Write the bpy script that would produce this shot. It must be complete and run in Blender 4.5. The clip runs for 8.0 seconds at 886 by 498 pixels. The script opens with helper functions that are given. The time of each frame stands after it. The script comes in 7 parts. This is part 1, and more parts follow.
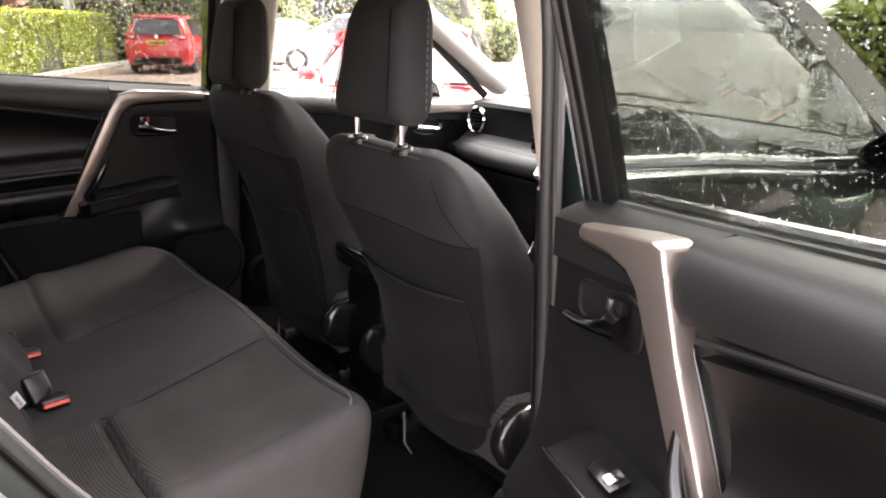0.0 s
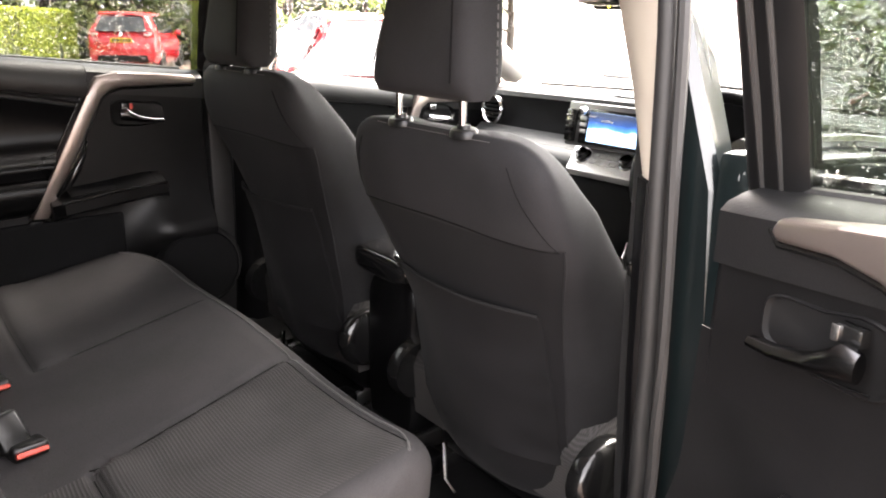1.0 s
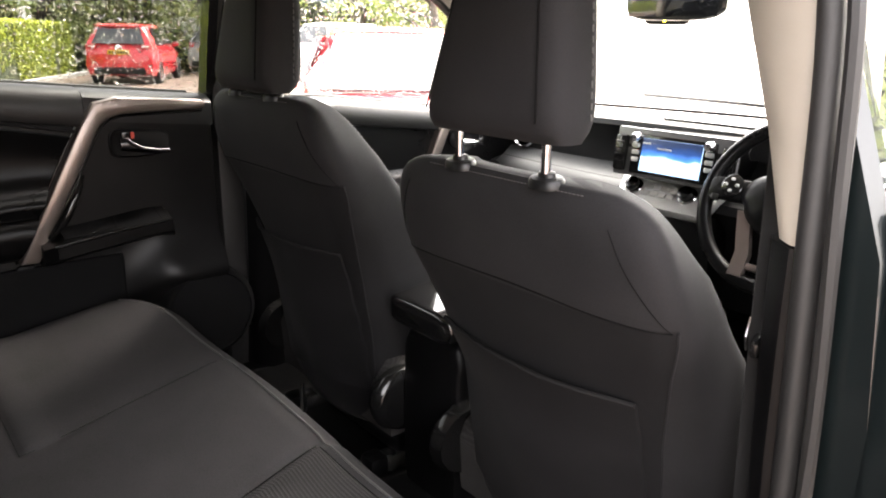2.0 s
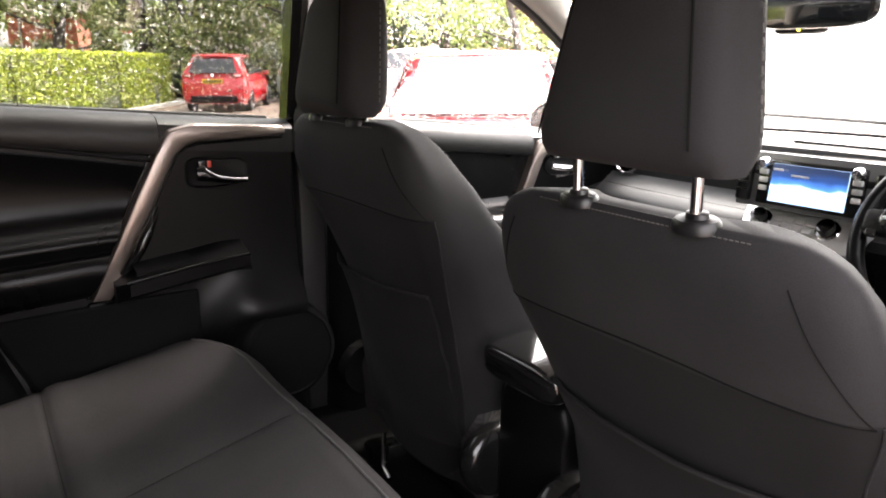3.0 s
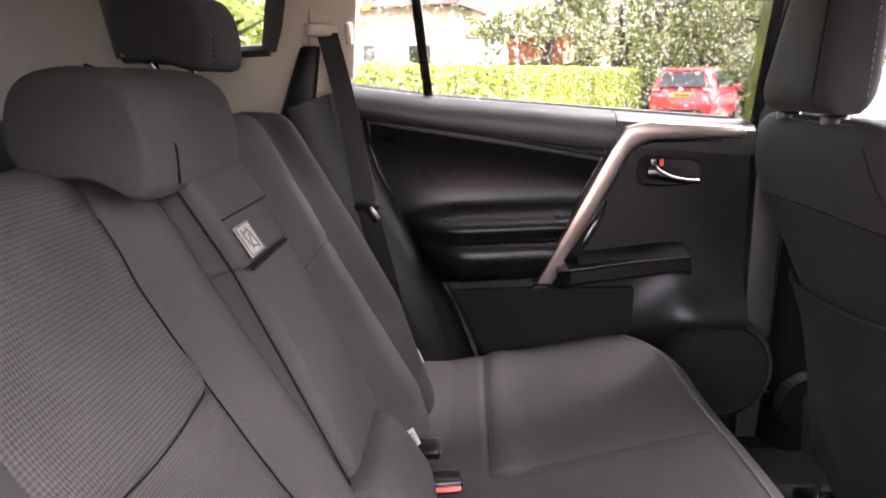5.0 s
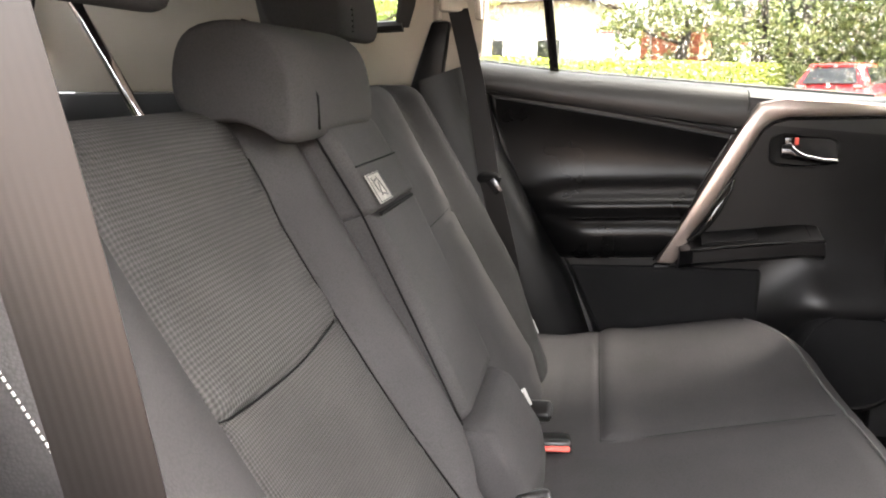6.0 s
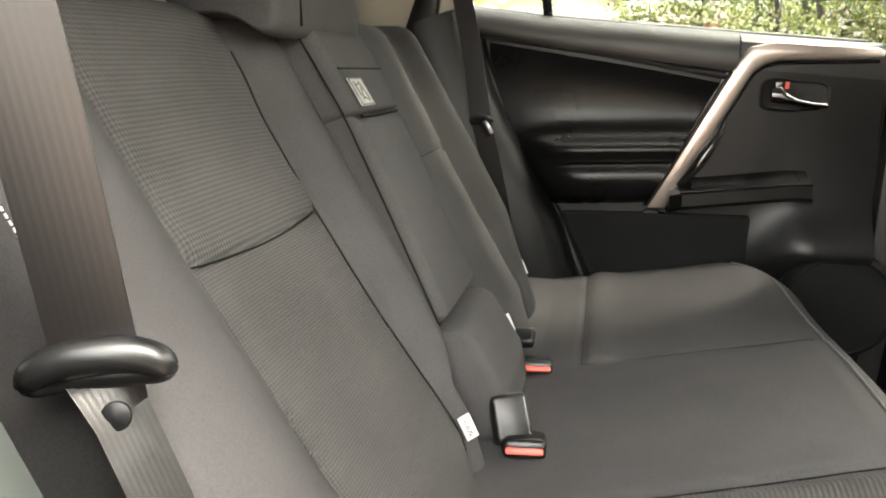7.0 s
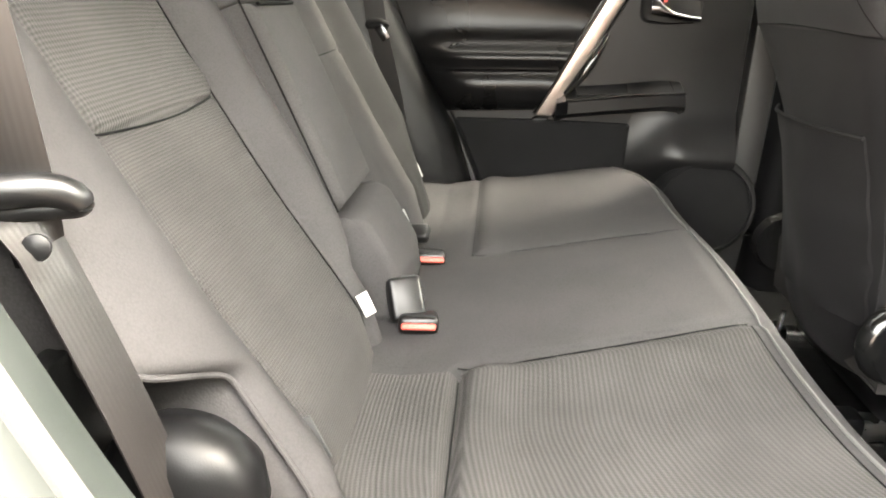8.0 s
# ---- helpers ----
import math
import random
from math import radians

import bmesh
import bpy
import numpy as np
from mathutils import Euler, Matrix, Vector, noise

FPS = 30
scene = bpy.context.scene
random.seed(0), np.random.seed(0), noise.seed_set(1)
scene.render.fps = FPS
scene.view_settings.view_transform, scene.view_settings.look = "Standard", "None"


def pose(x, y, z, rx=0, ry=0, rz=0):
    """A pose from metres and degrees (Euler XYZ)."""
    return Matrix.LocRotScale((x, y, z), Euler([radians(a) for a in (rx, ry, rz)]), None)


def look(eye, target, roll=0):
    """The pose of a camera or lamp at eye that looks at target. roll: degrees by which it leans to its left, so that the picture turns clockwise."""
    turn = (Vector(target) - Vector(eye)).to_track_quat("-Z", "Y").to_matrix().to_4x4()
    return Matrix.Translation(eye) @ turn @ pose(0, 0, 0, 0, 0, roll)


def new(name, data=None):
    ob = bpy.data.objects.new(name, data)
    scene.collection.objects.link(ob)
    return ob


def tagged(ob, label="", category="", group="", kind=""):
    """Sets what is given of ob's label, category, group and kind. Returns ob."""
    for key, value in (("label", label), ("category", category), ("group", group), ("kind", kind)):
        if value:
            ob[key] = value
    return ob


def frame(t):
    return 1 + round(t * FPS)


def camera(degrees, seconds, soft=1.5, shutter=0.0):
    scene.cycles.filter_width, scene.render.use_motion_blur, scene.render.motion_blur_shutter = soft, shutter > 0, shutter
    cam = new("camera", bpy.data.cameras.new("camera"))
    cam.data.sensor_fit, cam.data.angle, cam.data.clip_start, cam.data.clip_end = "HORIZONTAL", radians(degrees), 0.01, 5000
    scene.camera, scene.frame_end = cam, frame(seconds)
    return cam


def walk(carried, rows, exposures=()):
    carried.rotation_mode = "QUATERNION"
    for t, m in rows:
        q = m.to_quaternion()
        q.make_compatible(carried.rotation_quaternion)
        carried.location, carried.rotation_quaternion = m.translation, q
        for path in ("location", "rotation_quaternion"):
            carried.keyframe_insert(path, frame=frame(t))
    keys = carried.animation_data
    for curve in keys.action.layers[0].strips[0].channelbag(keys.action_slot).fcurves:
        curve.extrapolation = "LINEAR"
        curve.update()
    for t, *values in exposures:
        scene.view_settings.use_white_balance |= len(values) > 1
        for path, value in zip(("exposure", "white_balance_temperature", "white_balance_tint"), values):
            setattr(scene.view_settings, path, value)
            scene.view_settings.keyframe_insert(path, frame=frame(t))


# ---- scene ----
cam = camera(62.1, 8.0, 1.9)
PATH = [
    (0, (1.6070, -0.7542, 1.3706), (0.0710, 0.3869, 0.7893), 1.132),
    (0.5, (1.4740, -0.7722, 1.2939), (-0.0410, 0.3980, 0.7119), 1.180),
    (1, (1.3110, -0.7305, 1.2992), (-0.1750, 0.4756, 0.7201), 1.208),
    (2.5, (0.9810, -0.6318, 1.3190), (-0.5230, 0.5722, 0.7808), 0.601),
    (3, (0.9050, -0.5831, 1.2998), (-0.7240, 0.4651, 0.8035), -0.249),
    (3.5, (0.8610, -0.5655, 1.2931), (-0.9050, 0.2479, 0.8225), -0.560),
    (4, (0.8480, -0.5608, 1.2835), (-1.0300, -0.0501, 0.8231), -0.716),
    (4.5, (0.8560, -0.5614, 1.2784), (-1.0800, -0.3450, 0.8230), -0.898),
    (5, (0.8810, -0.5651, 1.2621), (-1.0680, -0.6292, 0.8147), -0.789),
    (5.2, (0.8920, -0.5460, 1.2746), (-1.0440, -0.7188, 0.8066), -0.798),
    (6.3, (0.9370, -0.5627, 1.1810), (-0.9720, -0.9696, 0.7427), -0.306),
    (6.5, (0.9430, -0.5580, 1.1593), (-0.9660, -0.9663, 0.7259), -0.109),
    (7, (0.9640, -0.5150, 1.1095), (-0.9370, -0.9213, 0.6382), 0.210),
    (7.5, (0.9690, -0.4763, 1.0765), (-0.9140, -0.8621, 0.5235), 0.566),
    (8, (1.0290, -0.5033, 1.0753), (-0.8560, -0.6221, 0.4180), 2.346),
]
EXPOSURES = [(0.0, 4.55, 7100, 20), (1.0, 5.05, 7100, 17), (2.5, 4.55, 7100, 16), (3.5, 4.85, 6900, 23), (4.5, 5.5, 6700, 27), (5.2, 5.9, 6700, 24), (6.5, 6.05, 7300, 9), (7.0, 6.0, 7400, 7), (7.5, 6.15, 7400, 7), (8.0, 6.85, 7500, 8)]
walk(cam, [(t, look(eye, target, roll)) for t, eye, target, roll in PATH],
     exposures=EXPOSURES)

# ---- world and light ----
world = bpy.data.worlds.new("overcast_sky")
scene.world = world
world.use_nodes = True
wn = world.node_tree
sky = wn.nodes.new("ShaderNodeTexSky")
sky.sky_type = "NISHITA"
sky.sun_disc = False
sky.sun_elevation = radians(54)
sky.sun_rotation = radians(349)
sky.air_density, sky.dust_density, sky.ozone_density = 1.0, 4.0, 1.0
grey = wn.nodes.new("ShaderNodeHueSaturation")
grey.inputs["Saturation"].default_value = 0.22
wn.links.new(sky.outputs[0], grey.inputs["Color"])
wn.links.new(grey.outputs[0], wn.nodes["Background"].inputs["Color"])
wn.nodes["Background"].inputs["Strength"].default_value = 0.15
sun = new("sun", bpy.data.lights.new("sun", "SUN"))
sun.data.energy, sun.data.angle, sun.data.color = 2.3, radians(25), (1.0, 0.97, 0.92)
sun.matrix_basis = look((-2, 10, 14.2), (0, 0, 0))

# ---- materials ----
def material(name, color, rough=0.6, metal=0.0, spread=0.12, grain=900.0, bump=0.15, blotch=6.0, sheen=0.0, coat=0.0,
             emit=None, strength=1.0, spec=0.5, depth=0.0006):
    """A surface with variation at two scales and fine relief."""
    m = bpy.data.materials.new(name)
    m.use_nodes = True
    t = m.node_tree
    p = t.nodes["Principled BSDF"]
    co = t.nodes.new("ShaderNodeTexCoord")
    big = t.nodes.new("ShaderNodeTexNoise")
    big.inputs["Scale"].default_value, big.inputs["Detail"].default_value = blotch, 4.0
    fine = t.nodes.new("ShaderNodeTexNoise")
    fine.inputs["Scale"].default_value, fine.inputs["Detail"].default_value = grain, 2.0
    for n in (big, fine):
        t.links.new(co.outputs["Object"], n.inputs["Vector"])
    ramp = t.nodes.new("ShaderNodeValToRGB")
    lo = [c * (1 - spread) for c in color]
    hi = [min(1, c * (1 + spread)) for c in color]
    ramp.color_ramp.elements[0].position, ramp.color_ramp.elements[0].color = 0.35, (*lo, 1)
    ramp.color_ramp.elements[1].position, ramp.color_ramp.elements[1].color = 0.65, (*hi, 1)
    t.links.new(big.outputs[0], ramp.inputs[0])
    mix = t.nodes.new("ShaderNodeMix")
    mix.data_type, mix.blend_type = "RGBA", "MULTIPLY"
    mix.inputs[0].default_value = min(1.0, spread * 2)
    t.links.new(ramp.outputs[0], mix.inputs[6])
    t.links.new(fine.outputs[0], mix.inputs[7])
    t.links.new(mix.outputs[2], p.inputs["Base Color"])
    rr = t.nodes.new("ShaderNodeMapRange")
    rr.inputs[3].default_value, rr.inputs[4].default_value = max(0.0, rough - 0.07), min(1.0, rough + 0.07)
    t.links.new(big.outputs[0], rr.inputs[0])
    t.links.new(rr.outputs[0], p.inputs["Roughness"])
    p.inputs["Metallic"].default_value = metal
    p.inputs["Specular IOR Level"].default_value = spec
    p.inputs["Sheen Weight"].default_value = sheen
    p.inputs["Coat Weight"].default_value = coat
    if bump:
        b = t.nodes.new("ShaderNodeBump")
        b.inputs["Strength"].default_value, b.inputs["Distance"].default_value = bump, depth
        t.links.new(fine.outputs[0], b.inputs["Height"])
        t.links.new(b.outputs[0], p.inputs["Normal"])
    if emit:
        p.inputs["Emission Color"].default_value = (*emit, 1)
        p.inputs["Emission Strength"].default_value = strength
    return m


def knit(name, color, size=0.0062, sheen=0.3):
    """Honeycomb knit: rows of small raised cells."""
    m = material(name, color, 0.92, 0, 0.14, 1400, 0.0, 7, sheen, spec=0.08)
    t = m.node_tree
    p = t.nodes["Principled BSDF"]
    co = t.nodes.new("ShaderNodeTexCoord")
    sep = t.nodes.new("ShaderNodeSeparateXYZ")
    t.links.new(co.outputs["Object"], sep.inputs[0])
    def wave(sock_a, weight_b, sock_b, k):
        a = t.nodes.new("ShaderNodeMath"); a.operation = "MULTIPLY_ADD"
        t.links.new(sock_b, a.inputs[0]); a.inputs[1].default_value = weight_b
        t.links.new(sock_a, a.inputs[2])
        s = t.nodes.new("ShaderNodeMath"); s.operation = "MULTIPLY"
        t.links.new(a.outputs[0], s.inputs[0]); s.inputs[1].default_value = k
        w = t.nodes.new("ShaderNodeMath"); w.operation = "SINE"
        t.links.new(s.outputs[0], w.inputs[0])
        return w.outputs[0]
    k = 2 * math.pi / size
    yz = t.nodes.new("ShaderNodeMath"); yz.operation = "SUBTRACT"
    t.links.new(sep.outputs[1], yz.inputs[0]); t.links.new(sep.outputs[2], yz.inputs[1])
    w1 = wave(sep.outputs[0], 0.6, yz.outputs[0], k)
    w2 = wave(sep.outputs[0], -0.6, yz.outputs[0], k)
    prod = t.nodes.new("ShaderNodeMath"); prod.operation = "MULTIPLY"
    t.links.new(w1, prod.inputs[0]); t.links.new(w2, prod.inputs[1])
    b = t.nodes.new("ShaderNodeBump")
    b.inputs["Strength"].default_value, b.inputs["Distance"].default_value = 0.55, 0.0014
    t.links.new(prod.outputs[0], b.inputs["Height"])
    t.links.new(b.outputs[0], p.inputs["Normal"])
    old = p.inputs["Base Color"].links[0].from_socket
    mr = t.nodes.new("ShaderNodeMapRange")
    mr.inputs[1].default_value, mr.inputs[2].default_value = -1, 1
    mr.inputs[3].default_value, mr.inputs[4].default_value = 0.55, 1.30
    t.links.new(prod.outputs[0], mr.inputs[0])
    mx = t.nodes.new("ShaderNodeMix"); mx.data_type, mx.blend_type = "RGBA", "MULTIPLY"
    mx.inputs[0].default_value = 1.0
    t.links.new(old, mx.inputs[6]); t.links.new(mr.outputs[0], mx.inputs[7])
    t.links.new(mx.outputs[2], p.inputs["Base Color"])
    return m


def webbing(name, color):
    """Seat-belt webbing: narrow ribs along its length, by the mesh's own UV."""
    m = material(name, color, 0.42, 0, 0.12, 1500, 0.1, 9, 0.0, spec=0.38)
    t = m.node_tree
    p = t.nodes["Principled BSDF"]
    uv = t.nodes.new("ShaderNodeUVMap")
    sep = t.nodes.new("ShaderNodeSeparateXYZ")
    t.links.new(uv.outputs[0], sep.inputs[0])
    def ribs(sock, k):
        s = t.nodes.new("ShaderNodeMath"); s.operation = "MULTIPLY"; s.inputs[1].default_value = k
        t.links.new(sock, s.inputs[0])
        w = t.nodes.new("ShaderNodeMath"); w.operation = "SINE"
        t.links.new(s.outputs[0], w.inputs[0])
        return w.outputs[0]
    a = ribs(sep.outputs[0], 2 * math.pi * 10)
    c = ribs(sep.outputs[1], 2 * math.pi / 0.0017)
    add = t.nodes.new("ShaderNodeMath"); add.operation = "MULTIPLY_ADD"
    t.links.new(c, add.inputs[0]); add.inputs[1].default_value = 0.15; t.links.new(a, add.inputs[2])
    b = t.nodes.new("ShaderNodeBump")
    b.inputs["Strength"].default_value, b.inputs["Distance"].default_value = 0.06, 0.0004
    t.links.new(add.outputs[0], b.inputs["Height"]); t.links.new(b.outputs[0], p.inputs["Normal"])
    return m


def pane_material(name, tint, gloss=0.02):
    m = bpy.data.materials.new(name)
    m.use_nodes = True
    t = m.node_tree
    t.nodes.remove(t.nodes["Principled BSDF"])
    clear = t.nodes.new("ShaderNodeBsdfTransparent"); clear.inputs[0].default_value = (*tint, 1)
    shine = t.nodes.new("ShaderNodeBsdfGlossy"); shine.inputs["Roughness"].default_value = gloss
    lw = t.nodes.new("ShaderNodeLayerWeight"); lw.inputs[0].default_value = 0.5
    pw = t.nodes.new("ShaderNodeMath"); pw.operation = "POWER"; pw.inputs[1].default_value = 4.0
    t.links.new(lw.outputs["Facing"], pw.inputs[0])
    fr = t.nodes.new("ShaderNodeMath"); fr.operation = "MULTIPLY_ADD"; fr.inputs[1].default_value = 0.9; fr.inputs[2].default_value = 0.05
    t.links.new(pw.outputs[0], fr.inputs[0])
    mx = t.nodes.new("ShaderNodeMixShader")
    t.links.new(fr.outputs[0], mx.inputs[0]); t.links.new(clear.outputs[0], mx.inputs[1]); t.links.new(shine.outputs[0], mx.inputs[2])
    t.links.new(mx.outputs[0], t.nodes["Material Output"].inputs[0])
    return m


def water_material(name):
    m = bpy.data.materials.new(name)
    m.use_nodes = True
    p = m.node_tree.nodes["Principled BSDF"]
    p.inputs["Transmission Weight"].default_value = 1.0
    p.inputs["IOR"].default_value = 1.33
    p.inputs["Roughness"].default_value = 0.02
    return m


def leaf_material(name, color, other):
    """Leaves that differ from one to the next, a little light through them."""
    m = bpy.data.materials.new(name)
    m.use_nodes = True
    t = m.node_tree
    p = t.nodes["Principled BSDF"]
    g = t.nodes.new("ShaderNodeNewGeometry")
    ramp = t.nodes.new("ShaderNodeValToRGB")
    ramp.color_ramp.elements[0].color, ramp.color_ramp.elements[1].color = (*color, 1), (*other, 1)
    t.links.new(g.outputs["Random Per Island"], ramp.inputs[0])
    t.links.new(ramp.outputs[0], p.inputs["Base Color"])
    p.inputs["Roughness"].default_value = 0.55
    tr = t.nodes.new("ShaderNodeBsdfTranslucent")
    t.links.new(ramp.outputs[0], tr.inputs[0])
    mx = t.nodes.new("ShaderNodeMixShader"); mx.inputs[0].default_value = 0.3
    t.links.new(p.outputs[0], mx.inputs[1]); t.links.new(tr.outputs[0], mx.inputs[2])
    t.links.new(mx.outputs[0], t.nodes["Material Output"].inputs[0])
    return m


def cloth(m, size=0.0022, depth=0.0003, low=0.84, high=1.12):
    """A fine uneven weave on top of a plain cloth."""
    t = m.node_tree
    p = t.nodes["Principled BSDF"]
    co = t.nodes.new("ShaderNodeTexCoord")
    v = t.nodes.new("ShaderNodeTexVoronoi")
    v.inputs["Scale"].default_value = 1 / size
    t.links.new(co.outputs["Object"], v.inputs["Vector"])
    b = t.nodes.new("ShaderNodeBump")
    b.inputs["Strength"].default_value, b.inputs["Distance"].default_value = 0.5, depth
    b.invert = True
    t.links.new(v.outputs["Distance"], b.inputs["Height"])
    t.links.new(b.outputs[0], p.inputs["Normal"])
    mr = t.nodes.new("ShaderNodeMapRange")
    mr.inputs[3].default_value, mr.inputs[4].default_value = high, low
    t.links.new(v.outputs["Distance"], mr.inputs[0])
    old = p.inputs["Base Color"].links[0].from_socket
    mx = t.nodes.new("ShaderNodeMix"); mx.data_type, mx.blend_type = "RGBA", "MULTIPLY"
    mx.inputs[0].default_value = 1.0
    t.links.new(old, mx.inputs[6]); t.links.new(mr.outputs[0], mx.inputs[7])
    t.links.new(mx.outputs[2], p.inputs["Base Color"])
    return m


FABRIC = material("charcoal_fabric", (0.0390, 0.0373, 0.0376), 0.92, 0, 0.14, 1600, 0.5, 5, 0.0, spec=0.07)
FABRIC_BACK = material("charcoal_smooth_fabric", (0.0180, 0.0176, 0.0184), 0.70, 0, 0.20, 1500, 0.4, 5, 0.02, spec=0.07)
KNIT = knit("charcoal_knit_insert", (0.0450, 0.0430, 0.0418), 0.0080, 0.0)
KNIT_FINE = knit("charcoal_fine_knit_insert", (0.0470, 0.0448, 0.0435), 0.0056, 0.0)
cloth(FABRIC)
cloth(FABRIC_BACK, 0.0016, 0.0003)
# Pocket cloth whose darker colour also carries shade on seat backs and bolster.
SHADED_CLOTH = material("black_shaded_stretch_fabric", (0.0102, 0.0099, 0.0104), 0.75, 0, 0.20, 1500, 0.4, 5, 0.02, spec=0.06)
cloth(SHADED_CLOTH, 0.0014, 0.0003)
SEAM = material("dark_seam_thread", (0.0035, 0.0035, 0.0035), 0.9, spec=0.08)
PATCH = material("grey_woven_patch", (0.26, 0.25, 0.23), 0.85, 0, 0.2, 1500, 0.4, 60, spec=0.1)
LID = material("polished_black_lid", (0.006, 0.006, 0.0062), 0.13, 0, 0.1, 420, 0.0, 8, spec=0.5, coat=0.6)
SATIN = material("satin_black_plastic", (0.004, 0.004, 0.0042), 0.36, 0, 0.1, 700, 0.1, 8, spec=0.36)
PIPING = material("charcoal_piping", (0.0090, 0.0086, 0.0086), 0.8, 0, 0.1, 1500, 0.2, 6, spec=0.15)
STITCH = material("grey_stitching", (0.0560, 0.0544, 0.0528), 0.8)
STITCH_PALE = material("white_stitching", (0.60, 0.58, 0.55), 0.7)
PLASTIC = material("black_grained_plastic", (0.0036, 0.0036, 0.0039), 0.38, 0, 0.2, 700, 0.3, 8, depth=0.0003, spec=0.13)
SOFT = material("black_leatherette", (0.0034, 0.0034, 0.0036), 0.29, 0, 0.2, 420, 0.3, 8, depth=0.0003, spec=0.13)
PANEL = material("black_grained_door_panel", (0.0060, 0.0059, 0.0061), 0.38, 0, 0.2, 420, 0.3, 8, depth=0.0003, spec=0.16)
LINING = material("matt_black_door_lining", (0.0075, 0.0075, 0.0078), 0.85, 0, 0.2, 500, 0.5, 8, depth=0.0006, spec=0.06)
SILL = material("dark_grey_leatherette", (0.0072, 0.0072, 0.0075), 0.42, 0, 0.12, 420, 0.5, 8, depth=0.0005, spec=0.3)
GLOSS = material("gloss_black_plastic", (0.006, 0.006, 0.006), 0.16, 0, 0.1, 500, 0.0)
RUBBER = material("grey_black_rubber_seal", (0.0126, 0.0123, 0.0119), 0.6, 0, 0.15, 900, 0.3)
SILVER = material("satin_champagne_silver_paint", (0.275, 0.232, 0.211), 0.30, 0.85, 0.06, 1500, 0.1)
CHROME = material("polished_chrome", (0.75, 0.75, 0.76), 0.10, 1.0, 0.04, 300, 0.0)
LEVER = material("dark_satin_chrome", (0.075, 0.075, 0.078), 0.22, 1.0, 0.05, 300, 0.0)
STEEL = material("brushed_steel", (0.52, 0.51, 0.50), 0.25, 1.0, 0.08, 800, 0.05)
BEIGE = material("light_grey_beige_trim", (0.320, 0.288, 0.240), 0.62, 0, 0.06, 900, 0.4, 4)
HEADLINER = material("grey_felt_headliner", (0.3900, 0.3744, 0.3510), 0.9, 0, 0.08, 1500, 0.5, 4)
CARPET = material("black_carpet", (0.0040, 0.0040, 0.0040), 0.95, 0, 0.3, 600, 1.0, 9, 0.0, depth=0.003, spec=0.1)
PAINT = material("dark_teal_metallic_paint", (0.0019, 0.0050, 0.0055), 0.34, 0.1, 0.1, 1500, 0.0, coat=1.0, spec=0.4)
# Teal body paint, greyed so its colour carries the white sky's reflection.
FLANGE = material("sky_greyed_flange_paint", (0.0048, 0.0060, 0.0057), 0.48, 0.1, 0.12, 1500, 0.05, 9, spec=0.13)
RED_BUTTON = material("red_orange_plastic", (0.50, 0.055, 0.035), 0.5, 0, 0.08, 700, 0.2)
LABEL = material("white_woven_label", (0.40, 0.39, 0.375), 0.75, 0, 0.05, 900, 0.3)
INK = material("dark_print", (0.03, 0.03, 0.03), 0.7)
RECESS = material("matt_black_recess", (0.0035, 0.0035, 0.0036), 0.55, 0, 0.15, 700, 0.3, spec=0.2)
BELT = webbing("grey_brown_webbing", (0.0050, 0.0041, 0.0039))
DASH = material("dark_grey_dash_skin", (0.0225, 0.0232, 0.0232), 0.52, 0, 0.1, 420, 0.6, 6, depth=0.0005, spec=0.12)
SHELF = material("leather_look_shelf", (0.026, 0.027, 0.027), 0.5, 0, 0.12, 420, 0.5, 8, depth=0.0005, spec=0.2)
CLIMATE = material("satin_grey_plastic", (0.46, 0.46, 0.445), 0.35, 0.4, 0.06, 900, 0.1)
STACK = material("satin_dark_grey_plastic", (0.085, 0.085, 0.086), 0.38, 0.3, 0.08, 900, 0.1)
CLEAR = pane_material("clear_glass", (0.95, 0.97, 0.965))
TINT = pane_material("privacy_glass", (0.47, 0.485, 0.475))
# Same privacy glass, tinted darker to dim the bright view through the open door.
DIM_TINT = pane_material("dimmed_privacy_glass", (0.33, 0.35, 0.335))
DARK_TINT = pane_material("dark_privacy_glass", (0.16, 0.165, 0.16))
WATER = water_material("rain_water")
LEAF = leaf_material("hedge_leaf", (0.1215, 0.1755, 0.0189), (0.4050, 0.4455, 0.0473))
# Top shoots: sunlight on the hedge top is put into their colour.
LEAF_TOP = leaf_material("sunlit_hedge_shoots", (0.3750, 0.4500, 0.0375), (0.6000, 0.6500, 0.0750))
LEAF_TREE = leaf_material("tree_leaf", (0.0930, 0.1330, 0.0440), (0.3100, 0.3350, 0.1250))
LEAF_LIGHT = leaf_material("young_tree_leaf", (0.1430, 0.2080, 0.0520), (0.3380, 0.3900, 0.1170))
# Core colour, dark enough to stand for shade between the leaves.
LEAF_SHADE = material("hedge_shade", (0.020, 0.030, 0.008), 0.9, 0, 0.4, 30, 1.0, 3, depth=0.02)
BARK = material("dark_bark", (0.055, 0.043, 0.034), 0.9, 0, 0.35, 40, 1.0, 3, depth=0.01)
PAVING = material("wet_brown_block_paving", (0.135, 0.098, 0.078), 0.55, 0, 0.22, 25, 0.5, 0.35, depth=0.004, spec=0.3)
KERB = material("grey_concrete", (0.30, 0.29, 0.27), 0.7, 0, 0.15, 60, 0.4, 2, depth=0.003)
RED_CAR = material("red_car_paint", (0.52, 0.012, 0.02), 0.25, 0.1, 0.05, 900, 0.0, coat=0.9)
SILVER_CAR = material("silver_car_paint", (0.48, 0.49, 0.50), 0.3, 0.5, 0.05, 900, 0.0, coat=0.8)
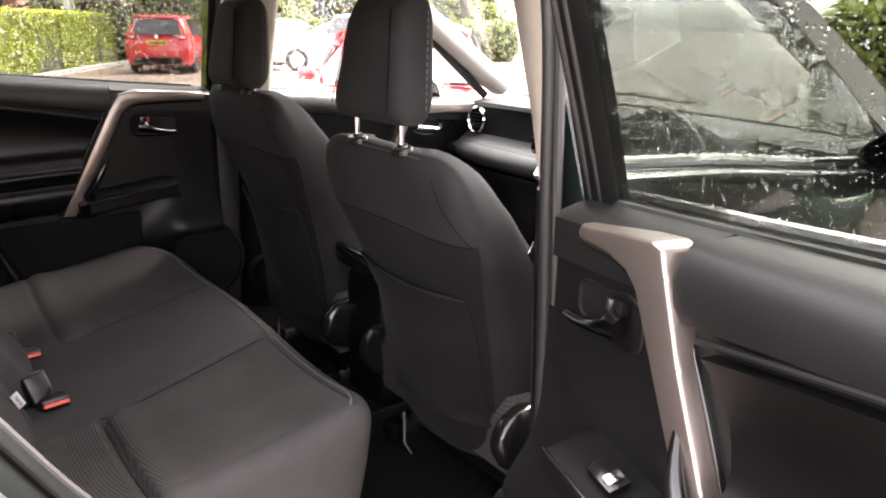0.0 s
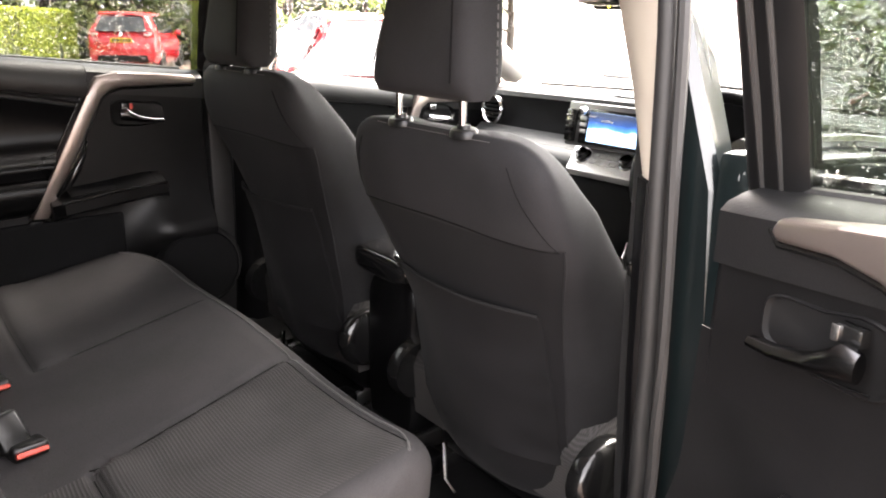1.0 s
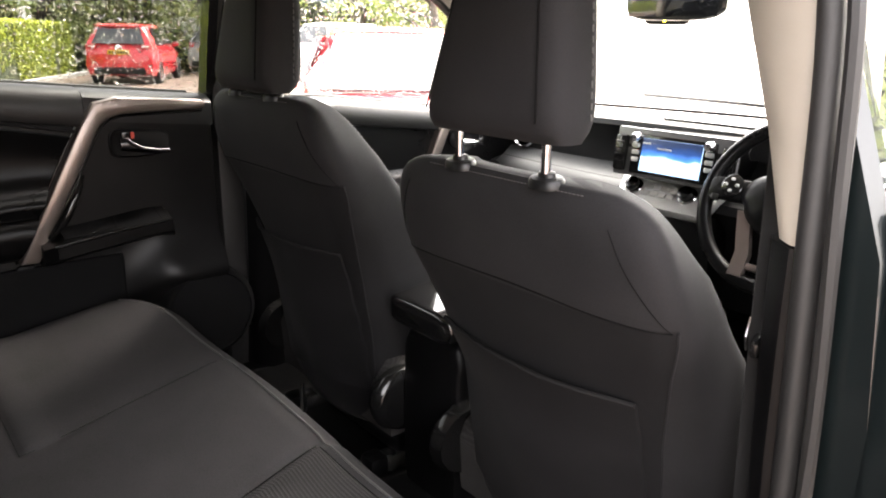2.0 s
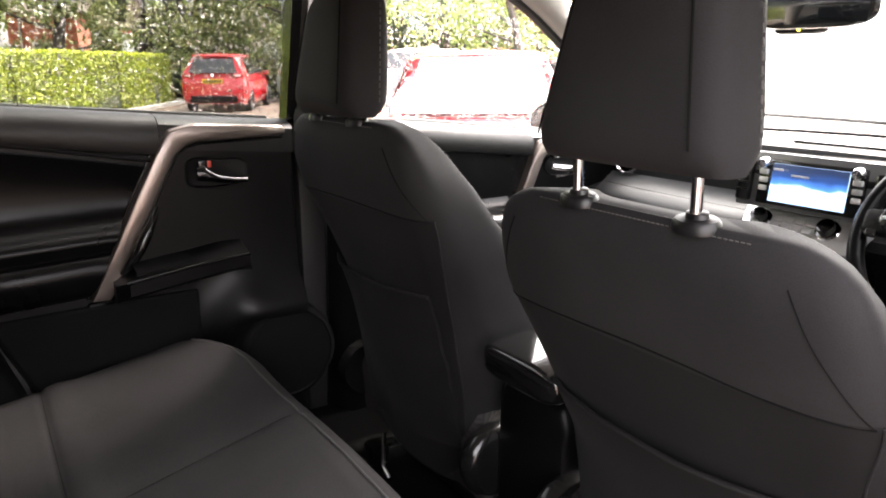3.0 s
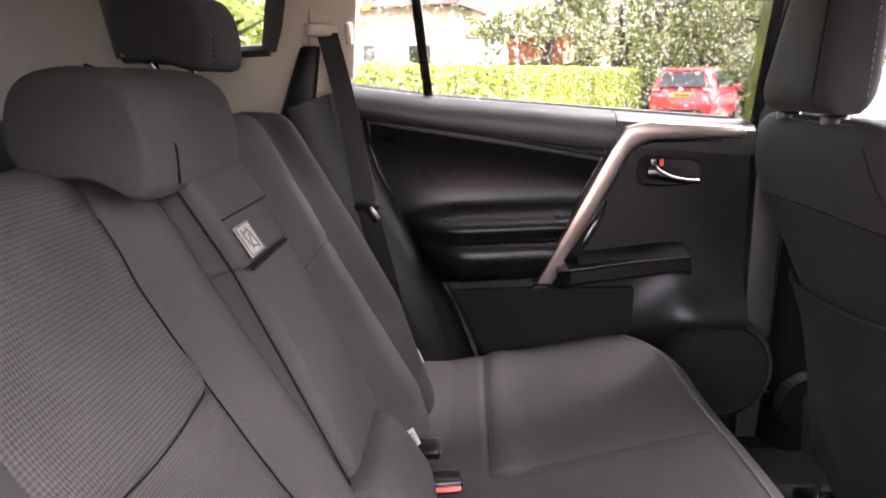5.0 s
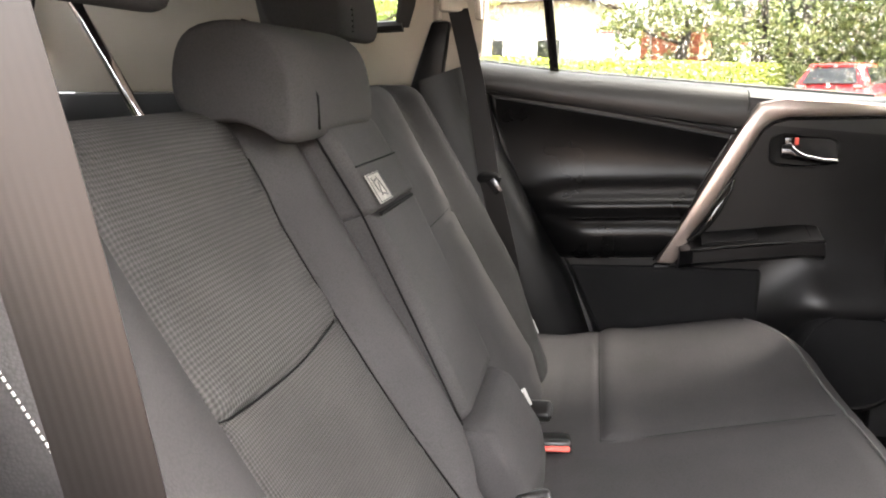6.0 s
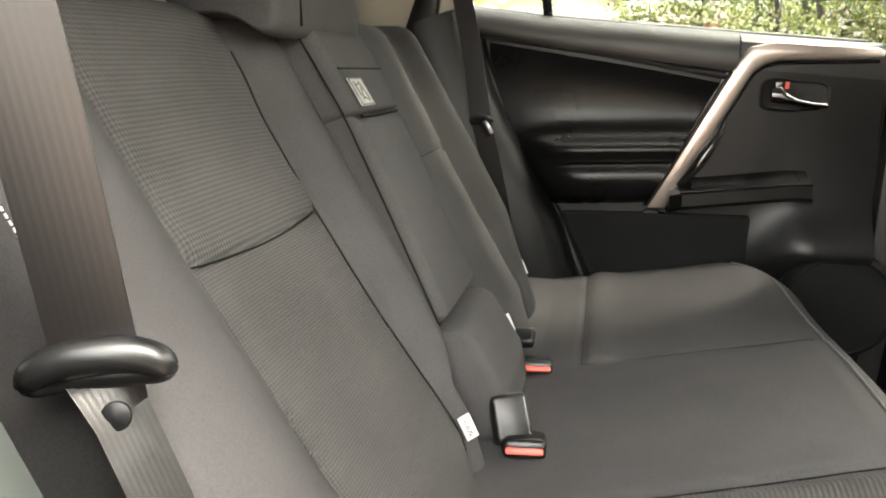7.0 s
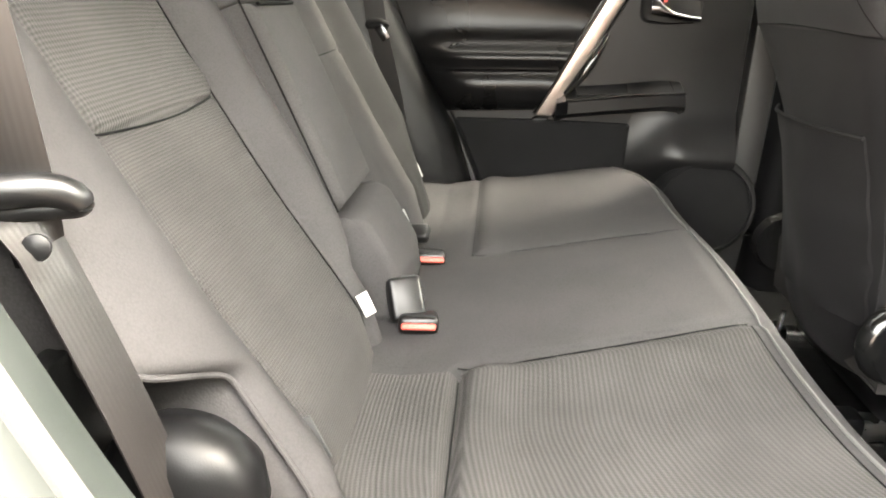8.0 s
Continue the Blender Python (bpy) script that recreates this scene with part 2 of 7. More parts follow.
WHITE_CAR = material("white_car_paint", (0.75, 0.75, 0.74), 0.3, 0.0, 0.05, 900, 0.0, coat=0.8)
GREEN_CAR = material("green_car_paint", (0.22, 0.34, 0.25), 0.3, 0.3, 0.05, 900, 0.0, coat=0.8)
DARK_GLASS = material("dark_car_glass", (0.012, 0.014, 0.016), 0.08, 0, 0.1, 300, 0.0, coat=0.5)
TYRE = material("tyre_rubber", (0.015, 0.015, 0.015), 0.8, 0, 0.2, 300, 0.5)
LAMP_RED = material("red_lamp_lens", (0.42, 0.01, 0.012), 0.15, 0, 0.1, 300, 0.0, coat=0.6)
LAMP_CLEAR = material("pale_lamp_lens", (0.6, 0.55, 0.55), 0.15, 0, 0.1, 300, 0.0, coat=0.6)
PLATE = material("yellow_number_plate", (0.72, 0.50, 0.02), 0.45, 0, 0.05, 500, 0.0)
RENDERING = material("cream_render_wall", (0.66, 0.58, 0.42), 0.85, 0, 0.08, 40, 0.4, 1, depth=0.003)
BRICK = material("orange_red_brick", (0.42, 0.13, 0.075), 0.85, 0, 0.2, 30, 0.5, 2, depth=0.004)
ROOF = material("brown_roof_tiles", (0.10, 0.065, 0.05), 0.8, 0, 0.25, 20, 0.6, 1, depth=0.01)
SIGN_WHITE = material("white_sign_panel", (0.78, 0.76, 0.76), 0.4, 0, 0.04, 200, 0.0)
SIGN_RED = material("red_sign_print", (0.55, 0.02, 0.03), 0.4, 0, 0.04, 200, 0.0)
POST_GREY = material("galvanised_post", (0.36, 0.36, 0.36), 0.5, 0.5, 0.1, 60, 0.1)
WOOD_LINE = material("brown_window_frame", (0.10, 0.06, 0.04), 0.6, 0, 0.2, 60, 0.2)


def screen_material(name):
    """A lit display: dark blue with a pale glow across its middle."""
    m = bpy.data.materials.new(name)
    m.use_nodes = True
    t = m.node_tree
    p = t.nodes["Principled BSDF"]
    p.inputs["Base Color"].default_value = (0.01, 0.01, 0.015, 1)
    p.inputs["Roughness"].default_value = 0.12
    uv = t.nodes.new("ShaderNodeUVMap")
    sep = t.nodes.new("ShaderNodeSeparateXYZ")
    t.links.new(uv.outputs[0], sep.inputs[0])
    nz = t.nodes.new("ShaderNodeTexNoise"); nz.inputs["Scale"].default_value = 3.0
    t.links.new(uv.outputs[0], nz.inputs["Vector"])
    ad = t.nodes.new("ShaderNodeMath"); ad.operation = "MULTIPLY_ADD"
    t.links.new(nz.outputs[0], ad.inputs[0]); ad.inputs[1].default_value = 0.25; t.links.new(sep.outputs[1], ad.inputs[2])
    ramp = t.nodes.new("ShaderNodeValToRGB")
    e = ramp.color_ramp.elements
    e[0].position, e[0].color = 0.12, (0.35, 0.55, 0.8, 1)
    e[1].position, e[1].color = 1.0, (0.01, 0.02, 0.05, 1)
    for pos, c in ((0.35, (0.22, 0.5, 0.9, 1)), (0.5, (0.55, 0.75, 0.95, 1)), (0.62, (0.04, 0.16, 0.5, 1)), (0.8, (0.012, 0.04, 0.14, 1))):
        k = e.new(pos); k.color = c
    t.links.new(ad.outputs[0], ramp.inputs[0])
    t.links.new(ramp.outputs[0], p.inputs["Emission Color"])
    p.inputs["Emission Strength"].default_value = 0.15
    return m


SCREEN = screen_material("lit_display")

# ---- mesh helpers ----
ORIGIN = {}


def thing(name, at, label="", category="", group="", kind=""):
    ob = new(name)
    ob.empty_display_size = 0.05
    ob.location = at
    ORIGIN[ob.name] = Vector(at)
    return tagged(ob, label, category, group, kind)


def to_object(name, bm, mats, angle=38.0):
    bmesh.ops.recalc_face_normals(bm, faces=bm.faces[:])
    me = bpy.data.meshes.new(name)
    bm.to_mesh(me)
    bm.free()
    for m in (mats if isinstance(mats, (list, tuple)) else [mats]):
        me.materials.append(m)
    me.shade_smooth()
    me.set_sharp_from_angle(angle=radians(angle))
    return new(name, me)


def part(name, bm, mats, parent, label="", angle=38.0):
    o = ORIGIN[parent.name]
    bmesh.ops.translate(bm, verts=bm.verts[:], vec=-o)
    ob = to_object(name, bm, mats, angle)
    ob.parent = parent
    ORIGIN[ob.name] = o
    return tagged(ob, label)


def solo(name, bm, mats, label, category, kind="", group="", angle=38.0):
    """A thing that is one mesh, with its origin at its base."""
    vs = [v.co.copy() for v in bm.verts]
    lo = Vector([min(v[i] for v in vs) for i in range(3)])
    hi = Vector([max(v[i] for v in vs) for i in range(3)])
    o = Vector(((lo.x + hi.x) / 2, (lo.y + hi.y) / 2, lo.z))
    bmesh.ops.translate(bm, verts=bm.verts[:], vec=-o)
    ob = to_object(name, bm, mats, angle)
    ob.location = o
    ORIGIN[ob.name] = o
    return tagged(ob, label, category, group, kind)


def merge(*many):
    out = bmesh.new()
    for b in many:
        me = bpy.data.meshes.new("scratch")
        b.to_mesh(me); b.free()
        out.from_mesh(me)
        bpy.data.meshes.remove(me)
    return out


def rbox(size, at=(0, 0, 0), bevel=0.004, rot=(0, 0, 0), seg=2):
    bm = bmesh.new()
    bmesh.ops.create_cube(bm, size=1)
    bmesh.ops.scale(bm, vec=size, verts=bm.verts[:])
    if bevel:
        bmesh.ops.bevel(bm, geom=bm.edges[:], offset=min(bevel, min(size) * 0.49), segments=seg, profile=0.5, affect="EDGES")
    bmesh.ops.transform(bm, matrix=pose(*at, *rot), verts=bm.verts[:])
    return bm


def prism(poly, lo, hi, axis="x", bevel=0.0, seg=2):
    """A polygon of (a, b) pulled from lo to hi along an axis; a, b are the other two axes in order."""
    bm = bmesh.new()
    def at(a, b, c):
        return {"x": (c, a, b), "y": (a, c, b), "z": (a, b, c)}[axis]
    bot = [bm.verts.new(at(a, b, lo)) for a, b in poly]
    top = [bm.verts.new(at(a, b, hi)) for a, b in poly]
    n = len(poly)
    bm.faces.new(bot[::-1]); bm.faces.new(top)
    for i in range(n):
        bm.faces.new((bot[i], bot[(i + 1) % n], top[(i + 1) % n], top[i]))
    bmesh.ops.recalc_face_normals(bm, faces=bm.faces[:])
    if bevel:
        bmesh.ops.bevel(bm, geom=bm.edges[:], offset=bevel, segments=seg, profile=0.5, affect="EDGES", clamp_overlap=True)
    return bm


def loft(rings, caps=True, closed=True):
    bm = bmesh.new()
    vs = [[bm.verts.new(p) for p in r] for r in rings]
    n = len(rings[0])
    for a, b in zip(vs, vs[1:]):
        for i in range(n if closed else n - 1):
            j = (i + 1) % n
            bm.faces.new((a[i], a[j], b[j], b[i]))
    if caps and closed:
        bm.faces.new(vs[0][::-1]); bm.faces.new(vs[-1])
    return bm


def tube(pts, r, n=8, flat=1.0, up=(0, 0, 1)):
    """A round bar along points; flat squeezes it along up."""
    pts = [Vector(p) for p in pts]
    rings = []
    for i, p in enumerate(pts):
        d = (pts[min(i + 1, len(pts) - 1)] - pts[max(i - 1, 0)]).normalized()
        a = d.cross(Vector(up))
        a = a.normalized() if a.length > 1e-4 else d.orthogonal().normalized()
        b = d.cross(a)
        rr = r[i] if isinstance(r, (list, tuple)) else r
        rings.append([p + a * math.cos(2 * math.pi * k / n) * rr + b * math.sin(2 * math.pi * k / n) * rr * flat for k in range(n)])
    return loft(rings)


def curve3(pts, n=24):
    """Points on a smooth line through the given ones."""
    pts = [Vector(p) for p in pts]
    ext = [2 * pts[0] - pts[1], *pts, 2 * pts[-1] - pts[-2]]
    out = []
    for i in range(n + 1):
        s = i / n * (len(pts) - 1)
        k = min(int(s), len(pts) - 2)
        u = s - k
        a, b, c, d = ext[k:k + 4]
        out.append(0.5 * ((2 * b) + (c - a) * u + (2 * a - 5 * b + 4 * c - d) * u * u + (3 * b - a - 3 * c + d) * u ** 3))
    return out


def lathe(profile, at, axis=(0, 0, 1), n=24):
    """Profile of (radius, height) turned round an axis."""
    turn = Vector((0, 0, 1)).rotation_difference(Vector(axis).normalized()).to_matrix()
    rings = [[Vector(at) + turn @ Vector((max(r, 1e-4) * math.cos(2 * math.pi * k / n), max(r, 1e-4) * math.sin(2 * math.pi * k / n), h)) for k in range(n)] for r, h in profile]
    return loft(rings)


def sheet(f, nu, nv, back):
    """A closed pad: front surface f(u, v), back surface back(u, v)."""
    bm = bmesh.new()
    F = [[bm.verts.new(f(i / nu, j / nv)) for j in range(nv + 1)] for i in range(nu + 1)]
    B = [[bm.verts.new(back(i / nu, j / nv)) for j in range(nv + 1)] for i in range(nu + 1)]
    for i in range(nu):
        for j in range(nv):
            bm.faces.new((F[i][j], F[i + 1][j], F[i + 1][j + 1], F[i][j + 1]))
            bm.faces.new((B[i][j], B[i][j + 1], B[i + 1][j + 1], B[i + 1][j]))
    edge = [(i, 0) for i in range(nu)] + [(nu, j) for j in range(nv)] + [(i, nv) for i in range(nu, 0, -1)] + [(0, j) for j in range(nv, 0, -1)]
    for (i, j), (k, l) in zip(edge, edge[1:] + edge[:1]):
        bm.faces.new((F[i][j], B[i][j], B[k][l], F[k][l]))
    return bm


def lerp(table, s):
    """Straight-line reading of a short table of (s, value)."""
    if s <= table[0][0]:
        return table[0][1]
    for (a, p), (b, q) in zip(table, table[1:]):
        if s <= b:
            return p + (q - p) * (s - a) / (b - a)
    return table[-1][1]


def groove(d, width, deep):
    return -deep * math.exp(-(d / width) ** 2)


def dashes(pts, step=0.008, r=0.0009):
    """Short stitches along a line."""
    pts = [Vector(p) for p in pts]
    bms = []
    for a, b in zip(pts, pts[1:]):
        L = (b - a).length
        n = max(1, int(L / step))
        for k in range(n):
            p, q = a.lerp(b, (k + 0.15) / n), a.lerp(b, (k + 0.75) / n)
            bms.append(tube([p, q], r, 5))
    return merge(*bms)


def ribbon(pts, width, side, thick=0.0014):
    """A flat strap along points; side(i) gives the direction across it. UV: across, along in metres."""
    pts = [Vector(p) for p in pts]
    bm = bmesh.new()
    uvl = bm.loops.layers.uv.new("UVMap")
    n = 10
    rows, run = [], 0.0
    for i, p in enumerate(pts):
        if i:
            run += (p - pts[i - 1]).length
        s = Vector(side(i / (len(pts) - 1))).normalized()
        d = (pts[min(i + 1, len(pts) - 1)] - pts[max(i - 1, 0)]).normalized()
        nrm = d.cross(s).normalized()
        rows.append(([bm.verts.new(p + s * width * (k / n - 0.5) + nrm * thick * 0.5) for k in range(n + 1)],
                     [bm.verts.new(p + s * width * (k / n - 0.5) - nrm * thick * 0.5) for k in range(n + 1)], run))
    def quad(vs, uvs):
        f = bm.faces.new(vs)
        for l, uv in zip(f.loops, uvs):
            l[uvl].uv = uv
    for (a, a2, r0), (b, b2, r1) in zip(rows, rows[1:]):
        for k in range(n):
            u0, u1 = k / n, (k + 1) / n
            quad((a[k], a[k + 1], b[k + 1], b[k]), ((u0, r0), (u1, r0), (u1, r1), (u0, r1)))
            quad((a2[k], b2[k], b2[k + 1], a2[k + 1]), ((u0, r0), (u0, r1), (u1, r1), (u1, r0)))
        quad((a[0], b[0], b2[0], a2[0]), ((0, r0), (0, r1), (0, r1), (0, r0)))
        quad((a[n], a2[n], b2[n], b[n]), ((1, r0), (1, r0), (1, r1), (1, r1)))
    return bm


def warp(bm, f):
    for v in bm.verts:
        v.co = Vector(f(v.co))
    return bm


def same(p):
    return p


def mirrored(p):
    return (-p[0], p[1], p[2])


DC, DS = math.cos(radians(15.2)), math.sin(radians(15.2))


def swung(p):
    """The right rear door is the left one mirrored and swung open about its front edge."""
    u, w = 0.12 - p[1], p[0] + 0.86
    return (0.8855 + u * DC - w * DS, 0.0723 - u * DS - w * DC, p[2] - 0.02)


def lean(z, x=-0.785):
    """The side glass leans inwards towards the roof."""
    return x + 0.30 * max(0.0, z - 1.15)


SILL_LINE = [(-1.2, 1.31), (-0.842, 1.252), (-0.644, 1.225), (-0.22, 1.186), (0.02, 1.166), (0.43, 1.14), (0.80, 1.10), (1.2, 1.07)]

# ---- ground and outdoors structure ----
bm = bmesh.new()
bmesh.ops.create_grid(bm, x_segments=2, y_segments=2, size=600)
solo("ground", bm, PAVING, "wet brown block paving of a car park", "ground", "structure")

# ---- car shell ----
# floor pan with tunnel and sills
tun = [(-0.80, 0.30), (0.80, 0.30), (0.80, 0.42), (0.70, 0.42), (0.68, 0.335), (0.14, 0.335), (0.10, 0.38), (-0.10, 0.38), (-0.14, 0.335), (-0.68, 0.335), (-0.70, 0.42), (-0.80, 0.42)]
solo("floor", prism(tun, -0.75, 1.45, "y", 0.008), CARPET, "black carpeted car floor with raised tunnel", "floor", "structure")
cargo = prism([(-0.72, 0.50), (0.72, 0.50), (0.72, 0.60), (-0.72, 0.60)], -2.05, -0.86, "y", 0.01)
solo("floor_2", cargo, CARPET, "black carpeted load floor behind the bench", "floor", "structure")

# headliner and outer roof skin
def head(u, v, up=0.0):
    x = -0.60 + 1.20 * u
    y = -2.05 + 2.85 * v
    return Vector((x, y, 1.50 + 0.055 * (1 - (x / 0.62) ** 2) - 0.05 * max(0, v - 0.75) ** 1.2 - 0.06 * max(0, 0.25 - v) + up))
solo("ceiling", sheet(lambda u, v: head(u, v), 14, 14, lambda u, v: head(u, v, 0.03)), HEADLINER, "pale grey felt headliner under the car roof", "ceiling", "structure")
solo("roof", sheet(lambda u, v: head(u, v, 0.05) + Vector(((u - 0.5) * 0.12, 0, 0)), 14, 14, lambda u, v: head(u, v, 0.036) + Vector(((u - 0.5) * 0.12, 0, 0))), PAINT, "dark teal painted steel car roof", "roof", "structure")


def side_trim(side, f):
    # roof rail, A pillar, B pillar, C pillar, rear side panel
    rail = prism([(-2.05, 1.49), (-0.80, 1.475), (0.45, 1.50), (0.60, 1.485), (0.80, 1.50), (0.60, 1.56), (-2.05, 1.55)], -0.69, -0.60, "x", 0.012)
    solo("trim_roof_rail_" + side, warp(rail, f), BEIGE, "pale grey-beige moulded roof rail trim", "trim", "structure")
    rings = []
    for y, z, w in ((0.55, 1.495, 0.05), (0.657, 1.463, 0.06), (0.759, 1.41, 0.07), (0.889, 1.332, 0.075), (1.05, 1.232, 0.075), (1.27, 1.10, 0.075)):
        x = lean(z, -0.79) + 0.055
        n = Vector((0, 0.50, 0.86))
        rings.append([Vector((x + dx, y, z)) + n * w * k for k, dx in ((0, -0.06), (0, 0.0), (0.25, 0.022), (0.75, 0.03), (1.0, 0.01), (1.0, -0.06))])
    solo("trim_a_pillar_" + side, warp(loft(rings), f), HEADLINER, "pale grey A-pillar trim beside the windscreen", "trim", "structure", angle=60)
    # lower B pillar trim, upper B pillar trim
    def bp(z, inx, out):
        return [(-out, 0.126, z), (-out + 0.012, 0.122, z), (-inx - 0.012, 0.142, z), (-inx, 0.165, z), (-inx, 0.215, z), (-inx - 0.02, 0.238, z), (-out, 0.245, z), (-out - 0.02, 0.235, z), (-out - 0.02, 0.14, z)]
    low = loft([bp(z, i, o) for z, i, o in ((0.40, 0.70, 0.775), (0.60, 0.69, 0.737), (0.85, 0.675, 0.725), (1.00, 0.667, 0.72), (1.098, 0.664, 0.718))])
    solo("trim_b_pillar_lower_" + side, warp(low, f), PLASTIC, "black grained plastic lower B-pillar trim", "trim", "structure", angle=50)
    upp = loft([bp(z, i, o) for z, i, o in ((1.101, 0.672, 0.7185), (1.22, 0.642, 0.712), (1.338, 0.604, 0.703), (1.52, 0.545, 0.66))])
    solo("trim_b_pillar_upper_" + side, warp(upp, f), BEIGE, "pale beige upper B-pillar trim", "trim", "structure", angle=50)
    # painted pillar behind the trim
    post = loft([[(-a, 0.135, z), (-a, 0.22, z), (-b + 0.02, 0.22, z), (-b, 0.15, z), (-b + 0.012, 0.135, z)] for z, a, b in ((0.36, 0.78, 0.855), (0.70, 0.755, 0.845), (1.10, 0.735, 0.806), (1.34, 0.690, 0.722), (1.54, 0.63, 0.66))])
    solo("b_pillar_" + side, warp(post, f), PAINT, "dark teal painted B pillar of the car", "pillar", "structure")
    # C pillar and load-space side trim with the rear quarter opening left free
    cp = prism([(-0.86, 1.195), (-0.80, 1.27), (-0.775, 1.50), (-0.945, 1.51), (-0.962, 1.35), (-0.990, 1.320), (-1.29, 1.305), (-1.31, 1.50), (-1.95, 1.50), (-1.95, 1.19), (-1.20, 1.19), (-0.95, 1.195)], -0.755, -0.715, "x", 0.008)
    warp(cp, lambda p: (p[0] + 0.13 * max(0, p[2] - 1.2), p[1], p[2]))
    solo("trim_c_pillar_" + side, warp(cp, f), BEIGE, "pale grey-beige C-pillar and load-space trim", "trim", "structure")
    cut = 0.10 if side == "right" else 0.0   # set back behind the bolster at the open doorway
    lowc = prism([(-0.80 - cut, 1.192), (-0.95, 1.192), (-1.20, 1.187), (-1.95, 1.187), (-1.95, 0.58), (-0.80, 0.58), (-0.72 - cut, 0.90)], -0.738, -0.700, "x", 0.008)
    solo("trim_load_space_" + side, warp(lowc, f), PLASTIC, "black plastic lower load-space trim", "trim", "structure")
    top = prism([(-1.03, 1.47), (-1.95, 1.46), (-1.95, 1.52), (-1.03, 1.52)], -0.66, -0.62, "x", 0.005)
    solo("trim_quarter_top_" + side, warp(top, f), BEIGE, "pale trim over the rear quarter window", "trim", "structure")
    # outer rear quarter panel
    qp = prism([(-0.94, 1.25), (-0.87, 1.20), (-0.79, 0.92), (-0.72, 0.80), (-0.67, 0.62), (-0.66, 0.36), (-2.10, 0.36), (-2.10, 1.31), (-1.06, 1.30)], -0.90, -0.80, "x", 0.012)
    solo("quarter_panel_" + side, warp(qp, f), PAINT, "dark teal painted rear quarter panel, wet", "car panel", "structure")
    dp = prism([(-1.92, 1.30), (-2.10, 1.30), (-1.95, 1.56), (-1.80, 1.56)], -0.76, -0.68, "x", 0.01)
    solo("d_pillar_" + side, warp(dp, f), PAINT, "dark teal painted D pillar", "pillar", "structure")
    # quarter glass with black border
    g = bmesh.new()
    pts = [(-0.985, 1.335), (-0.945, 1.47), (-1.28, 1.465), (-1.27, 1.325)]
    g.faces.new([g.verts.new((lean(z, -0.765), y, z)) for y, z in pts])
    r = bmesh.ops.extrude_face_region(g, geom=g.faces[:])
    bmesh.ops.translate(g, verts=[v for v in r["geom"] if isinstance(v, bmesh.types.BMVert)], vec=(-0.004, 0, 0))
    win = thing("window_quarter_" + side, f((-0.77, -1.12, 1.32)), "tinted rear quarter window with black border", "window", "", "structure")
    part("pane", warp(g, f), TINT, win)
    ring = [(-0.972, 1.328), (-0.935, 1.485), (-1.295, 1.48), (-1.285, 1.318)]
    bars = [tube([(lean(a[1], -0.757), a[0], a[1]), (lean(b[1], -0.757), b[0], b[1])], 0.022, 8, 0.6) for a, b in zip(ring, ring[1:] + ring[:1])]
    part("window_frame", warp(merge(*bars), f), RUBBER, win)


side_trim("left", same)
side_trim("right", mirrored)

# weather seals of the closed left doors
ls = thing("door_seal", (-0.77, -0.2, 0.40), "black rubber weather seal behind the closed doors", "door seal", "", "structure")
part("front_seal", rbox((0.055, 0.075, 1.16), (-0.785, 0.112, 0.97), 0.008), RUBBER, ls)
part("rear_seal", tube(curve3([(-0.775, -0.515, 0.40), (-0.775, -0.545, 0.62), (-0.775, -0.612, 0.79), (-0.775, -0.690, 0.915), (-0.772, -0.790, 1.13), (-0.765, -0.835, 1.25)], 30), 0.024, 8), RUBBER, ls)
part("front_seal", rbox((0.055, 0.045, 0.70), (-0.785, 0.262, 0.75), 0.008), RUBBER, ls)
part("front_seal", rbox((0.055, 0.045, 0.70), (0.785, 0.262, 0.75), 0.008), RUBBER, ls)

# rubber seals of the right rear door opening
def seal_path(x):
    return curve3([(x - 0.005, 0.122, 1.50), (x + 0.025, 0.118, 1.338), (x + 0.04, 0.116, 1.10), (x + 0.055, 0.118, 0.75), (x + 0.06, 0.10, 0.46), (x + 0.06, -0.02, 0.415), (x + 0.06, -0.45, 0.42), (x + 0.075, -0.565, 0.52), (x + 0.078, -0.635, 0.71), (x + 0.075, -0.722, 0.85), (x + 0.055, -0.845, 1.10), (x + 0.03, -0.865, 1.30), (x - 0.03, -0.80, 1.47)], 70)
opening = thing("door_opening", (0.74, -0.3, 0.40), "grey rubber weather seals round the open rear doorway", "door seal", "", "structure")
part("rubber_seal", tube(seal_path(0.690), 0.014, 10), RUBBER, opening)
part("rubber_seal", tube([p + Vector((0.026, -0.004, 0)) for p in seal_path(0.690)], 0.009, 8), RUBBER, opening)
# painted flange of the rear wheel arch, seen at the doorway's back edge
fl = curve3([(0.812, -0.545, 0.44), (0.812, -0.567, 0.60), (0.808, -0.618, 0.76), (0.798, -0.699, 0.89), (0.782, -0.810, 1.10), (0.76, -0.85, 1.28)], 30)
part("painted_flange", loft([[p + Vector(d) for d in ((-0.05, -0.01, 0), (-0.045, 0.012, 0.006), (-0.005, 0.016, 0.01), (0.025, 0.004, 0.004), (0.040, -0.022, -0.01), (0.048, -0.05, -0.02), (0.048, -0.10, -0.02), (-0.05, -0.10, 0))] for p in fl]), FLANGE, opening, "teal doorway flange with the sky's grey reflection in its colour", angle=60)
part("inner_seal", tube([p + Vector((0.041, -0.022, -0.010)) for p in fl], 0.010, 8), RUBBER, opening)
part("edge_bead", tube([p + Vector((-0.012, 0.015, 0.009)) for p in fl], 0.007, 8), RUBBER, opening)
part("edge_bead", tube([p + Vector((0.022, 0.010, 0.006)) for p in fl], 0.004, 8), PLASTIC, opening)
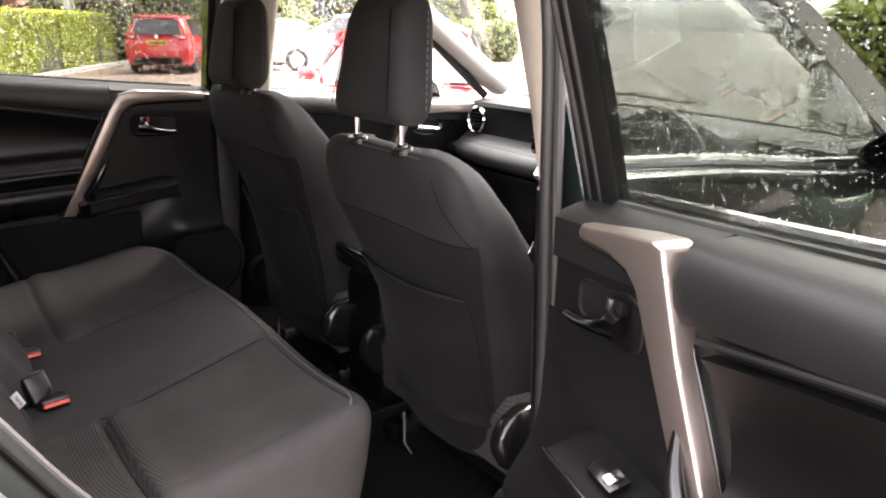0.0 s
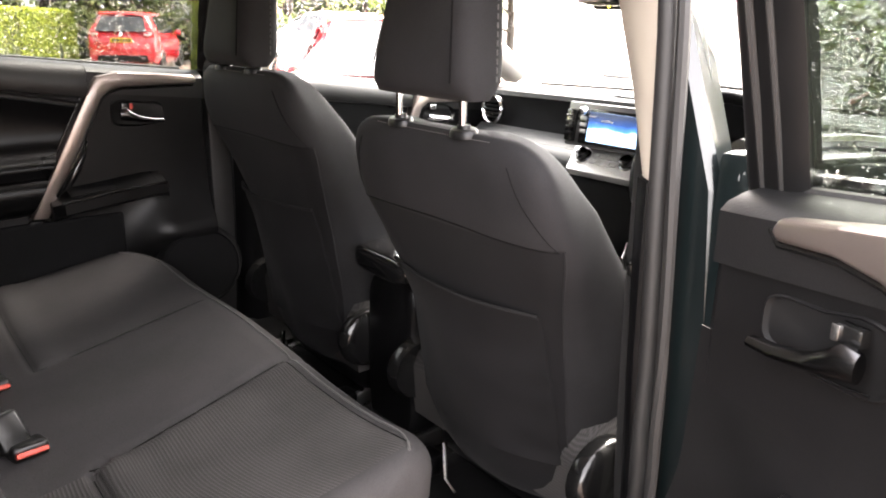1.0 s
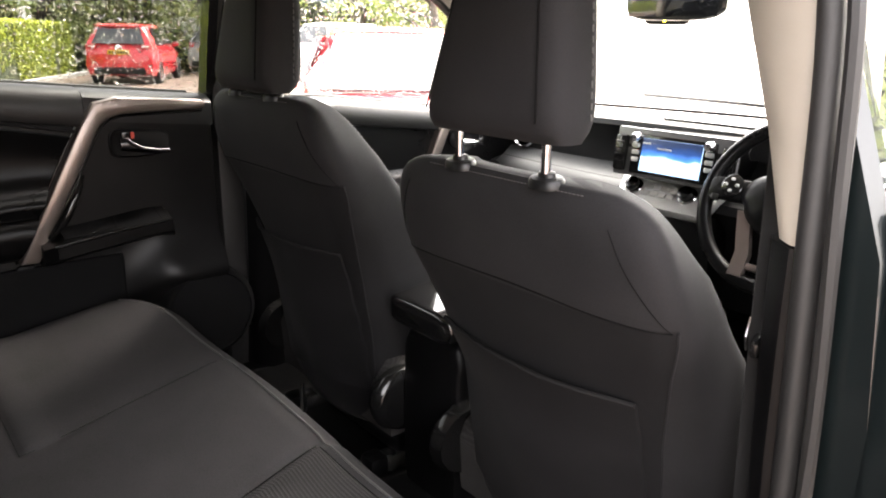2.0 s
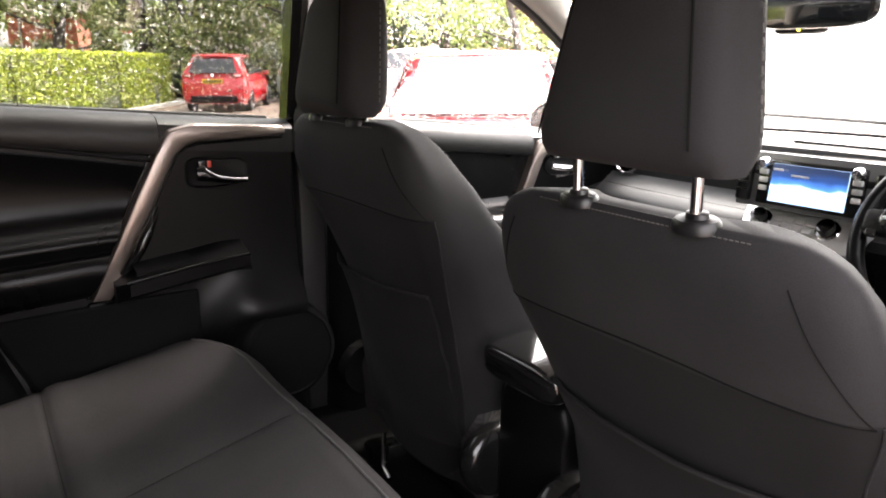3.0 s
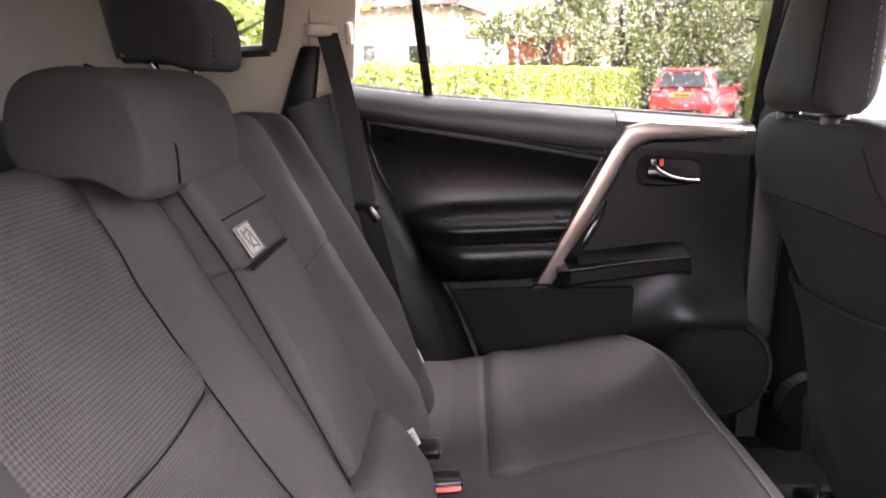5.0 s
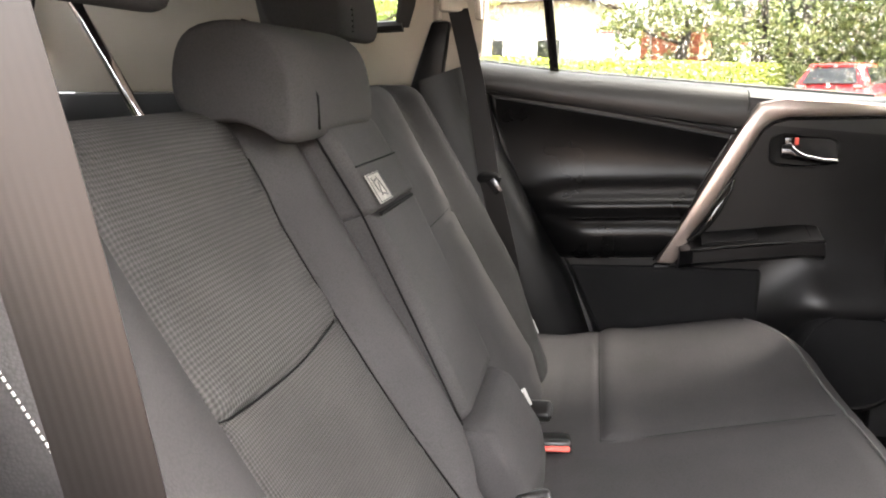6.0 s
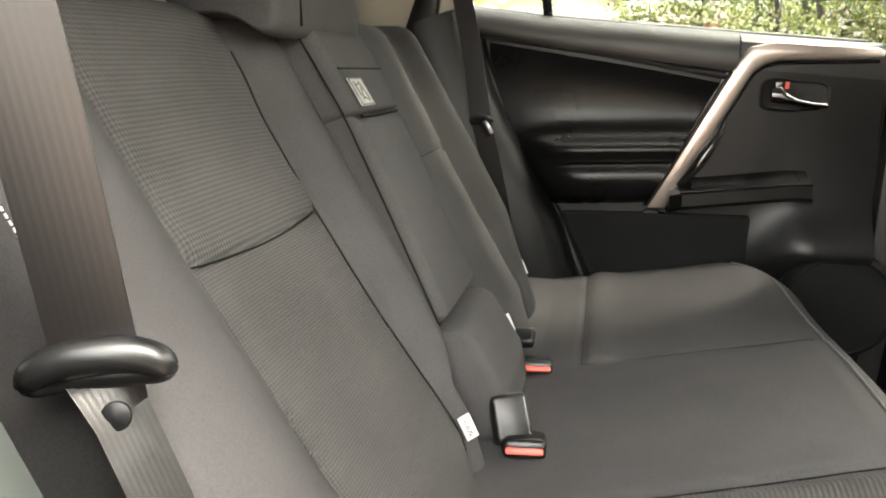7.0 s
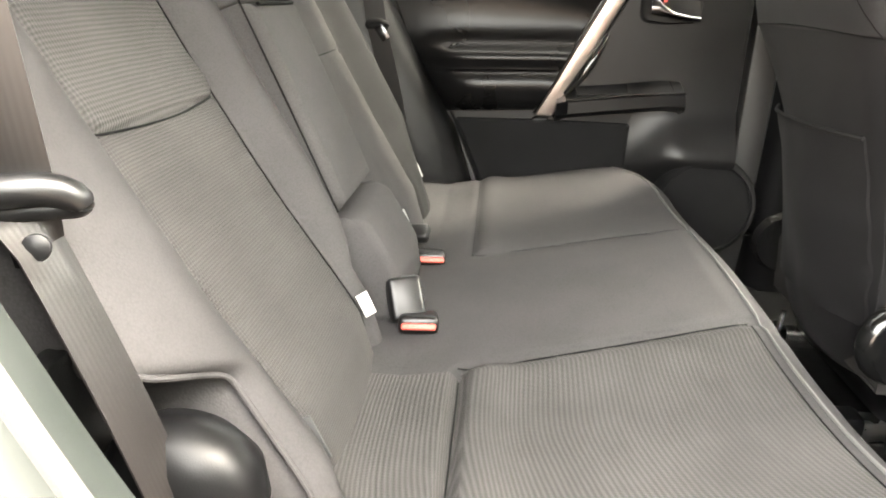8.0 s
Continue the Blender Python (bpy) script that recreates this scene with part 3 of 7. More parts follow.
# sill plate under the doorway
part("sill_plate", rbox((0.12, 0.62, 0.02), (0.76, -0.22, 0.418), 0.008), PLASTIC, opening, "black plastic sill plate")

# windscreen and its frame
def wsp(u, v):
    half = 0.56 + 0.13 * (1 - v)
    return Vector(((u - 0.5) * 2 * half, 1.58 - 0.80 * v - 0.16 * (2 * u - 1) ** 2 * (1 - 0.3 * v), 1.07 + 0.42 * v))
screen_win = thing("window_windscreen", (0, 1.5, 1.07), "clear wet windscreen", "window", "", "structure")
part("pane", sheet(wsp, 16, 8, lambda u, v: wsp(u, v) + Vector((0, 0.004, 0.006))), CLEAR, screen_win)
part("wiper", tube(curve3([(-0.45, 1.43, 1.14), (-0.2, 1.47, 1.135), (0.10, 1.47, 1.13)], 12), 0.006, 6), PLASTIC, screen_win, "black wiper arm")

# tailgate with its window
tg = thing("door_tailgate", (0, -2.05, 0.55), "closed tailgate with pale inner trim", "tailgate", "", "structure")
part("trim_panel", prism([(-0.66, 0.55), (0.66, 0.55), (0.66, 1.20), (-0.66, 1.20)], -2.08, -2.02, "y", 0.01), BEIGE, tg, "pale tailgate trim")
part("side_post", prism([(-0.66, 1.2), (-0.56, 1.2), (-0.50, 1.50), (-0.62, 1.50)], -2.06, -2.0, "y", 0.008), BEIGE, tg)
part("side_post", prism([(0.56, 1.2), (0.66, 1.2), (0.62, 1.50), (0.50, 1.50)], -2.06, -2.0, "y", 0.008), BEIGE, tg)
part("pane", prism([(-0.57, 1.2), (0.57, 1.2), (0.51, 1.5), (-0.51, 1.5)], -2.055, -2.05, "y"), DARK_TINT, tg)
part("outer_panel", prism([(-0.80, 0.50), (0.80, 0.50), (0.78, 1.20), (-0.78, 1.20)], -2.14, -2.085, "y", 0.015), PAINT, tg)
# bulkhead that closes the front of the cabin below the windscreen
solo("wall_bulkhead", prism([(-0.78, 0.36), (0.78, 0.36), (0.74, 1.07), (-0.74, 1.07)], 1.46, 1.56, "y", 0.01), PLASTIC, "black bulkhead behind the dashboard", "bulkhead", "structure")


def sill_pad(y0, y1, f, n=16):
    rings = []
    for i in range(n + 1):
        y = y0 + (y1 - y0) * i / n
        z = lerp(SILL_LINE, y)
        h = lerp([(-0.83, 0.058), (-0.24, 0.084), (0.3, 0.07), (1.2, 0.07)], y)
        e = 1.0 if 0 < i < n else 0.9
        rings.append([(-0.81, y, z - 0.004), (-0.80, y, z + 0.004), (-0.752, y, z + 0.002), (-0.734, y, z - 0.010 * e), (-0.724, y, z - 0.030), (-0.722, y, z - h * 0.75), (-0.727, y, z - h * 0.95), (-0.742, y, z - h), (-0.81, y, z - h)])
    return warp(loft(rings), f)


def slim_sill(y0, y1, f, n=8):
    rings = []
    for i in range(n + 1):
        y = y0 + (y1 - y0) * i / n
        z = lerp(SILL_LINE, y)
        rings.append([(-0.81, y, z - 0.004), (-0.80, y, z + 0.004), (-0.775, y, z + 0.001), (-0.752, y, z - 0.007), (-0.742, y, z - 0.016), (-0.742, y, z - 0.07), (-0.81, y, z - 0.07)])
    return warp(loft(rings), f)


def strip(poly, f, x0=-0.765, x1=-0.716, fade=None):
    b = prism(poly, x0, x1, "x", 0.007, 3)
    return warp(b, f if fade is None else lambda p: f(fade(p)))


def glass(poly, f, x=-0.815, t=0.004):
    g = bmesh.new()
    g.faces.new([g.verts.new((lean(z, x), y, z)) for y, z in poly])
    r = bmesh.ops.extrude_face_region(g, geom=g.faces[:])
    bmesh.ops.translate(g, verts=[v for v in r["geom"] if isinstance(v, bmesh.types.BMVert)], vec=(-t, 0, 0))
    return warp(g, f)


def drops(rng, count, inside, f, x, rmin, rmax):
    """Rain drops on the outside of a pane: small closed domes."""
    verts, faces = [], []
    k = 7
    for _ in range(count):
        y, z = inside(rng)
        r = rmin + (rmax - rmin) * rng.random() ** 2.5
        sx, sz = 0.8 + 0.5 * rng.random(), 0.8 + 0.6 * rng.random()
        b = len(verts)
        for rr, h in ((1.0, 0.0), (0.72, 0.42)):
            for i in range(k):
                a = 2 * math.pi * i / k
                zz = z + rr * r * sz * math.sin(a)
                verts.append(f((lean(zz, x) - 0.0045 - h * r, y + rr * r * sx * math.cos(a), zz)))
        verts.append(f((lean(z, x) - 0.0045 - 0.6 * r, y, z)))
        faces.append([b + i for i in range(k)])
        for i in range(k):
            j = (i + 1) % k
            faces.append([b + i, b + j, b + k + j, b + k + i])
            faces.append([b + k + i, b + k + j, b + 2 * k])
    bm = bmesh.new()
    vs = [bm.verts.new(v) for v in verts]
    for q in faces:
        bm.faces.new([vs[i] for i in q])
    return bm


def rear_door(f, name, label, switch, seed, count, rain):
    d = thing(name, f((-0.80, -0.3, 0.40)), label, "car door", "", "structure")
    cut = 0.0 if switch else 0.044   # the closed door reaches further under the pillar
    hy = 0.028 if switch else 0.0
    outline = [(0.085, 0.40), (0.085, 1.152), (-0.22, 1.178), (-0.842, 1.244), (-0.80, 1.17), (-0.70, 0.93), (-0.625, 0.81), (-0.555, 0.65), (-0.52, 0.40)]
    part("outer_skin", warp(prism(outline, -0.885, -0.80, "x", 0.012), f), PAINT, d, "dark teal painted door shell")
    inner = [(0.050 + 0.3 * cut, 0.42), (0.046 + 0.3 * cut, 1.122), (-0.22, 1.145), (-0.80, 1.21), (-0.785, 1.14), (-0.690, 0.92), (-0.612, 0.80), (-0.545, 0.65), (-0.51, 0.42)]
    part("door_panel", warp(prism(inner, -0.80, -0.745, "x", 0.010), f), PANEL, d, "black moulded door trim panel", angle=12)
    part("sill_pad", sill_pad(-0.825, -0.228 if switch else -0.243, f), SILL, d, "dark grey padded door top")
    # thin gap line and forward door top
    part("sill_front", slim_sill(-0.222 if switch else -0.238, 0.046 + 0.3 * cut, f), SILL, d)
    # slim crease below the padded top
    part("trim_line", warp(tube(curve3([(-0.735, -0.80, 1.186), (-0.731, -0.55, 1.150), (-0.731, -0.262, 1.098)], 12), 0.0045, 8), f), SILL, d)
    prof = [(-0.724, 1.14), (-0.732, 1.115), (-0.7385, 1.085), (-0.7420, 1.055), (-0.7430, 1.030), (-0.7408, 1.000), (-0.734, 0.979), (-0.722, 0.964), (-0.707, 0.954), (-0.695, 0.946), (-0.6885, 0.937), (-0.6900, 0.927), (-0.6965, 0.917), (-0.6970, 0.909), (-0.685, 0.901), (-0.6765, 0.890), (-0.6745, 0.872), (-0.680, 0.846), (-0.697, 0.824), (-0.725, 0.812), (-0.755, 0.808)]
    rings = []
    for i in range(13):
        s = i / 12
        ring = []
        for x, z in prof:
            zz = z + 0.012 * s if z < 1.0 else 1.0 + 0.012 * s + (z - 1.0) * (0.172 - 0.098 * s) / 0.14
            back = lerp([(0.80, -0.615), (0.92, -0.687), (1.02, -0.735), (1.11, -0.765), (1.15, -0.775)], zz)
            front = lerp([(0.80, -0.415), (1.12, -0.245), (1.15, -0.240)], zz) - 0.012
            ease = (0.12, 0.5, 0.78, 0.94)[i] if i < 4 else 1.0
            ring.append((-0.7436 + (x + 0.7436) * (ease if x > -0.7436 else 1.0), back + (front - back) * s, zz))
        rings.append(ring + [(-0.76, ring[-1][1], 0.808), (-0.76, ring[0][1], ring[0][2])])
    part("armrest", warp(loft(rings), f), SOFT, d, "padded black armrest with a stitched ledge", angle=50)
    if switch:   # the open door's strip sits a little higher and further forward
        strip_line = [(-0.026, 1.146), (-0.034, 1.160), (-0.10, 1.170), (-0.195, 1.183), (-0.212, 1.179), (-0.222, 1.150), (-0.256, 1.064), (-0.31, 0.955), (-0.385, 0.812), (-0.345, 0.812), (-0.274, 0.931), (-0.212, 1.046), (-0.172, 1.122), (-0.150, 1.136), (-0.10, 1.143), (-0.034, 1.138)]
    else:
        strip_line = [(0.040, 1.150), (0.030, 1.157), (-0.17, 1.171), (-0.222, 1.160), (-0.252, 1.112), (-0.410, 0.813), (-0.371, 0.812), (-0.213, 1.108), (-0.192, 1.125), (-0.165, 1.133), (0.030, 1.135), (0.040, 1.139)]
    part("accent_strip", strip(strip_line, f, fade=lambda p: (p[0] - 0.018 * max(0.0, min(1.0, (p[1] + 0.17) / 0.16)), p[1], p[2])), SILVER, d, "satin champagne-silver angled trim strip", angle=25)
    rim = [(-0.345, 0.812), (-0.274, 0.931), (-0.212, 1.046), (-0.172, 1.120), (-0.148, 1.133), (-0.10, 1.140), (-0.034, 1.136), (-0.022, 1.148)] if switch else [(-0.371, 0.812), (-0.213, 1.108), (-0.192, 1.123), (-0.165, 1.131), (0.030, 1.133)]
    part("strip_rim", warp(tube([(-0.731 - 0.014 * max(0.0, min(1.0, (y + 0.17) / 0.16)), y + 0.003, z - 0.003) for y, z in rim], 0.0038, 8), f), GLOSS, d)
    part("strip_gap", strip([(-0.244 + hy, 1.150), (-0.262 + hy, 1.112), (-0.418 + hy, 0.812), (-0.411 + hy, 0.812), (-0.252 + hy, 1.118), (-0.236 + hy, 1.150)], f, -0.76, -0.7375), GLOSS, d)
    part("strip_tail", strip([(-0.414, 0.806), (-0.374, 0.806), (-0.452, 0.66), (-0.486, 0.66)], f, -0.765, -0.738), PLASTIC, d)
    part("lower_panel", warp(prism([(-0.40, 0.80), (-0.185, 0.80), (-0.185, 0.62), (-0.185, 0.48), (-0.50, 0.48), (-0.53, 0.64), (-0.60, 0.795)], -0.755, -0.735, "x", 0.008), f), LINING, d, "matt black lower lining", angle=12)
    # inside handle: bowl, lever, lock slide
    def bowl_ring(k, x):
        return [(x, -0.118 + hy + (0.074 if c < 0 else 0.066) * k * math.copysign(abs(c) ** 0.45, c), 1.062 + (0.036 if c < 0 else 0.028) * k * math.copysign(abs(sn) ** 0.5, sn)) for c, sn in [(math.cos(2 * math.pi * q / 32), math.sin(2 * math.pi * q / 32)) for q in range(32)]]
    part("handle_bowl", warp(loft([bowl_ring(1.0, -0.748), bowl_ring(1.0, -0.7435), bowl_ring(0.96, -0.7415), bowl_ring(0.90, -0.7435), bowl_ring(0.88, -0.7442)]), f), RECESS, d, "black handle recess", angle=30)
    part("recess_lip", warp(tube([(-0.741, -0.172 + hy + 0.10 * q, 1.034 - 0.004 * math.sin(math.pi * q)) for q in [k / 10 for k in range(11)]], 0.0016, 6), f), GLOSS, d)
    lever = loft([[(-0.722 + 0.010 * math.cos(a) * w, y + hy, z + h * math.sin(a)) for a in [2 * math.pi * k / 10 for k in range(10)]] for y, z, h, w in ((-0.172, 1.062, 0.014, 0.8), (-0.155, 1.062, 0.017, 1.1), (-0.142, 1.056, 0.013, 1.2), (-0.125, 1.049, 0.009, 1.1), (-0.09, 1.043, 0.007, 1.0), (-0.062, 1.042, 0.006, 0.8))])
    part("door_lever", warp(lever, f), LEVER, d, "chrome inside door lever")
    part("lock_slide", warp(rbox((0.014, 0.026, 0.018), (-0.735, -0.152 + hy, 1.082), 0.003), f), GLOSS, d)
    part("lock_mark", warp(rbox((0.006, 0.008, 0.015), (-0.7285, -0.142 + hy, 1.082), 0.001), f), STEEL if switch else RED_BUTTON, d, "small lock indicator")
    # grab pull: shelf with rolled lip, upright at its back
    pod_rings = []
    for y, zt, w in ((-0.079, 0.900, 0.93), (-0.083, 0.905, 0.985), (-0.12, 0.906, 1.0), (-0.25, 0.890, 1.0), (-0.340, 0.878, 1.0), (-0.364, 0.868, 0.7)):
        pod_rings.append([(-0.755, y, zt), (-0.755 + 0.079 * w, y, zt - 0.022), (-0.755 + 0.083 * w, y, zt - 0.0225), (-0.755 + 0.087 * w, y, zt - 0.027), (-0.755 + 0.087 * w, y, zt - 0.052), (-0.755 + 0.076 * w, y, zt - 0.060), (-0.755, y, zt - 0.075)])
    pod = part("grab_pod", warp(loft(pod_rings), f), PLASTIC, d, "black grab-handle pod with window switch", angle=30)
    part("pod_lip", warp(tube([(-0.6705, -0.083, 0.8835), (-0.6705, -0.20, 0.8745), (-0.6705, -0.345, 0.8555)], 0.0030, 8), f), GLOSS, pod, "rolled lip")
    part("pod_tray", warp(prism([(-0.105, 0.9), (-0.32, 0.878), (-0.32, 0.874), (-0.105, 0.896)], -0.742, -0.690, "x", 0), lambda q: f((q[0], q[1], q[2] + 0.0022 - 0.28 * (q[0] + 0.742)))), LINING, pod)
    part("pull_bar", warp(tube(curve3([(-0.722, -0.262, 1.00), (-0.706, -0.285, 0.955), (-0.704, -0.315, 0.905), (-0.715, -0.345, 0.865)], 12), [0.006 + 0.006 * math.sin(math.pi * k / 12) for k in range(13)], 10), f), GLOSS, d, "slim upright of the grab handle")
    if switch:
        part("switch_frame", warp(rbox((0.030, 0.052, 0.004), (-0.706, -0.172, 0.8945), 0.001, (5, 15, 0)), f), GLOSS, pod)
        part("window_switch", warp(rbox((0.024, 0.014, 0.008), (-0.706, -0.184, 0.897), 0.002, (18, 15, 0)), f), CHROME, pod, "bright rocker window switch")
    # loudspeaker bulge and grille
    bulge = lathe([(0.124, 0.0), (0.122, 0.046), (0.114, 0.057), (0.108, 0.0585), (0.105, 0.055), (0.0, 0.060)], (-0.748, 0.004, 0.618), (1, 0, 0), 36)
    part("loudspeaker", warp(bulge, f), LINING, d, "round black loudspeaker grille", angle=50)
    def swell(u, v, out):
        y, z = -0.23 + 0.285 * u, 0.60 + 0.42 * v
        k = min(1.0, u / 0.62)
        k = k * k * (3 - 2 * k)
        e = min(1.0, 9 * v, 3 * (1 - v))
        e = e * e * (3 - 2 * e)
        bulge_z = 0.728 - 0.10 * max(0.0, 0.45 - u)
        over = math.exp(-((z - bulge_z) / (0.075 if z > bulge_z else 0.05)) ** 2)
        return Vector((-0.7475 + out * (0.0010 + e * k * (0.0035 + 0.056 * over)), y, z))
    part("shoulder", warp(sheet(lambda u, v: swell(u, v, 1.0), 24, 40, lambda u, v: swell(u, v, -0.5)), f), PANEL, d, angle=60)
    part("map_pocket", warp(rbox((0.03, 0.30, 0.012), (-0.725, -0.02, 0.555), 0.005), f), GLOSS, d)
    # window frame and glass
    if switch:
        front_post = loft([[(lean(z, -0.838), 0.072, z), (lean(z, -0.838), 0.0, z), (lean(z, -0.814), -0.006, z), (lean(z, -0.806), 0.012, z), (lean(z, -0.804), 0.060, z), (lean(z, -0.812), 0.072, z)] for z in (1.13, 1.30, 1.53)])
        for y, r in ((0.046, 0.0045), (0.022, 0.0035)):
            part("frame_seal", warp(tube([(lean(z, -0.803), y, z) for z in (1.15, 1.30, 1.52)], r, 8), f), RUBBER, d, "black seal on the window frame")
    else:
        front_post = loft([[(lean(z, -0.835), 0.098, z), (lean(z, -0.835), 0.060, z), (lean(z, -0.785), 0.060, z), (lean(z, -0.775), 0.079, z), (lean(z, -0.785), 0.098, z)] for z in (1.13, 1.30, 1.53)])
    part("frame_post", warp(front_post, f), GLOSS if not switch else SATIN, d, "black window-frame post")
    bars = [tube(curve3([(lean(1.51, -0.778), 0.06, 1.51), (lean(1.53, -0.778), -0.30, 1.53), (lean(1.50, -0.778), -0.70, 1.50), (lean(1.47, -0.778), -0.79, 1.47)], 14), 0.020, 8),
            tube(curve3([(lean(1.47, -0.800), -0.79, 1.47), (lean(1.35, -0.800), -0.835, 1.35), (lean(1.25, -0.800), -0.855, 1.24)], 8), 0.014, 8)]
    part("window_frame", warp(merge(*bars), f), RUBBER, d)
    part("divider_bar", warp(loft([[(lean(z, -0.825), y - 0.010, z), (lean(z, -0.800), y - 0.010, z), (lean(z, -0.796), y, z), (lean(z, -0.800), y + 0.010, z), (lean(z, -0.825), y + 0.010, z)] for y, z in ((-0.646, 1.215), (-0.658, 1.33), (-0.675, 1.51))]), f), GLOSS, d, "slim black quarter-light divider")
    part("waist_seal", warp(tube([(-0.806, y, lerp(SILL_LINE, y) + 0.004) for y in (-0.845, -0.644, -0.4, -0.22, 0.02)], 0.006, 8), f), RUBBER, d)
    part("waist_moulding", warp(tube([(-0.838, y, lerp(SILL_LINE, y) + (0.010 if switch else -0.02)) for y in (-0.845, -0.644, -0.4, -0.22, 0.05)], 0.009, 8), f), CHROME, d, "bright outer waist moulding")
    poly = [(0.05 + 0.5 * cut, 1.158), (0.05 + 0.5 * cut, 1.50), (-0.30, 1.52), (-0.69, 1.50), (-0.78, 1.46), (-0.85, 1.24), (-0.644, 1.215), (-0.22, 1.178)]
    pane = part("pane", glass(poly, f), DIM_TINT if switch else TINT, d, "dark tinted glass with rain drops")
    if rain:
        rng = random.Random(seed)
        def inside(g):
            y = -0.83 + (0.845 + cut) * g.random()
            lo = lerp(SILL_LINE, y) + 0.004
            return y, lo + (1.49 - lo) * g.random()
        w = part("rain_drops", drops(rng, count, inside, f, -0.815, *((0.0007, 0.0021) if switch else (0.0010, 0.0028))), WATER, pane)
        w.visible_shadow = False
        tagged(w, "fine rain drops on the glass", "", "", "stuff")
    return d


rear_door(same, "door_1", "closed rear car door with black trim and silver strip", False, 3, 4200, True)
rear_door(swung, "door_2", "open rear car door with black trim and silver strip", True, 5, 5000, True)


def front_door(f, name, label, seed, rain):
    d = thing(name, f((-0.80, 0.7, 0.40)), label, "car door", "", "structure")
    part("outer_skin", warp(prism([(0.135, 0.40), (0.135, 1.155), (0.43, 1.135), (0.80, 1.095), (1.30, 1.055), (1.34, 0.40)], -0.885, -0.80, "x", 0.012), f), PAINT, d, "dark teal painted door shell")
    part("door_panel", warp(prism([(0.27, 0.42), (0.27, 1.115), (0.80, 1.07), (1.28, 1.03), (1.30, 0.42)], -0.80, -0.745, "x", 0.010), f), SOFT, d, "black moulded door trim panel", angle=12)
    part("sill_pad", sill_pad(0.27, 0.775, f), SILL, d, "dark grey padded door top")
    part("sill_front", slim_sill(0.785, 1.24, f), SILL, d)
    part("accent_strip", strip([(1.20, 1.075), (0.86, 1.088), (0.80, 1.075), (0.775, 1.035), (0.70, 0.86), (0.735, 0.858), (0.812, 1.030), (0.84, 1.048), (1.20, 1.040)], f), SILVER, d, "satin champagne-silver angled trim strip", angle=25)
    prof = [(-0.747, 0.93), (-0.74, 0.905), (-0.70, 0.89), (-0.66, 0.885), (-0.65, 0.87), (-0.66, 0.80), (-0.74, 0.77)]
    part("armrest", warp(loft([[(x, y, z) for x, z in prof] for y in (0.36, 0.5, 0.62, 0.70)]), f), SOFT, d, "padded black armrest", angle=55)
    bowl = lathe([(0.0, -0.016), (0.86, -0.004), (1.0, 0.006), (1.04, -0.02)], (0, 0, 0), (1, 0, 0), 26)
    warp(bowl, lambda p: (-0.742 + p[0], 0.90 + p[1] * 0.072, 1.00 + p[2] * 0.038))
    part("handle_bowl", warp(bowl, f), GLOSS, d)
    part("door_lever", warp(tube(curve3([(-0.722, 0.845, 1.0), (-0.718, 0.87, 0.995), (-0.72, 0.95, 0.985)], 10), 0.009, 8), f), CHROME, d, "chrome inside door lever")
    part("lock_slide", warp(rbox((0.014, 0.026, 0.018), (-0.730, 0.865, 1.03), 0.003), f), CHROME, d)
    part("frame_post", warp(loft([[(lean(z, -0.775), y0, z), (lean(z, -0.775), y1, z), (lean(z, -0.735), y1, z), (lean(z, -0.735), y0, z)] for z, y0, y1 in ((1.14, 0.15, 0.19), (1.30, 0.15, 0.185), (1.53, 0.15, 0.18))]), f), GLOSS, d, "black window-frame post")
    bars = [tube(curve3([(lean(z, -0.785), y, z) for y, z in ((0.16, 1.52), (0.45, 1.515), (0.66, 1.463), (0.89, 1.332), (1.22, 1.10))], 20), 0.018, 8)]
    part("window_frame", warp(merge(*bars), f), RUBBER, d)
    part("waist_seal", warp(tube([(-0.806, y, lerp(SILL_LINE, y) + 0.004) for y in (0.20, 0.43, 0.80, 1.2)], 0.006, 8), f), RUBBER, d)
    part("waist_moulding", warp(tube([(-0.838, y, lerp(SILL_LINE, y) + (0.010 if f is mirrored else -0.02)) for y in (0.145, 0.43, 0.80, 1.2)], 0.010, 8), f), CHROME, d, "bright outer waist moulding")
    pane = part("pane", glass([(0.19, 1.15), (0.19, 1.50), (0.45, 1.50), (0.66, 1.45), (0.89, 1.32), (1.21, 1.09), (1.2, 1.065), (0.80, 1.09), (0.43, 1.13)], f), CLEAR, d, "clear glass with rain drops")
    if rain:
        rng = random.Random(seed)
        def inside(g):
            y = 0.22 + 0.85 * g.random()
            lo = lerp(SILL_LINE, y) + 0.006
            hi = lerp([(0.2, 1.49), (0.45, 1.49), (0.66, 1.44), (0.89, 1.31), (1.2, 1.10)], y)
            return y, lo + max(0.004, hi - lo) * g.random()
        w = part("rain_drops", drops(rng, 4500, inside, f, -0.815, 0.0010, 0.0031), WATER, pane)
        w.visible_shadow = False
        tagged(w, "fine rain drops on the glass", "", "", "stuff")
    # door mirror outside
    shell = loft([[(-0.93 - 0.10 * q - 0.115 * math.cos(a) * w, 1.02 + 0.08 * q, 1.10 + 0.075 * math.sin(a) * w) for a in [2 * math.pi * k / 20 for k in range(20)]] for q, w in ((0.0, 0.96), (0.15, 1.0), (0.6, 0.92), (1.0, 0.55))])
    part("door_mirror", warp(shell, f), PAINT, d, "dark teal door-mirror shell")
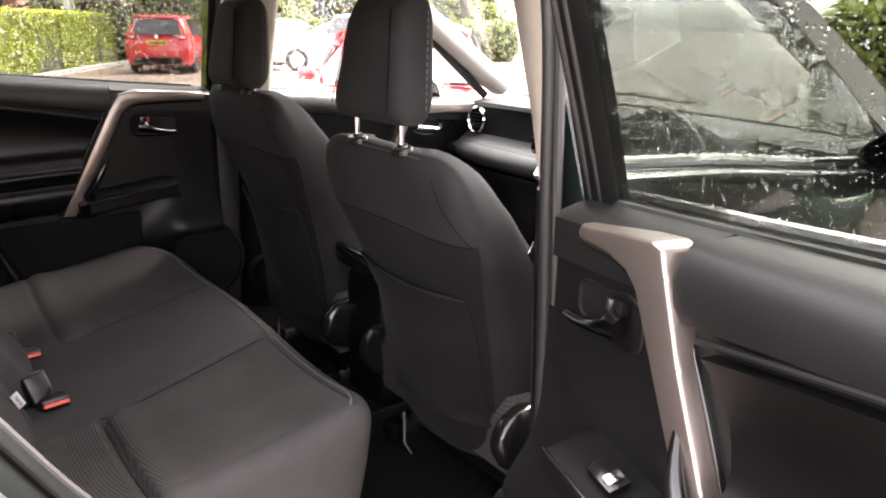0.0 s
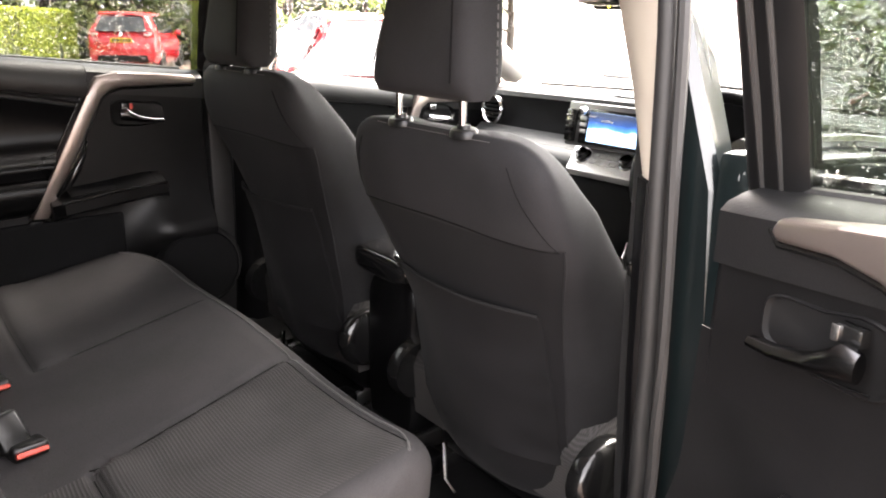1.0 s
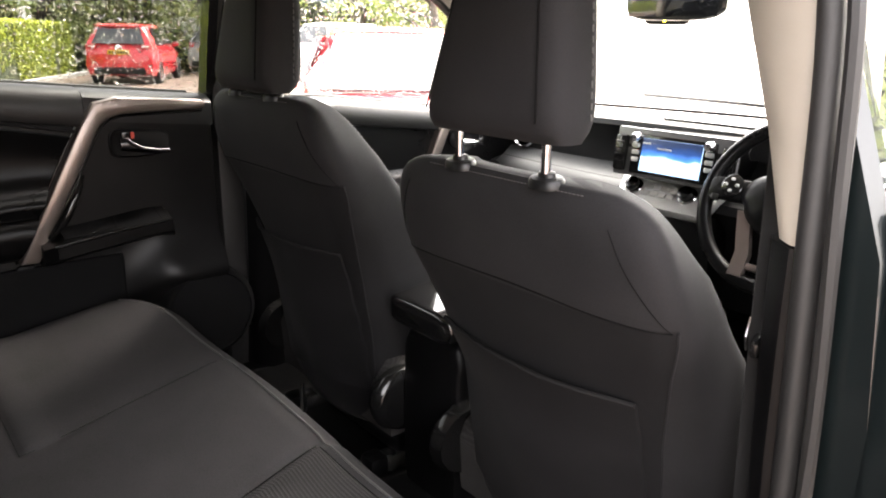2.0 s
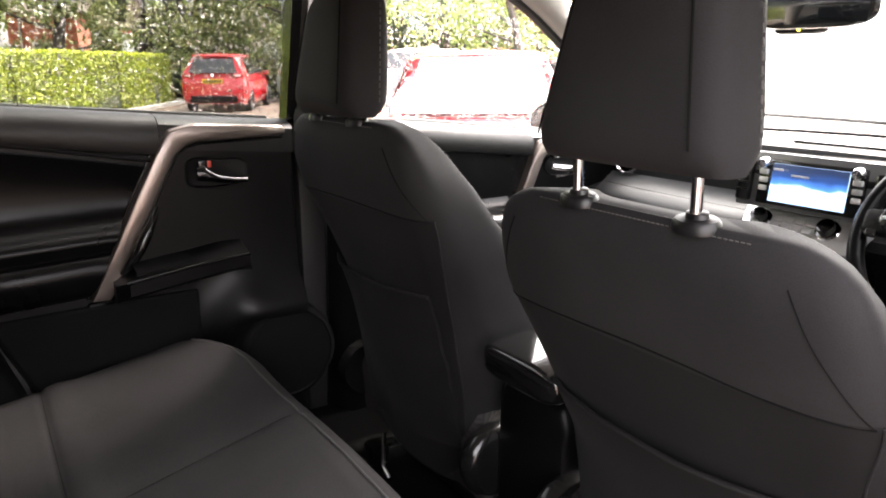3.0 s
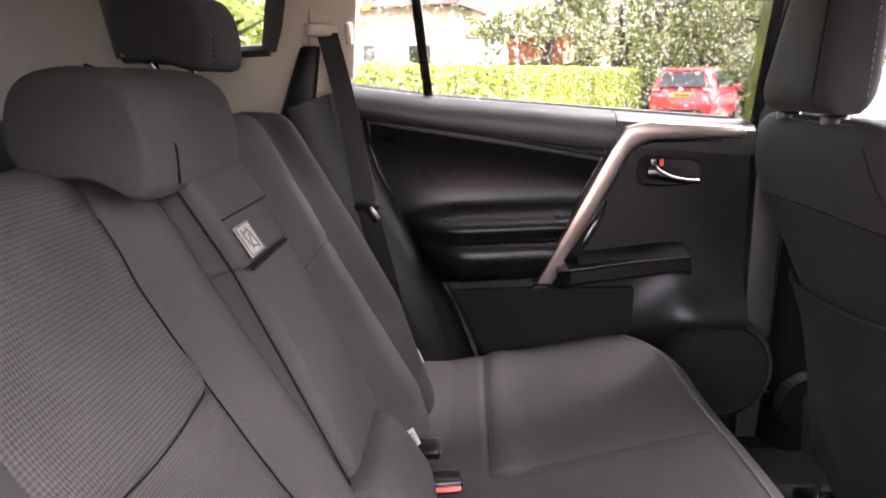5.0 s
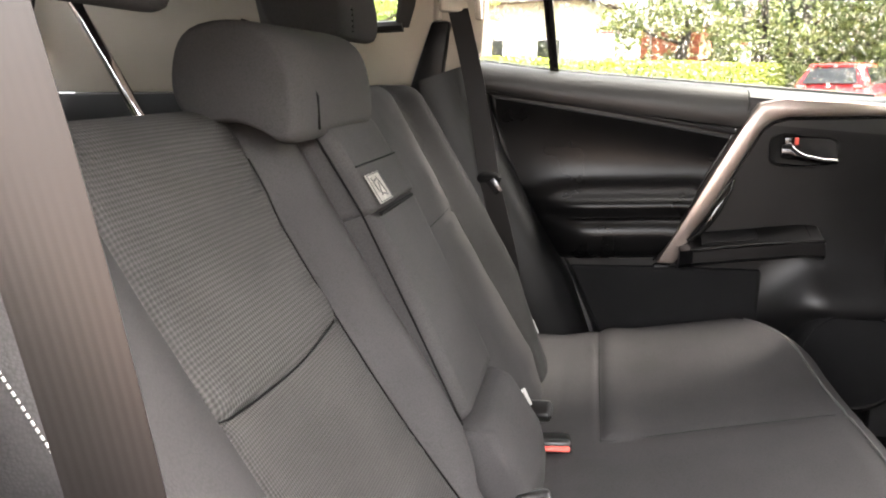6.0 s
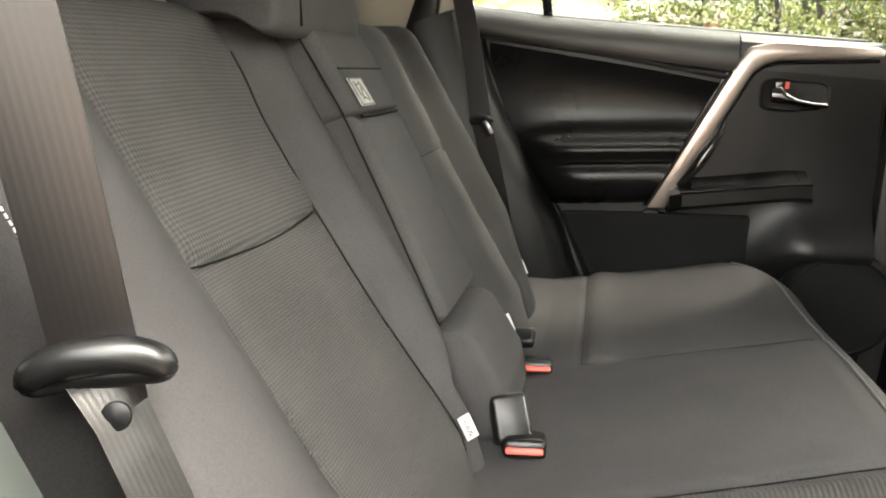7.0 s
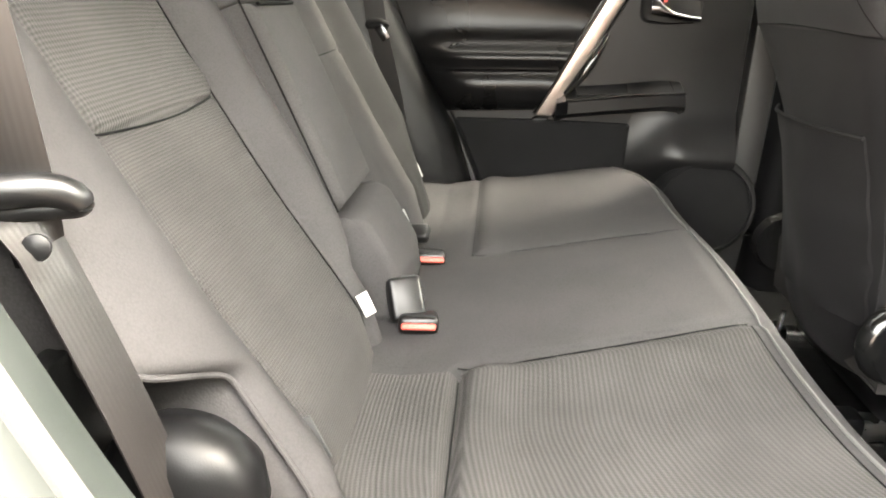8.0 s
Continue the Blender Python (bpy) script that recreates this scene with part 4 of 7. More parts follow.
    part("mirror_glass", warp(loft([[(-0.93 - 0.108 * math.cos(a) * w, 1.019, 1.10 + 0.068 * math.sin(a) * w) for a in [2 * math.pi * k / 20 for k in range(20)]] for w in (1.0, 0.6)], True), f), CHROME, d, "mirror glass")
    return d


front_door(same, "door_3", "closed front passenger door with clear window", 8, True)
front_door(mirrored, "door_4", "closed driver's door with clear window", 9, True)


# ---- bonnet, wings, bumper and wheels of the car itself ----
hood = []
for y, w, z in ((1.56, 0.72, 1.03), (1.70, 0.76, 1.00), (2.05, 0.77, 0.95), (2.35, 0.74, 0.87), (2.48, 0.66, 0.78)):
    hood.append([(x * w, y - 0.10 * abs(x) ** 3, z - 0.05 * abs(x) ** 3 - dz) for x, dz in [(-1 + 0.2 * k, 0.0) for k in range(11)] + [(1 - 0.2 * k, 0.02) for k in range(11)]])
solo("car_bonnet", loft(hood), PAINT, "dark teal painted bonnet of the car", "car panel", "structure", angle=50)
solo("car_bumper", loft([[(-0.84, y, z0), (-0.80, y + d, z0), (0.80, y + d, z0), (0.84, y, z0), (0.84, y, z1), (0.78, y + d * 0.8, z1), (-0.78, y + d * 0.8, z1), (-0.84, y, z1)] for y, d, z0, z1 in ((1.36, 0.04, 0.30, 0.90), (1.9, 0.10, 0.28, 0.88), (2.36, 0.18, 0.32, 0.76))]), PAINT, "dark teal front wings and bumper of the car", "car panel", "structure", angle=50)


def road_wheel(x, y):
    side = 1 if x > 0 else -1
    w = thing("wheel", (x, y, 0.0), "black tyre on a silver alloy road wheel", "wheel", "road wheels")
    part("tyre", lathe([(0.20, -0.11), (0.31, -0.11), (0.345, -0.08), (0.35, 0.0), (0.345, 0.08), (0.31, 0.11), (0.22, 0.11), (0.21, 0.08), (0.20, -0.11)], (x, y, 0.35), (side, 0, 0), 36), TYRE, w)
    part("rim", lathe([(0.0, 0.06), (0.05, 0.075), (0.06, 0.05), (0.18, 0.04), (0.225, 0.085), (0.222, -0.09), (0.0, -0.09)], (x, y, 0.35), (side, 0, 0), 30), STEEL, w)


for x, y in ((-0.76, 1.78), (0.76, 1.78), (-0.76, -1.12), (0.76, -1.12)):
    road_wheel(x, y)

# ---- front seats ----
REAR_Y = [(0.44, 0.160), (0.50, 0.122), (0.56, 0.098), (0.70, 0.072), (0.80, 0.056), (0.96, 0.022), (1.06, -0.006), (1.12, -0.024), (1.16, -0.030)]
FRONT_Y = [(0.44, 0.36), (0.60, 0.42), (0.78, 0.385), (0.86, 0.330), (0.95, 0.255), (1.00, 0.212), (1.05, 0.180), (1.16, 0.100)]
HALF = [(0.44, 0.19), (0.50, 0.232), (0.60, 0.236), (0.80, 0.246), (0.92, 0.258), (0.98, 0.270), (1.06, 0.277), (1.10, 0.273), (1.125, 0.262), (1.143, 0.241), (1.153, 0.208), (1.158, 0.16)]


# how much narrower the seat back is at its front than at its rear, by height
FORWARD = [(0.90, 1.0), (0.942, 0.955), (0.995, 0.91), (1.04, 0.84), (1.082, 0.73), (1.116, 0.68), (1.16, 0.66)]
LIFT = {1: -0.012, -1: 0.040}   # the driver's seat is set lower than the passenger's


def raised(cx, z):
    k = max(0.0, min(1.0, (z - 0.5) / 0.5))
    return z + LIFT[1 if cx > 0 else -1] * k * k * (3 - 2 * k)


def corner(z, s):
    """How square the seat back is in plan: its rear corners are rounder below the shoulders."""
    return 0.45 + (0.40 * max(0.0, min(1.0, (1.0 - z) / 0.20)) if s < 0 else 0.0)


def seat_point(cx, z, a, grow=0.0):
    """A point on the seat back's skin: height z, angle a round it (0: its right side, -90 degrees: its rear)."""
    w, yb, yf = lerp(HALF, z) + grow, lerp(REAR_Y, z) - grow, lerp(FRONT_Y, z) + grow
    round_top = max(0.0, (z - 1.10) / 0.06)
    roll = max(0.0, (z - 1.03) / 0.13)
    yb += 0.034 * roll ** 2
    yf -= 0.03 * round_top ** 2
    c, s = math.cos(a), math.sin(a)
    px = math.copysign(abs(c) ** corner(z, s), c)
    if s < 0:
        px *= 1 - 0.33 * abs(s) * max(0.0, min(1.0, (1.0 - z) / 0.22))
    py = math.copysign(abs(s) ** (0.72 if s < 0 else 0.32), s)
    mid = yb + (yf - yb) * 0.42
    y = mid + (py * (mid - yb) if py < 0 else py * (yf - mid))
    if s > 0:
        y -= 0.09 * (1 - abs(px) ** 3) * s * (1 if z < 1.08 else 0.4)
    px *= 1 - (1 - lerp(FORWARD, z)) * max(0.0, min(1.0, (y - yb) / (yf - yb)))
    if s < 0:   # the panel below the shoulder seam lies a little deeper than the rolls beside it
        y += 0.014 * max(0.0, 1 - (abs(px) / 0.80) ** 6) * max(0.0, min(1.0, (1.0 - z) / 0.06)) * min(1.0, max(0.0, (z - 0.48) / 0.1))
    ripple = noise.noise(Vector((px * 1.6 + cx * 9, z * 4.5, s * 1.2))) + 0.5 * noise.noise(Vector((px * 4 + cx, z * 11, s * 3)))
    return Vector((cx + px * (w + 0.002 * ripple), y + 0.0045 * ripple * min(1.0, max(0.0, (1.15 - z) / 0.05)), raised(cx, z)))


def rear_skin(cx, x, z, grow=0.0):
    """The rear face at a given sideways offset from the seat's middle."""
    w = lerp(HALF, z) + grow
    c = max(-1, min(1, x / w))
    a = -math.acos(math.copysign(abs(c) ** (1 / corner(z, -1)), c))
    return seat_point(cx, z, a, grow)


def headrest(cx, cy, parent, w=0.130, bottom=1.198, top=1.425, tilt=0.0):
    rings = []
    for i in range(19):
        s = i / 18
        z = bottom + (top - bottom) * s
        q = 4 * (s - 0.5) ** 2
        edge = (1 - q ** 3) ** 0.35 if q < 1 else 0.0
        edge = max(edge, 0.55)
        hw = (w + 0.004 - 0.042 * s) * (0.86 + 0.14 * edge)
        d0 = (0.050 - 0.006 * s) * edge
        d1 = (0.058 - 0.010 * s) * edge
        ring = []
        for k in range(40):
            a = 2 * math.pi * k / 40
            c, sn = math.cos(a), math.sin(a)
            px = math.copysign(abs(c) ** 0.38, c)
            py = math.copysign(abs(sn) ** 0.62, sn)
            ring.append((cx + px * hw, cy + (py * d0 if py < 0 else py * d1) - tilt * (z - bottom), z))
        rings.append(ring)
    h = part("headrest", loft(rings), FABRIC_BACK, parent, "charcoal fabric headrest", angle=60)
    for sx in (-1, 1):
        line = []
        for i in range(2, 17):
            s = i / 18
            z = bottom + (top - bottom) * s
            line.append((cx + sx * (w + 0.004 - 0.042 * s - 0.026), cy - (0.0495 - 0.006 * s) - tilt * (z - bottom), z))
        part("seam", tube(line, 0.0013, 6), SEAM, h)
        side = [(cx + sx * (w + 0.004 - 0.042 * (i / 18) + 0.0005), cy + 0.020 - tilt * (top - bottom) * i / 18, bottom + (top - bottom) * i / 18) for i in range(2, 17)]
        part("stitching", dashes(side, 0.009, 0.0011), STITCH, h)
    return h


def front_seat(cx, name, label):
    st = thing(name, (cx, 0.30, 0.335), label, "car seat", "front seats")
    zs = [0.44, 0.455, 0.48, 0.51, 0.55, 0.60, 0.66, 0.72, 0.78, 0.84, 0.90, 0.95, 1.0, 1.04, 1.07, 1.095, 1.112, 1.126, 1.138, 1.147, 1.153, 1.1565]
    n = 72
    shell = loft([[seat_point(cx, z, 2 * math.pi * k / n) for k in range(n)] for z in zs])
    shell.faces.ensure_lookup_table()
    # panel below the shoulder seam: its shade is put in as darker cloth
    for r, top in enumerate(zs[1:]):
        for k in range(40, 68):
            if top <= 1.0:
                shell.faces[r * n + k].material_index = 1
    back = part("backrest", shell, [FABRIC_BACK, SHADED_CLOTH], st, "charcoal fabric seat back", angle=60)
    # seams on the rear face and the sides
    for sx in (-1, 1):
        part("seam", tube([rear_skin(cx, sx * lerp([(0.995, 0.260), (1.04, 0.236), (1.082, 0.212), (1.13, 0.186)], z), z, 0.0008) for z in [0.998 + 0.12 * i / 16 for i in range(17)]], 0.0007, 6), SEAM, back)
        side = [seat_point(cx, z, radians(-20) if sx > 0 else radians(200), 0.0006) for z in [0.52 + 0.478 * i / 24 for i in range(25)]]
        part("piping", tube(side, 0.0018, 6), FABRIC_BACK, back)
        part("seam", tube([p + Vector((-sx * 0.0042, -0.0002, 0)) for p in side], 0.0009, 6), SEAM, back)
        part("stitching", dashes([seat_point(cx, z, 0.55 if sx > 0 else math.pi - 0.55, 0.0008) for z in [0.90 + 0.22 * i / 12 for i in range(13)]], 0.008, 0.0012), STITCH, back)
    part("seam", tube([rear_skin(cx, x, 1.006 - 0.010 * (x / 0.26) ** 2, 0.0008) for x in [-0.26 + 0.52 * i / 24 for i in range(25)]], 0.0010, 6), SEAM, back)
    part("top_seam", dashes([rear_skin(cx, x, 1.149, 0.0008) for x in [-0.15 + 0.30 * i / 16 for i in range(17)]], 0.006, 0.0008), STITCH, back)
    # map pocket: a loose panel over the lower rear face with a rolled top hem
    def pocket(u, v, g):
        x = -0.222 + 0.444 * u
        z = 0.555 + ((0.868 if cx > 0 else 0.850) - 0.555) * v
        sag = 0.010 * math.sin(math.pi * u) * v + 0.004 * math.sin(26 * v + 3 * u) * max(0.0, u - 0.72) * (1 - v) * 4
        return rear_skin(cx, x, z, 0.004 + g) + Vector((0, -sag - 0.002 * math.sin(9 * u + 7 * v), 0))
    part("map_pocket", sheet(lambda u, v: pocket(u, v, 0.004), 24, 18, lambda u, v: pocket(u, v, 0.0)), SHADED_CLOTH, back, "elasticated fabric map pocket")
    part("pocket_hem", tube([pocket(i / 24, 1.0, 0.004) for i in range(25)], 0.0040, 8), PIPING, back)
    # cushion, recliner cover, rails
    def cush(u, v):
        x = -0.26 + 0.52 * u
        y = 0.16 + 0.50 * v
        e = (1 - abs(2 * u - 1) ** 6) * (1 - abs(2 * v - 1) ** 8)
        return Vector((cx + x, y, 0.56 + 0.10 * max(0, e) ** 0.5 + 0.025 * v + 0.02 * (2 * u - 1) ** 2))
    part("seat", sheet(cush, 24, 24, lambda u, v: Vector((cx - 0.25 + 0.50 * u, 0.17 + 0.48 * v, 0.46))), KNIT, st, "charcoal knit seat cushion", angle=60)
    for sx in (-1, 1):
        cov = loft([[(cx + sx * (0.262 + 0.026 * q), 0.19 + 0.085 * math.cos(a) * w, 0.56 + 0.075 * math.sin(a) * w) for a in [2 * math.pi * k / 20 for k in range(20)]] for q, w in ((-0.6, 0.9), (0.3, 1.0), (0.8, 0.92), (1.0, 0.75))])
        part("recliner_cover", cov, GLOSS, st, "black plastic recliner cover", angle=50)
        rl = part("seat_rail", rbox((0.045, 0.60, 0.045), (cx + sx * 0.19, 0.45, 0.358), 0.006), STEEL, st, "steel seat rail")
        part("rail_cap", rbox((0.055, 0.05, 0.055), (cx + sx * 0.19, 0.165, 0.362), 0.012), PLASTIC, rl)
    part("seat_base", rbox((0.44, 0.42, 0.10), (cx, 0.42, 0.42), 0.03), PLASTIC, st)
    part("under_seat_bracket", tube([(cx - 0.12, 0.15, 0.45), (cx - 0.09, 0.13, 0.385), (cx - 0.05, 0.125, 0.372)], 0.006, 8), STEEL, st)
    # headrest on two steel posts with collars
    for sx in (-1, 1):
        pst = part("headrest_post", tube([(cx + sx * 0.083, 0.004, raised(cx, 1.15)), (cx + sx * 0.083, 0.002, 1.24)], 0.0062, 14), CHROME, st, "chrome headrest post")
        px_, pz_ = cx + sx * 0.083, raised(cx, 1.1555)
        collar = lathe([(0.026, -0.006), (0.026, 0.002), (0.023, 0.006), (0.013, 0.007), (0.012, 0.012), (0.0075, 0.013)], (0, 0, 0), (0, 0, 1), 28)
        part("post_collar", warp(collar, lambda p: (px_ + p[0], 0.006 + p[1] * 0.72, pz_ + p[2] + 0.10 * p[1])), SATIN, pst, "black plastic post collar")
    headrest(cx, 0.004, st, bottom=1.194 if cx > 0 else 1.204, tilt=-0.14)
    return st


front_seat(0.365, "front_seat", "charcoal fabric driver's seat with raised headrest and map pocket")
front_seat(-0.375, "front_seat", "charcoal fabric front passenger seat with map pocket on its back")

# ---- rear bench ----
bench = thing("rear_bench", (-0.05, -0.45, 0.335), "charcoal fabric rear bench seat with knit inserts", "bench seat")
CX0, CX1 = -0.705, 0.605


def seam_x(sx, y):
    """The lengthwise seams beside the middle seat, running slightly inwards to the front."""
    s = max(0.0, min(1.0, (y + 0.53) / 0.37))
    return 0.218 - 0.065 * s if sx > 0 else -0.190 - 0.045 * s


def cushion_z(x, y):
    z = 0.628 + (0.699 - 0.628) * max(0.0, min(1.0, (y + 0.60) / 0.42))
    ends = max(0.0, (abs(x + 0.05) - 0.40) / 0.25)
    z += 0.022 * min(1.0, ends) ** 1.5
    z += 0.006 * math.cos(2 * math.pi * (x + 0.05) / 0.75)
    if y < -0.60:
        z += 0.0
    for sx in (-1, 1):
        if y > -0.53:
            z += groove(x - seam_x(sx, y), 0.010, 0.006 if sx > 0 else 0.003)
    if x < seam_x(-1, y) or x > seam_x(1, y):
        z += groove(y + 0.528, 0.0075, 0.014 if x > 0 else 0.005)
        z += 0.007 * math.exp(-((y + 0.50) / 0.03) ** 2)
    z += 0.0025 * noise.noise(Vector((x * 7, y * 7, 0)))
    return z


def cushion_front(x):
    rc = 0.21 if x < -0.05 else 0.12
    d = max(0.0, rc - min(x - CX0, CX1 - x))
    return -0.112 - (rc - math.sqrt(max(0.0, rc ** 2 - d ** 2))) * 0.85


def cushion(u, v):
    # u across; v from the back, over the top, round the front edge and down
    x = CX0 + (CX1 - CX0) * u
    de = min(x - CX0, CX1 - x)
    r = 0.045
    side = 0.0 if de > r else r - math.sqrt(max(0.0, r * r - (r - de) ** 2))
    yf = cushion_front(x)
    R = 0.050
    if v < 0.72:
        y = -0.70 + (yf - R + 0.70) * v / 0.72
        return Vector((x, y, cushion_z(x, y) - side))
    zf = cushion_z(x, yf - R) - side
    if v < 0.86:
        a = (v - 0.72) / 0.14 * math.pi / 2
        return Vector((x, yf - R + R * math.sin(a), zf - R + R * math.cos(a)))
    s = (v - 0.86) / 0.14
    return Vector((x, yf - 0.045 * s * s - 0.02 * s, zf - R - (zf - R - 0.40) * s))


cb = sheet(cushion, 130, 150, lambda u, v: Vector((CX0 + (CX1 - CX0) * u, -0.70 + (cushion_front(CX0 + (CX1 - CX0) * u) + 0.62) * v, 0.40)))
for fc in cb.faces:
    c = fc.calc_center_median()
    if c.z > 0.55 and -0.68 < c.y < -0.165 and seam_x(1, c.y) < c.x < 0.555:
        fc.material_index = 1
cushion_part = part("cushion", cb, [FABRIC, KNIT_FINE], bench, "broad bench cushion with knit inserts", angle=70)
for sx, xe, sd in ((0.218, 0.56, 1), (-0.19, -0.655, -1)):
    part("seam", tube([Vector((seam_x(sd, y), y, cushion_z(seam_x(sd, y), y) + 0.0015)) for y in [-0.53 + 0.36 * i / 20 for i in range(21)]], 0.0010 if sx > 0 else 0.0004, 6), SEAM, cushion_part)
    part("seam", tube([Vector((sx + (xe - sx) * i / 20, -0.528, cushion_z(sx + (xe - sx) * i / 20 + 0.0001 * (1 if sx > 0 else -1), -0.528) + 0.0020)) for i in range(21)], 0.0010 if sx > 0 else 0.0005, 6), SEAM, cushion_part)
# front piping, curving round both corners; its pale grey paints in an edge highlight
pip = []
for i in range(61):
    u = 0.03 + 0.94 * i / 60
    p = cushion(u, 0.735)
    pip.append(p + Vector((0, 0, 0.0012)))
part("piping", tube(pip, 0.0022, 6), STITCH, cushion_part)
part("seam", tube([Vector((x, -0.168, cushion_z(x, -0.168) + 0.0012)) for x in [0.165 + 0.38 * i / 20 for i in range(21)]], 0.0007, 6), SEAM, cushion_part)
part("bench_base", rbox((1.24, 0.42, 0.16), (-0.05, -0.42, 0.375), 0.03), CARPET, bench)

BACK = [(0.58, -0.625), (0.688, -0.662), (0.82, -0.755), (0.945, -0.832), (1.06, -0.900), (1.18, -0.968), (1.25, -1.0)]


CREASE = [(0.60, -0.44), (0.70, -0.475), (0.79, -0.520), (0.95, -0.556), (1.08, -0.585), (1.20, -0.600)]
LEFT_EDGE = [(0.58, -0.570), (0.70, -0.582), (0.77, -0.606), (0.85, -0.638), (0.95, -0.664), (1.10, -0.668), (1.20, -0.660)]


def pillow(d, r):
    """How far a rounded edge of radius r falls back at a distance d from its end."""
    return 0.0 if d > r else r - math.sqrt(max(0.0, r * r - (r - d) ** 2))


def roll_over(p, v):
    """The top of a backrest rolls over to the rear."""
    a = (v - 0.86) / 0.14 * math.pi * 0.75
    return p + Vector((0, 0.87, 0.5)) * 0.055 * (math.cos(a) - 1) + Vector((0, -0.5, 0.87)) * 0.055 * math.sin(a)


def right_skin(u, v):
    """Narrow section: knit insert between an inner roll and a broad outer bolster that ends over the hinge."""
    z = 0.585 + (1.155 - 0.585) * min(1.0, v / 0.86)
    x0, x1, i0, i1 = 0.068 + 0.05 * max(0.0, min(1.0, (0.79 - z) / 0.06)), 0.625, 0.162 - 0.02 * max(0.0, (z - 1.05) / 0.1), 0.440
    cut = max(0.0, min(1.0, (0.836 - z) / 0.062))
    xe = x1 - 0.095 * cut * cut * (3 - 2 * cut) + 0.02 * max(0.0, min(1.0, (0.77 - z) / 0.1))
    x = x0 + (xe - x0) * u
    y = lerp(BACK, z) - pillow(xe - x, 0.045) - pillow(x - x0, 0.024)
    y += groove(x - i0, 0.008, 0.007) + groove(x - i1, 0.007, 0.009)
    if x < i0:
        y += 0.036 * math.sin(min(1.0, (i0 - x) / 0.060) * math.pi / 2) * min(1.0, max(0.3, (z - 0.60) / 0.25))
    elif x > i1:
        y += 0.046 * math.sin(min(1.0, (x - i1) / 0.10) * math.pi / 2)
    else:
        k = (x - i0) / (i1 - i0)
        y += groove(z - 0.950 + 0.005 * math.sin(math.pi * k), 0.005, 0.007) + 0.004 * math.sin(math.pi * k)
        y += 0.005 * math.exp(-((z - 0.972) / 0.02) ** 2)
    y += 0.003 * noise.noise(Vector((x * 6, z * 6, 3))) + 0.0012 * noise.noise(Vector((x * 19, z * 19, 1)))
    p = Vector((x, y, z))
    return roll_over(p, v) if v > 0.86 else p


def left_skin(u, v):
    """Wide plain section: flat middle, then a raised bolster along the door side whose lower corner is cut away."""
    z = 0.585 + (1.175 - 0.585) * min(1.0, v / 0.86)
    x0, x1 = lerp(LEFT_EDGE, z), -0.137
    x = x0 + (x1 - x0) * u
    c = lerp(CREASE, z)
    y = lerp(BACK, z) - pillow(x - x0, 0.030) - pillow(x1 - x, 0.010)
    y += groove(x - c, 0.009, 0.007) + groove(x1 - 0.022 - x, 0.004, 0.004)
    if x < c:
        k = max(0.0, min(1.0, (c - x) / (c - x0)))
        rise = min(1.0, k / 0.55)
        y += 0.052 * rise * rise * (3 - 2 * rise) * (1 - 0.62 * max(0.0, (k - 0.5) / 0.5) ** 2) * max(0.15, min(1.0, (z - 0.66) / 0.16))
    else:
        y += groove(z - 0.955, 0.006, 0.008) + 0.004 * math.sin(math.pi * (x - c) / (x1 - c))
    y += 0.003 * noise.noise(Vector((x * 6, z * 6, 3))) + 0.0012 * noise.noise(Vector((x * 19, z * 19, 1)))
    p = Vector((x, y, z))
    return roll_over(p, v) if v > 0.86 else p


def behind(f):
    def g(u, v):
        p = f(u, 0.86 * v)
        return Vector((p.x, p.y - 0.12, p.z - 0.03))
    return g


def skin_at(f, x, z, top):
    """The point of a backrest's front at a sideways place and a height."""
    v = 0.86 * (z - 0.585) / (top - 0.585)
    lo, hi = 0.0, 1.0
    up = f(1.0, v).x > f(0.0, v).x
    for _ in range(30):
        m = (lo + hi) / 2
        if (f(m, v).x < x) == up:
            lo = m
        else:
            hi = m
    return f(lo, v)


bb = sheet(right_skin, 84, 84, behind(right_skin))
for fc in bb.faces:
    c = fc.calc_center_median()
    if 0.162 < c.x < 0.440 and c.y > lerp(BACK, c.z) - 0.03:
        fc.material_index = 1 if c.z > 0.947 else 2
right_back = part("seat_back", bb, [FABRIC, KNIT, KNIT_FINE], bench, "narrow backrest section with knit insert", angle=70)
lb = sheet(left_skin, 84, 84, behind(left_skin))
# door-side bolster: shade painted in by giving it the darker cloth
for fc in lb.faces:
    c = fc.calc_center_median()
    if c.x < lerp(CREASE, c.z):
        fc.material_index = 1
left_back = part("seat_back", lb, [FABRIC, SHADED_CLOTH], bench, "wide plain backrest section", angle=70)
part("seam", tube([skin_at(right_skin, 0.168 + 0.268 * i / 20, 0.950 - 0.005 * math.sin(math.pi * i / 20), 1.155) + Vector((0, 0.0030, 0)) for i in range(21)], 0.0012, 6), SEAM, right_back)
part("seam", tube([skin_at(left_skin, -0.545 + 0.395 * i / 20, 0.955, 1.175) + Vector((0, 0.002, 0)) for i in range(21)], 0.0011, 6), SEAM, left_back)
part("seam", tube([skin_at(left_skin, lerp(CREASE, z), z, 1.175) + Vector((0, 0.003, 0)) for z in [0.70 + 0.44 * i / 24 for i in range(25)]], 0.0013, 6), SEAM, left_back)
for xx in (0.162, 0.440):
    part("seam", tube([skin_at(right_skin, xx, z, 1.155) + Vector((0, 0.003, 0)) for z in [0.66 + 0.47 * i / 24 for i in range(25)]], 0.0010, 6), SEAM, right_back)
part("inner_welt", tube([skin_at(left_skin, -0.150, z, 1.175) + Vector((0, 0.002, 0)) for z in [0.66 + 0.50 * i / 24 for i in range(25)]], 0.0030, 6), PIPING, left_back)
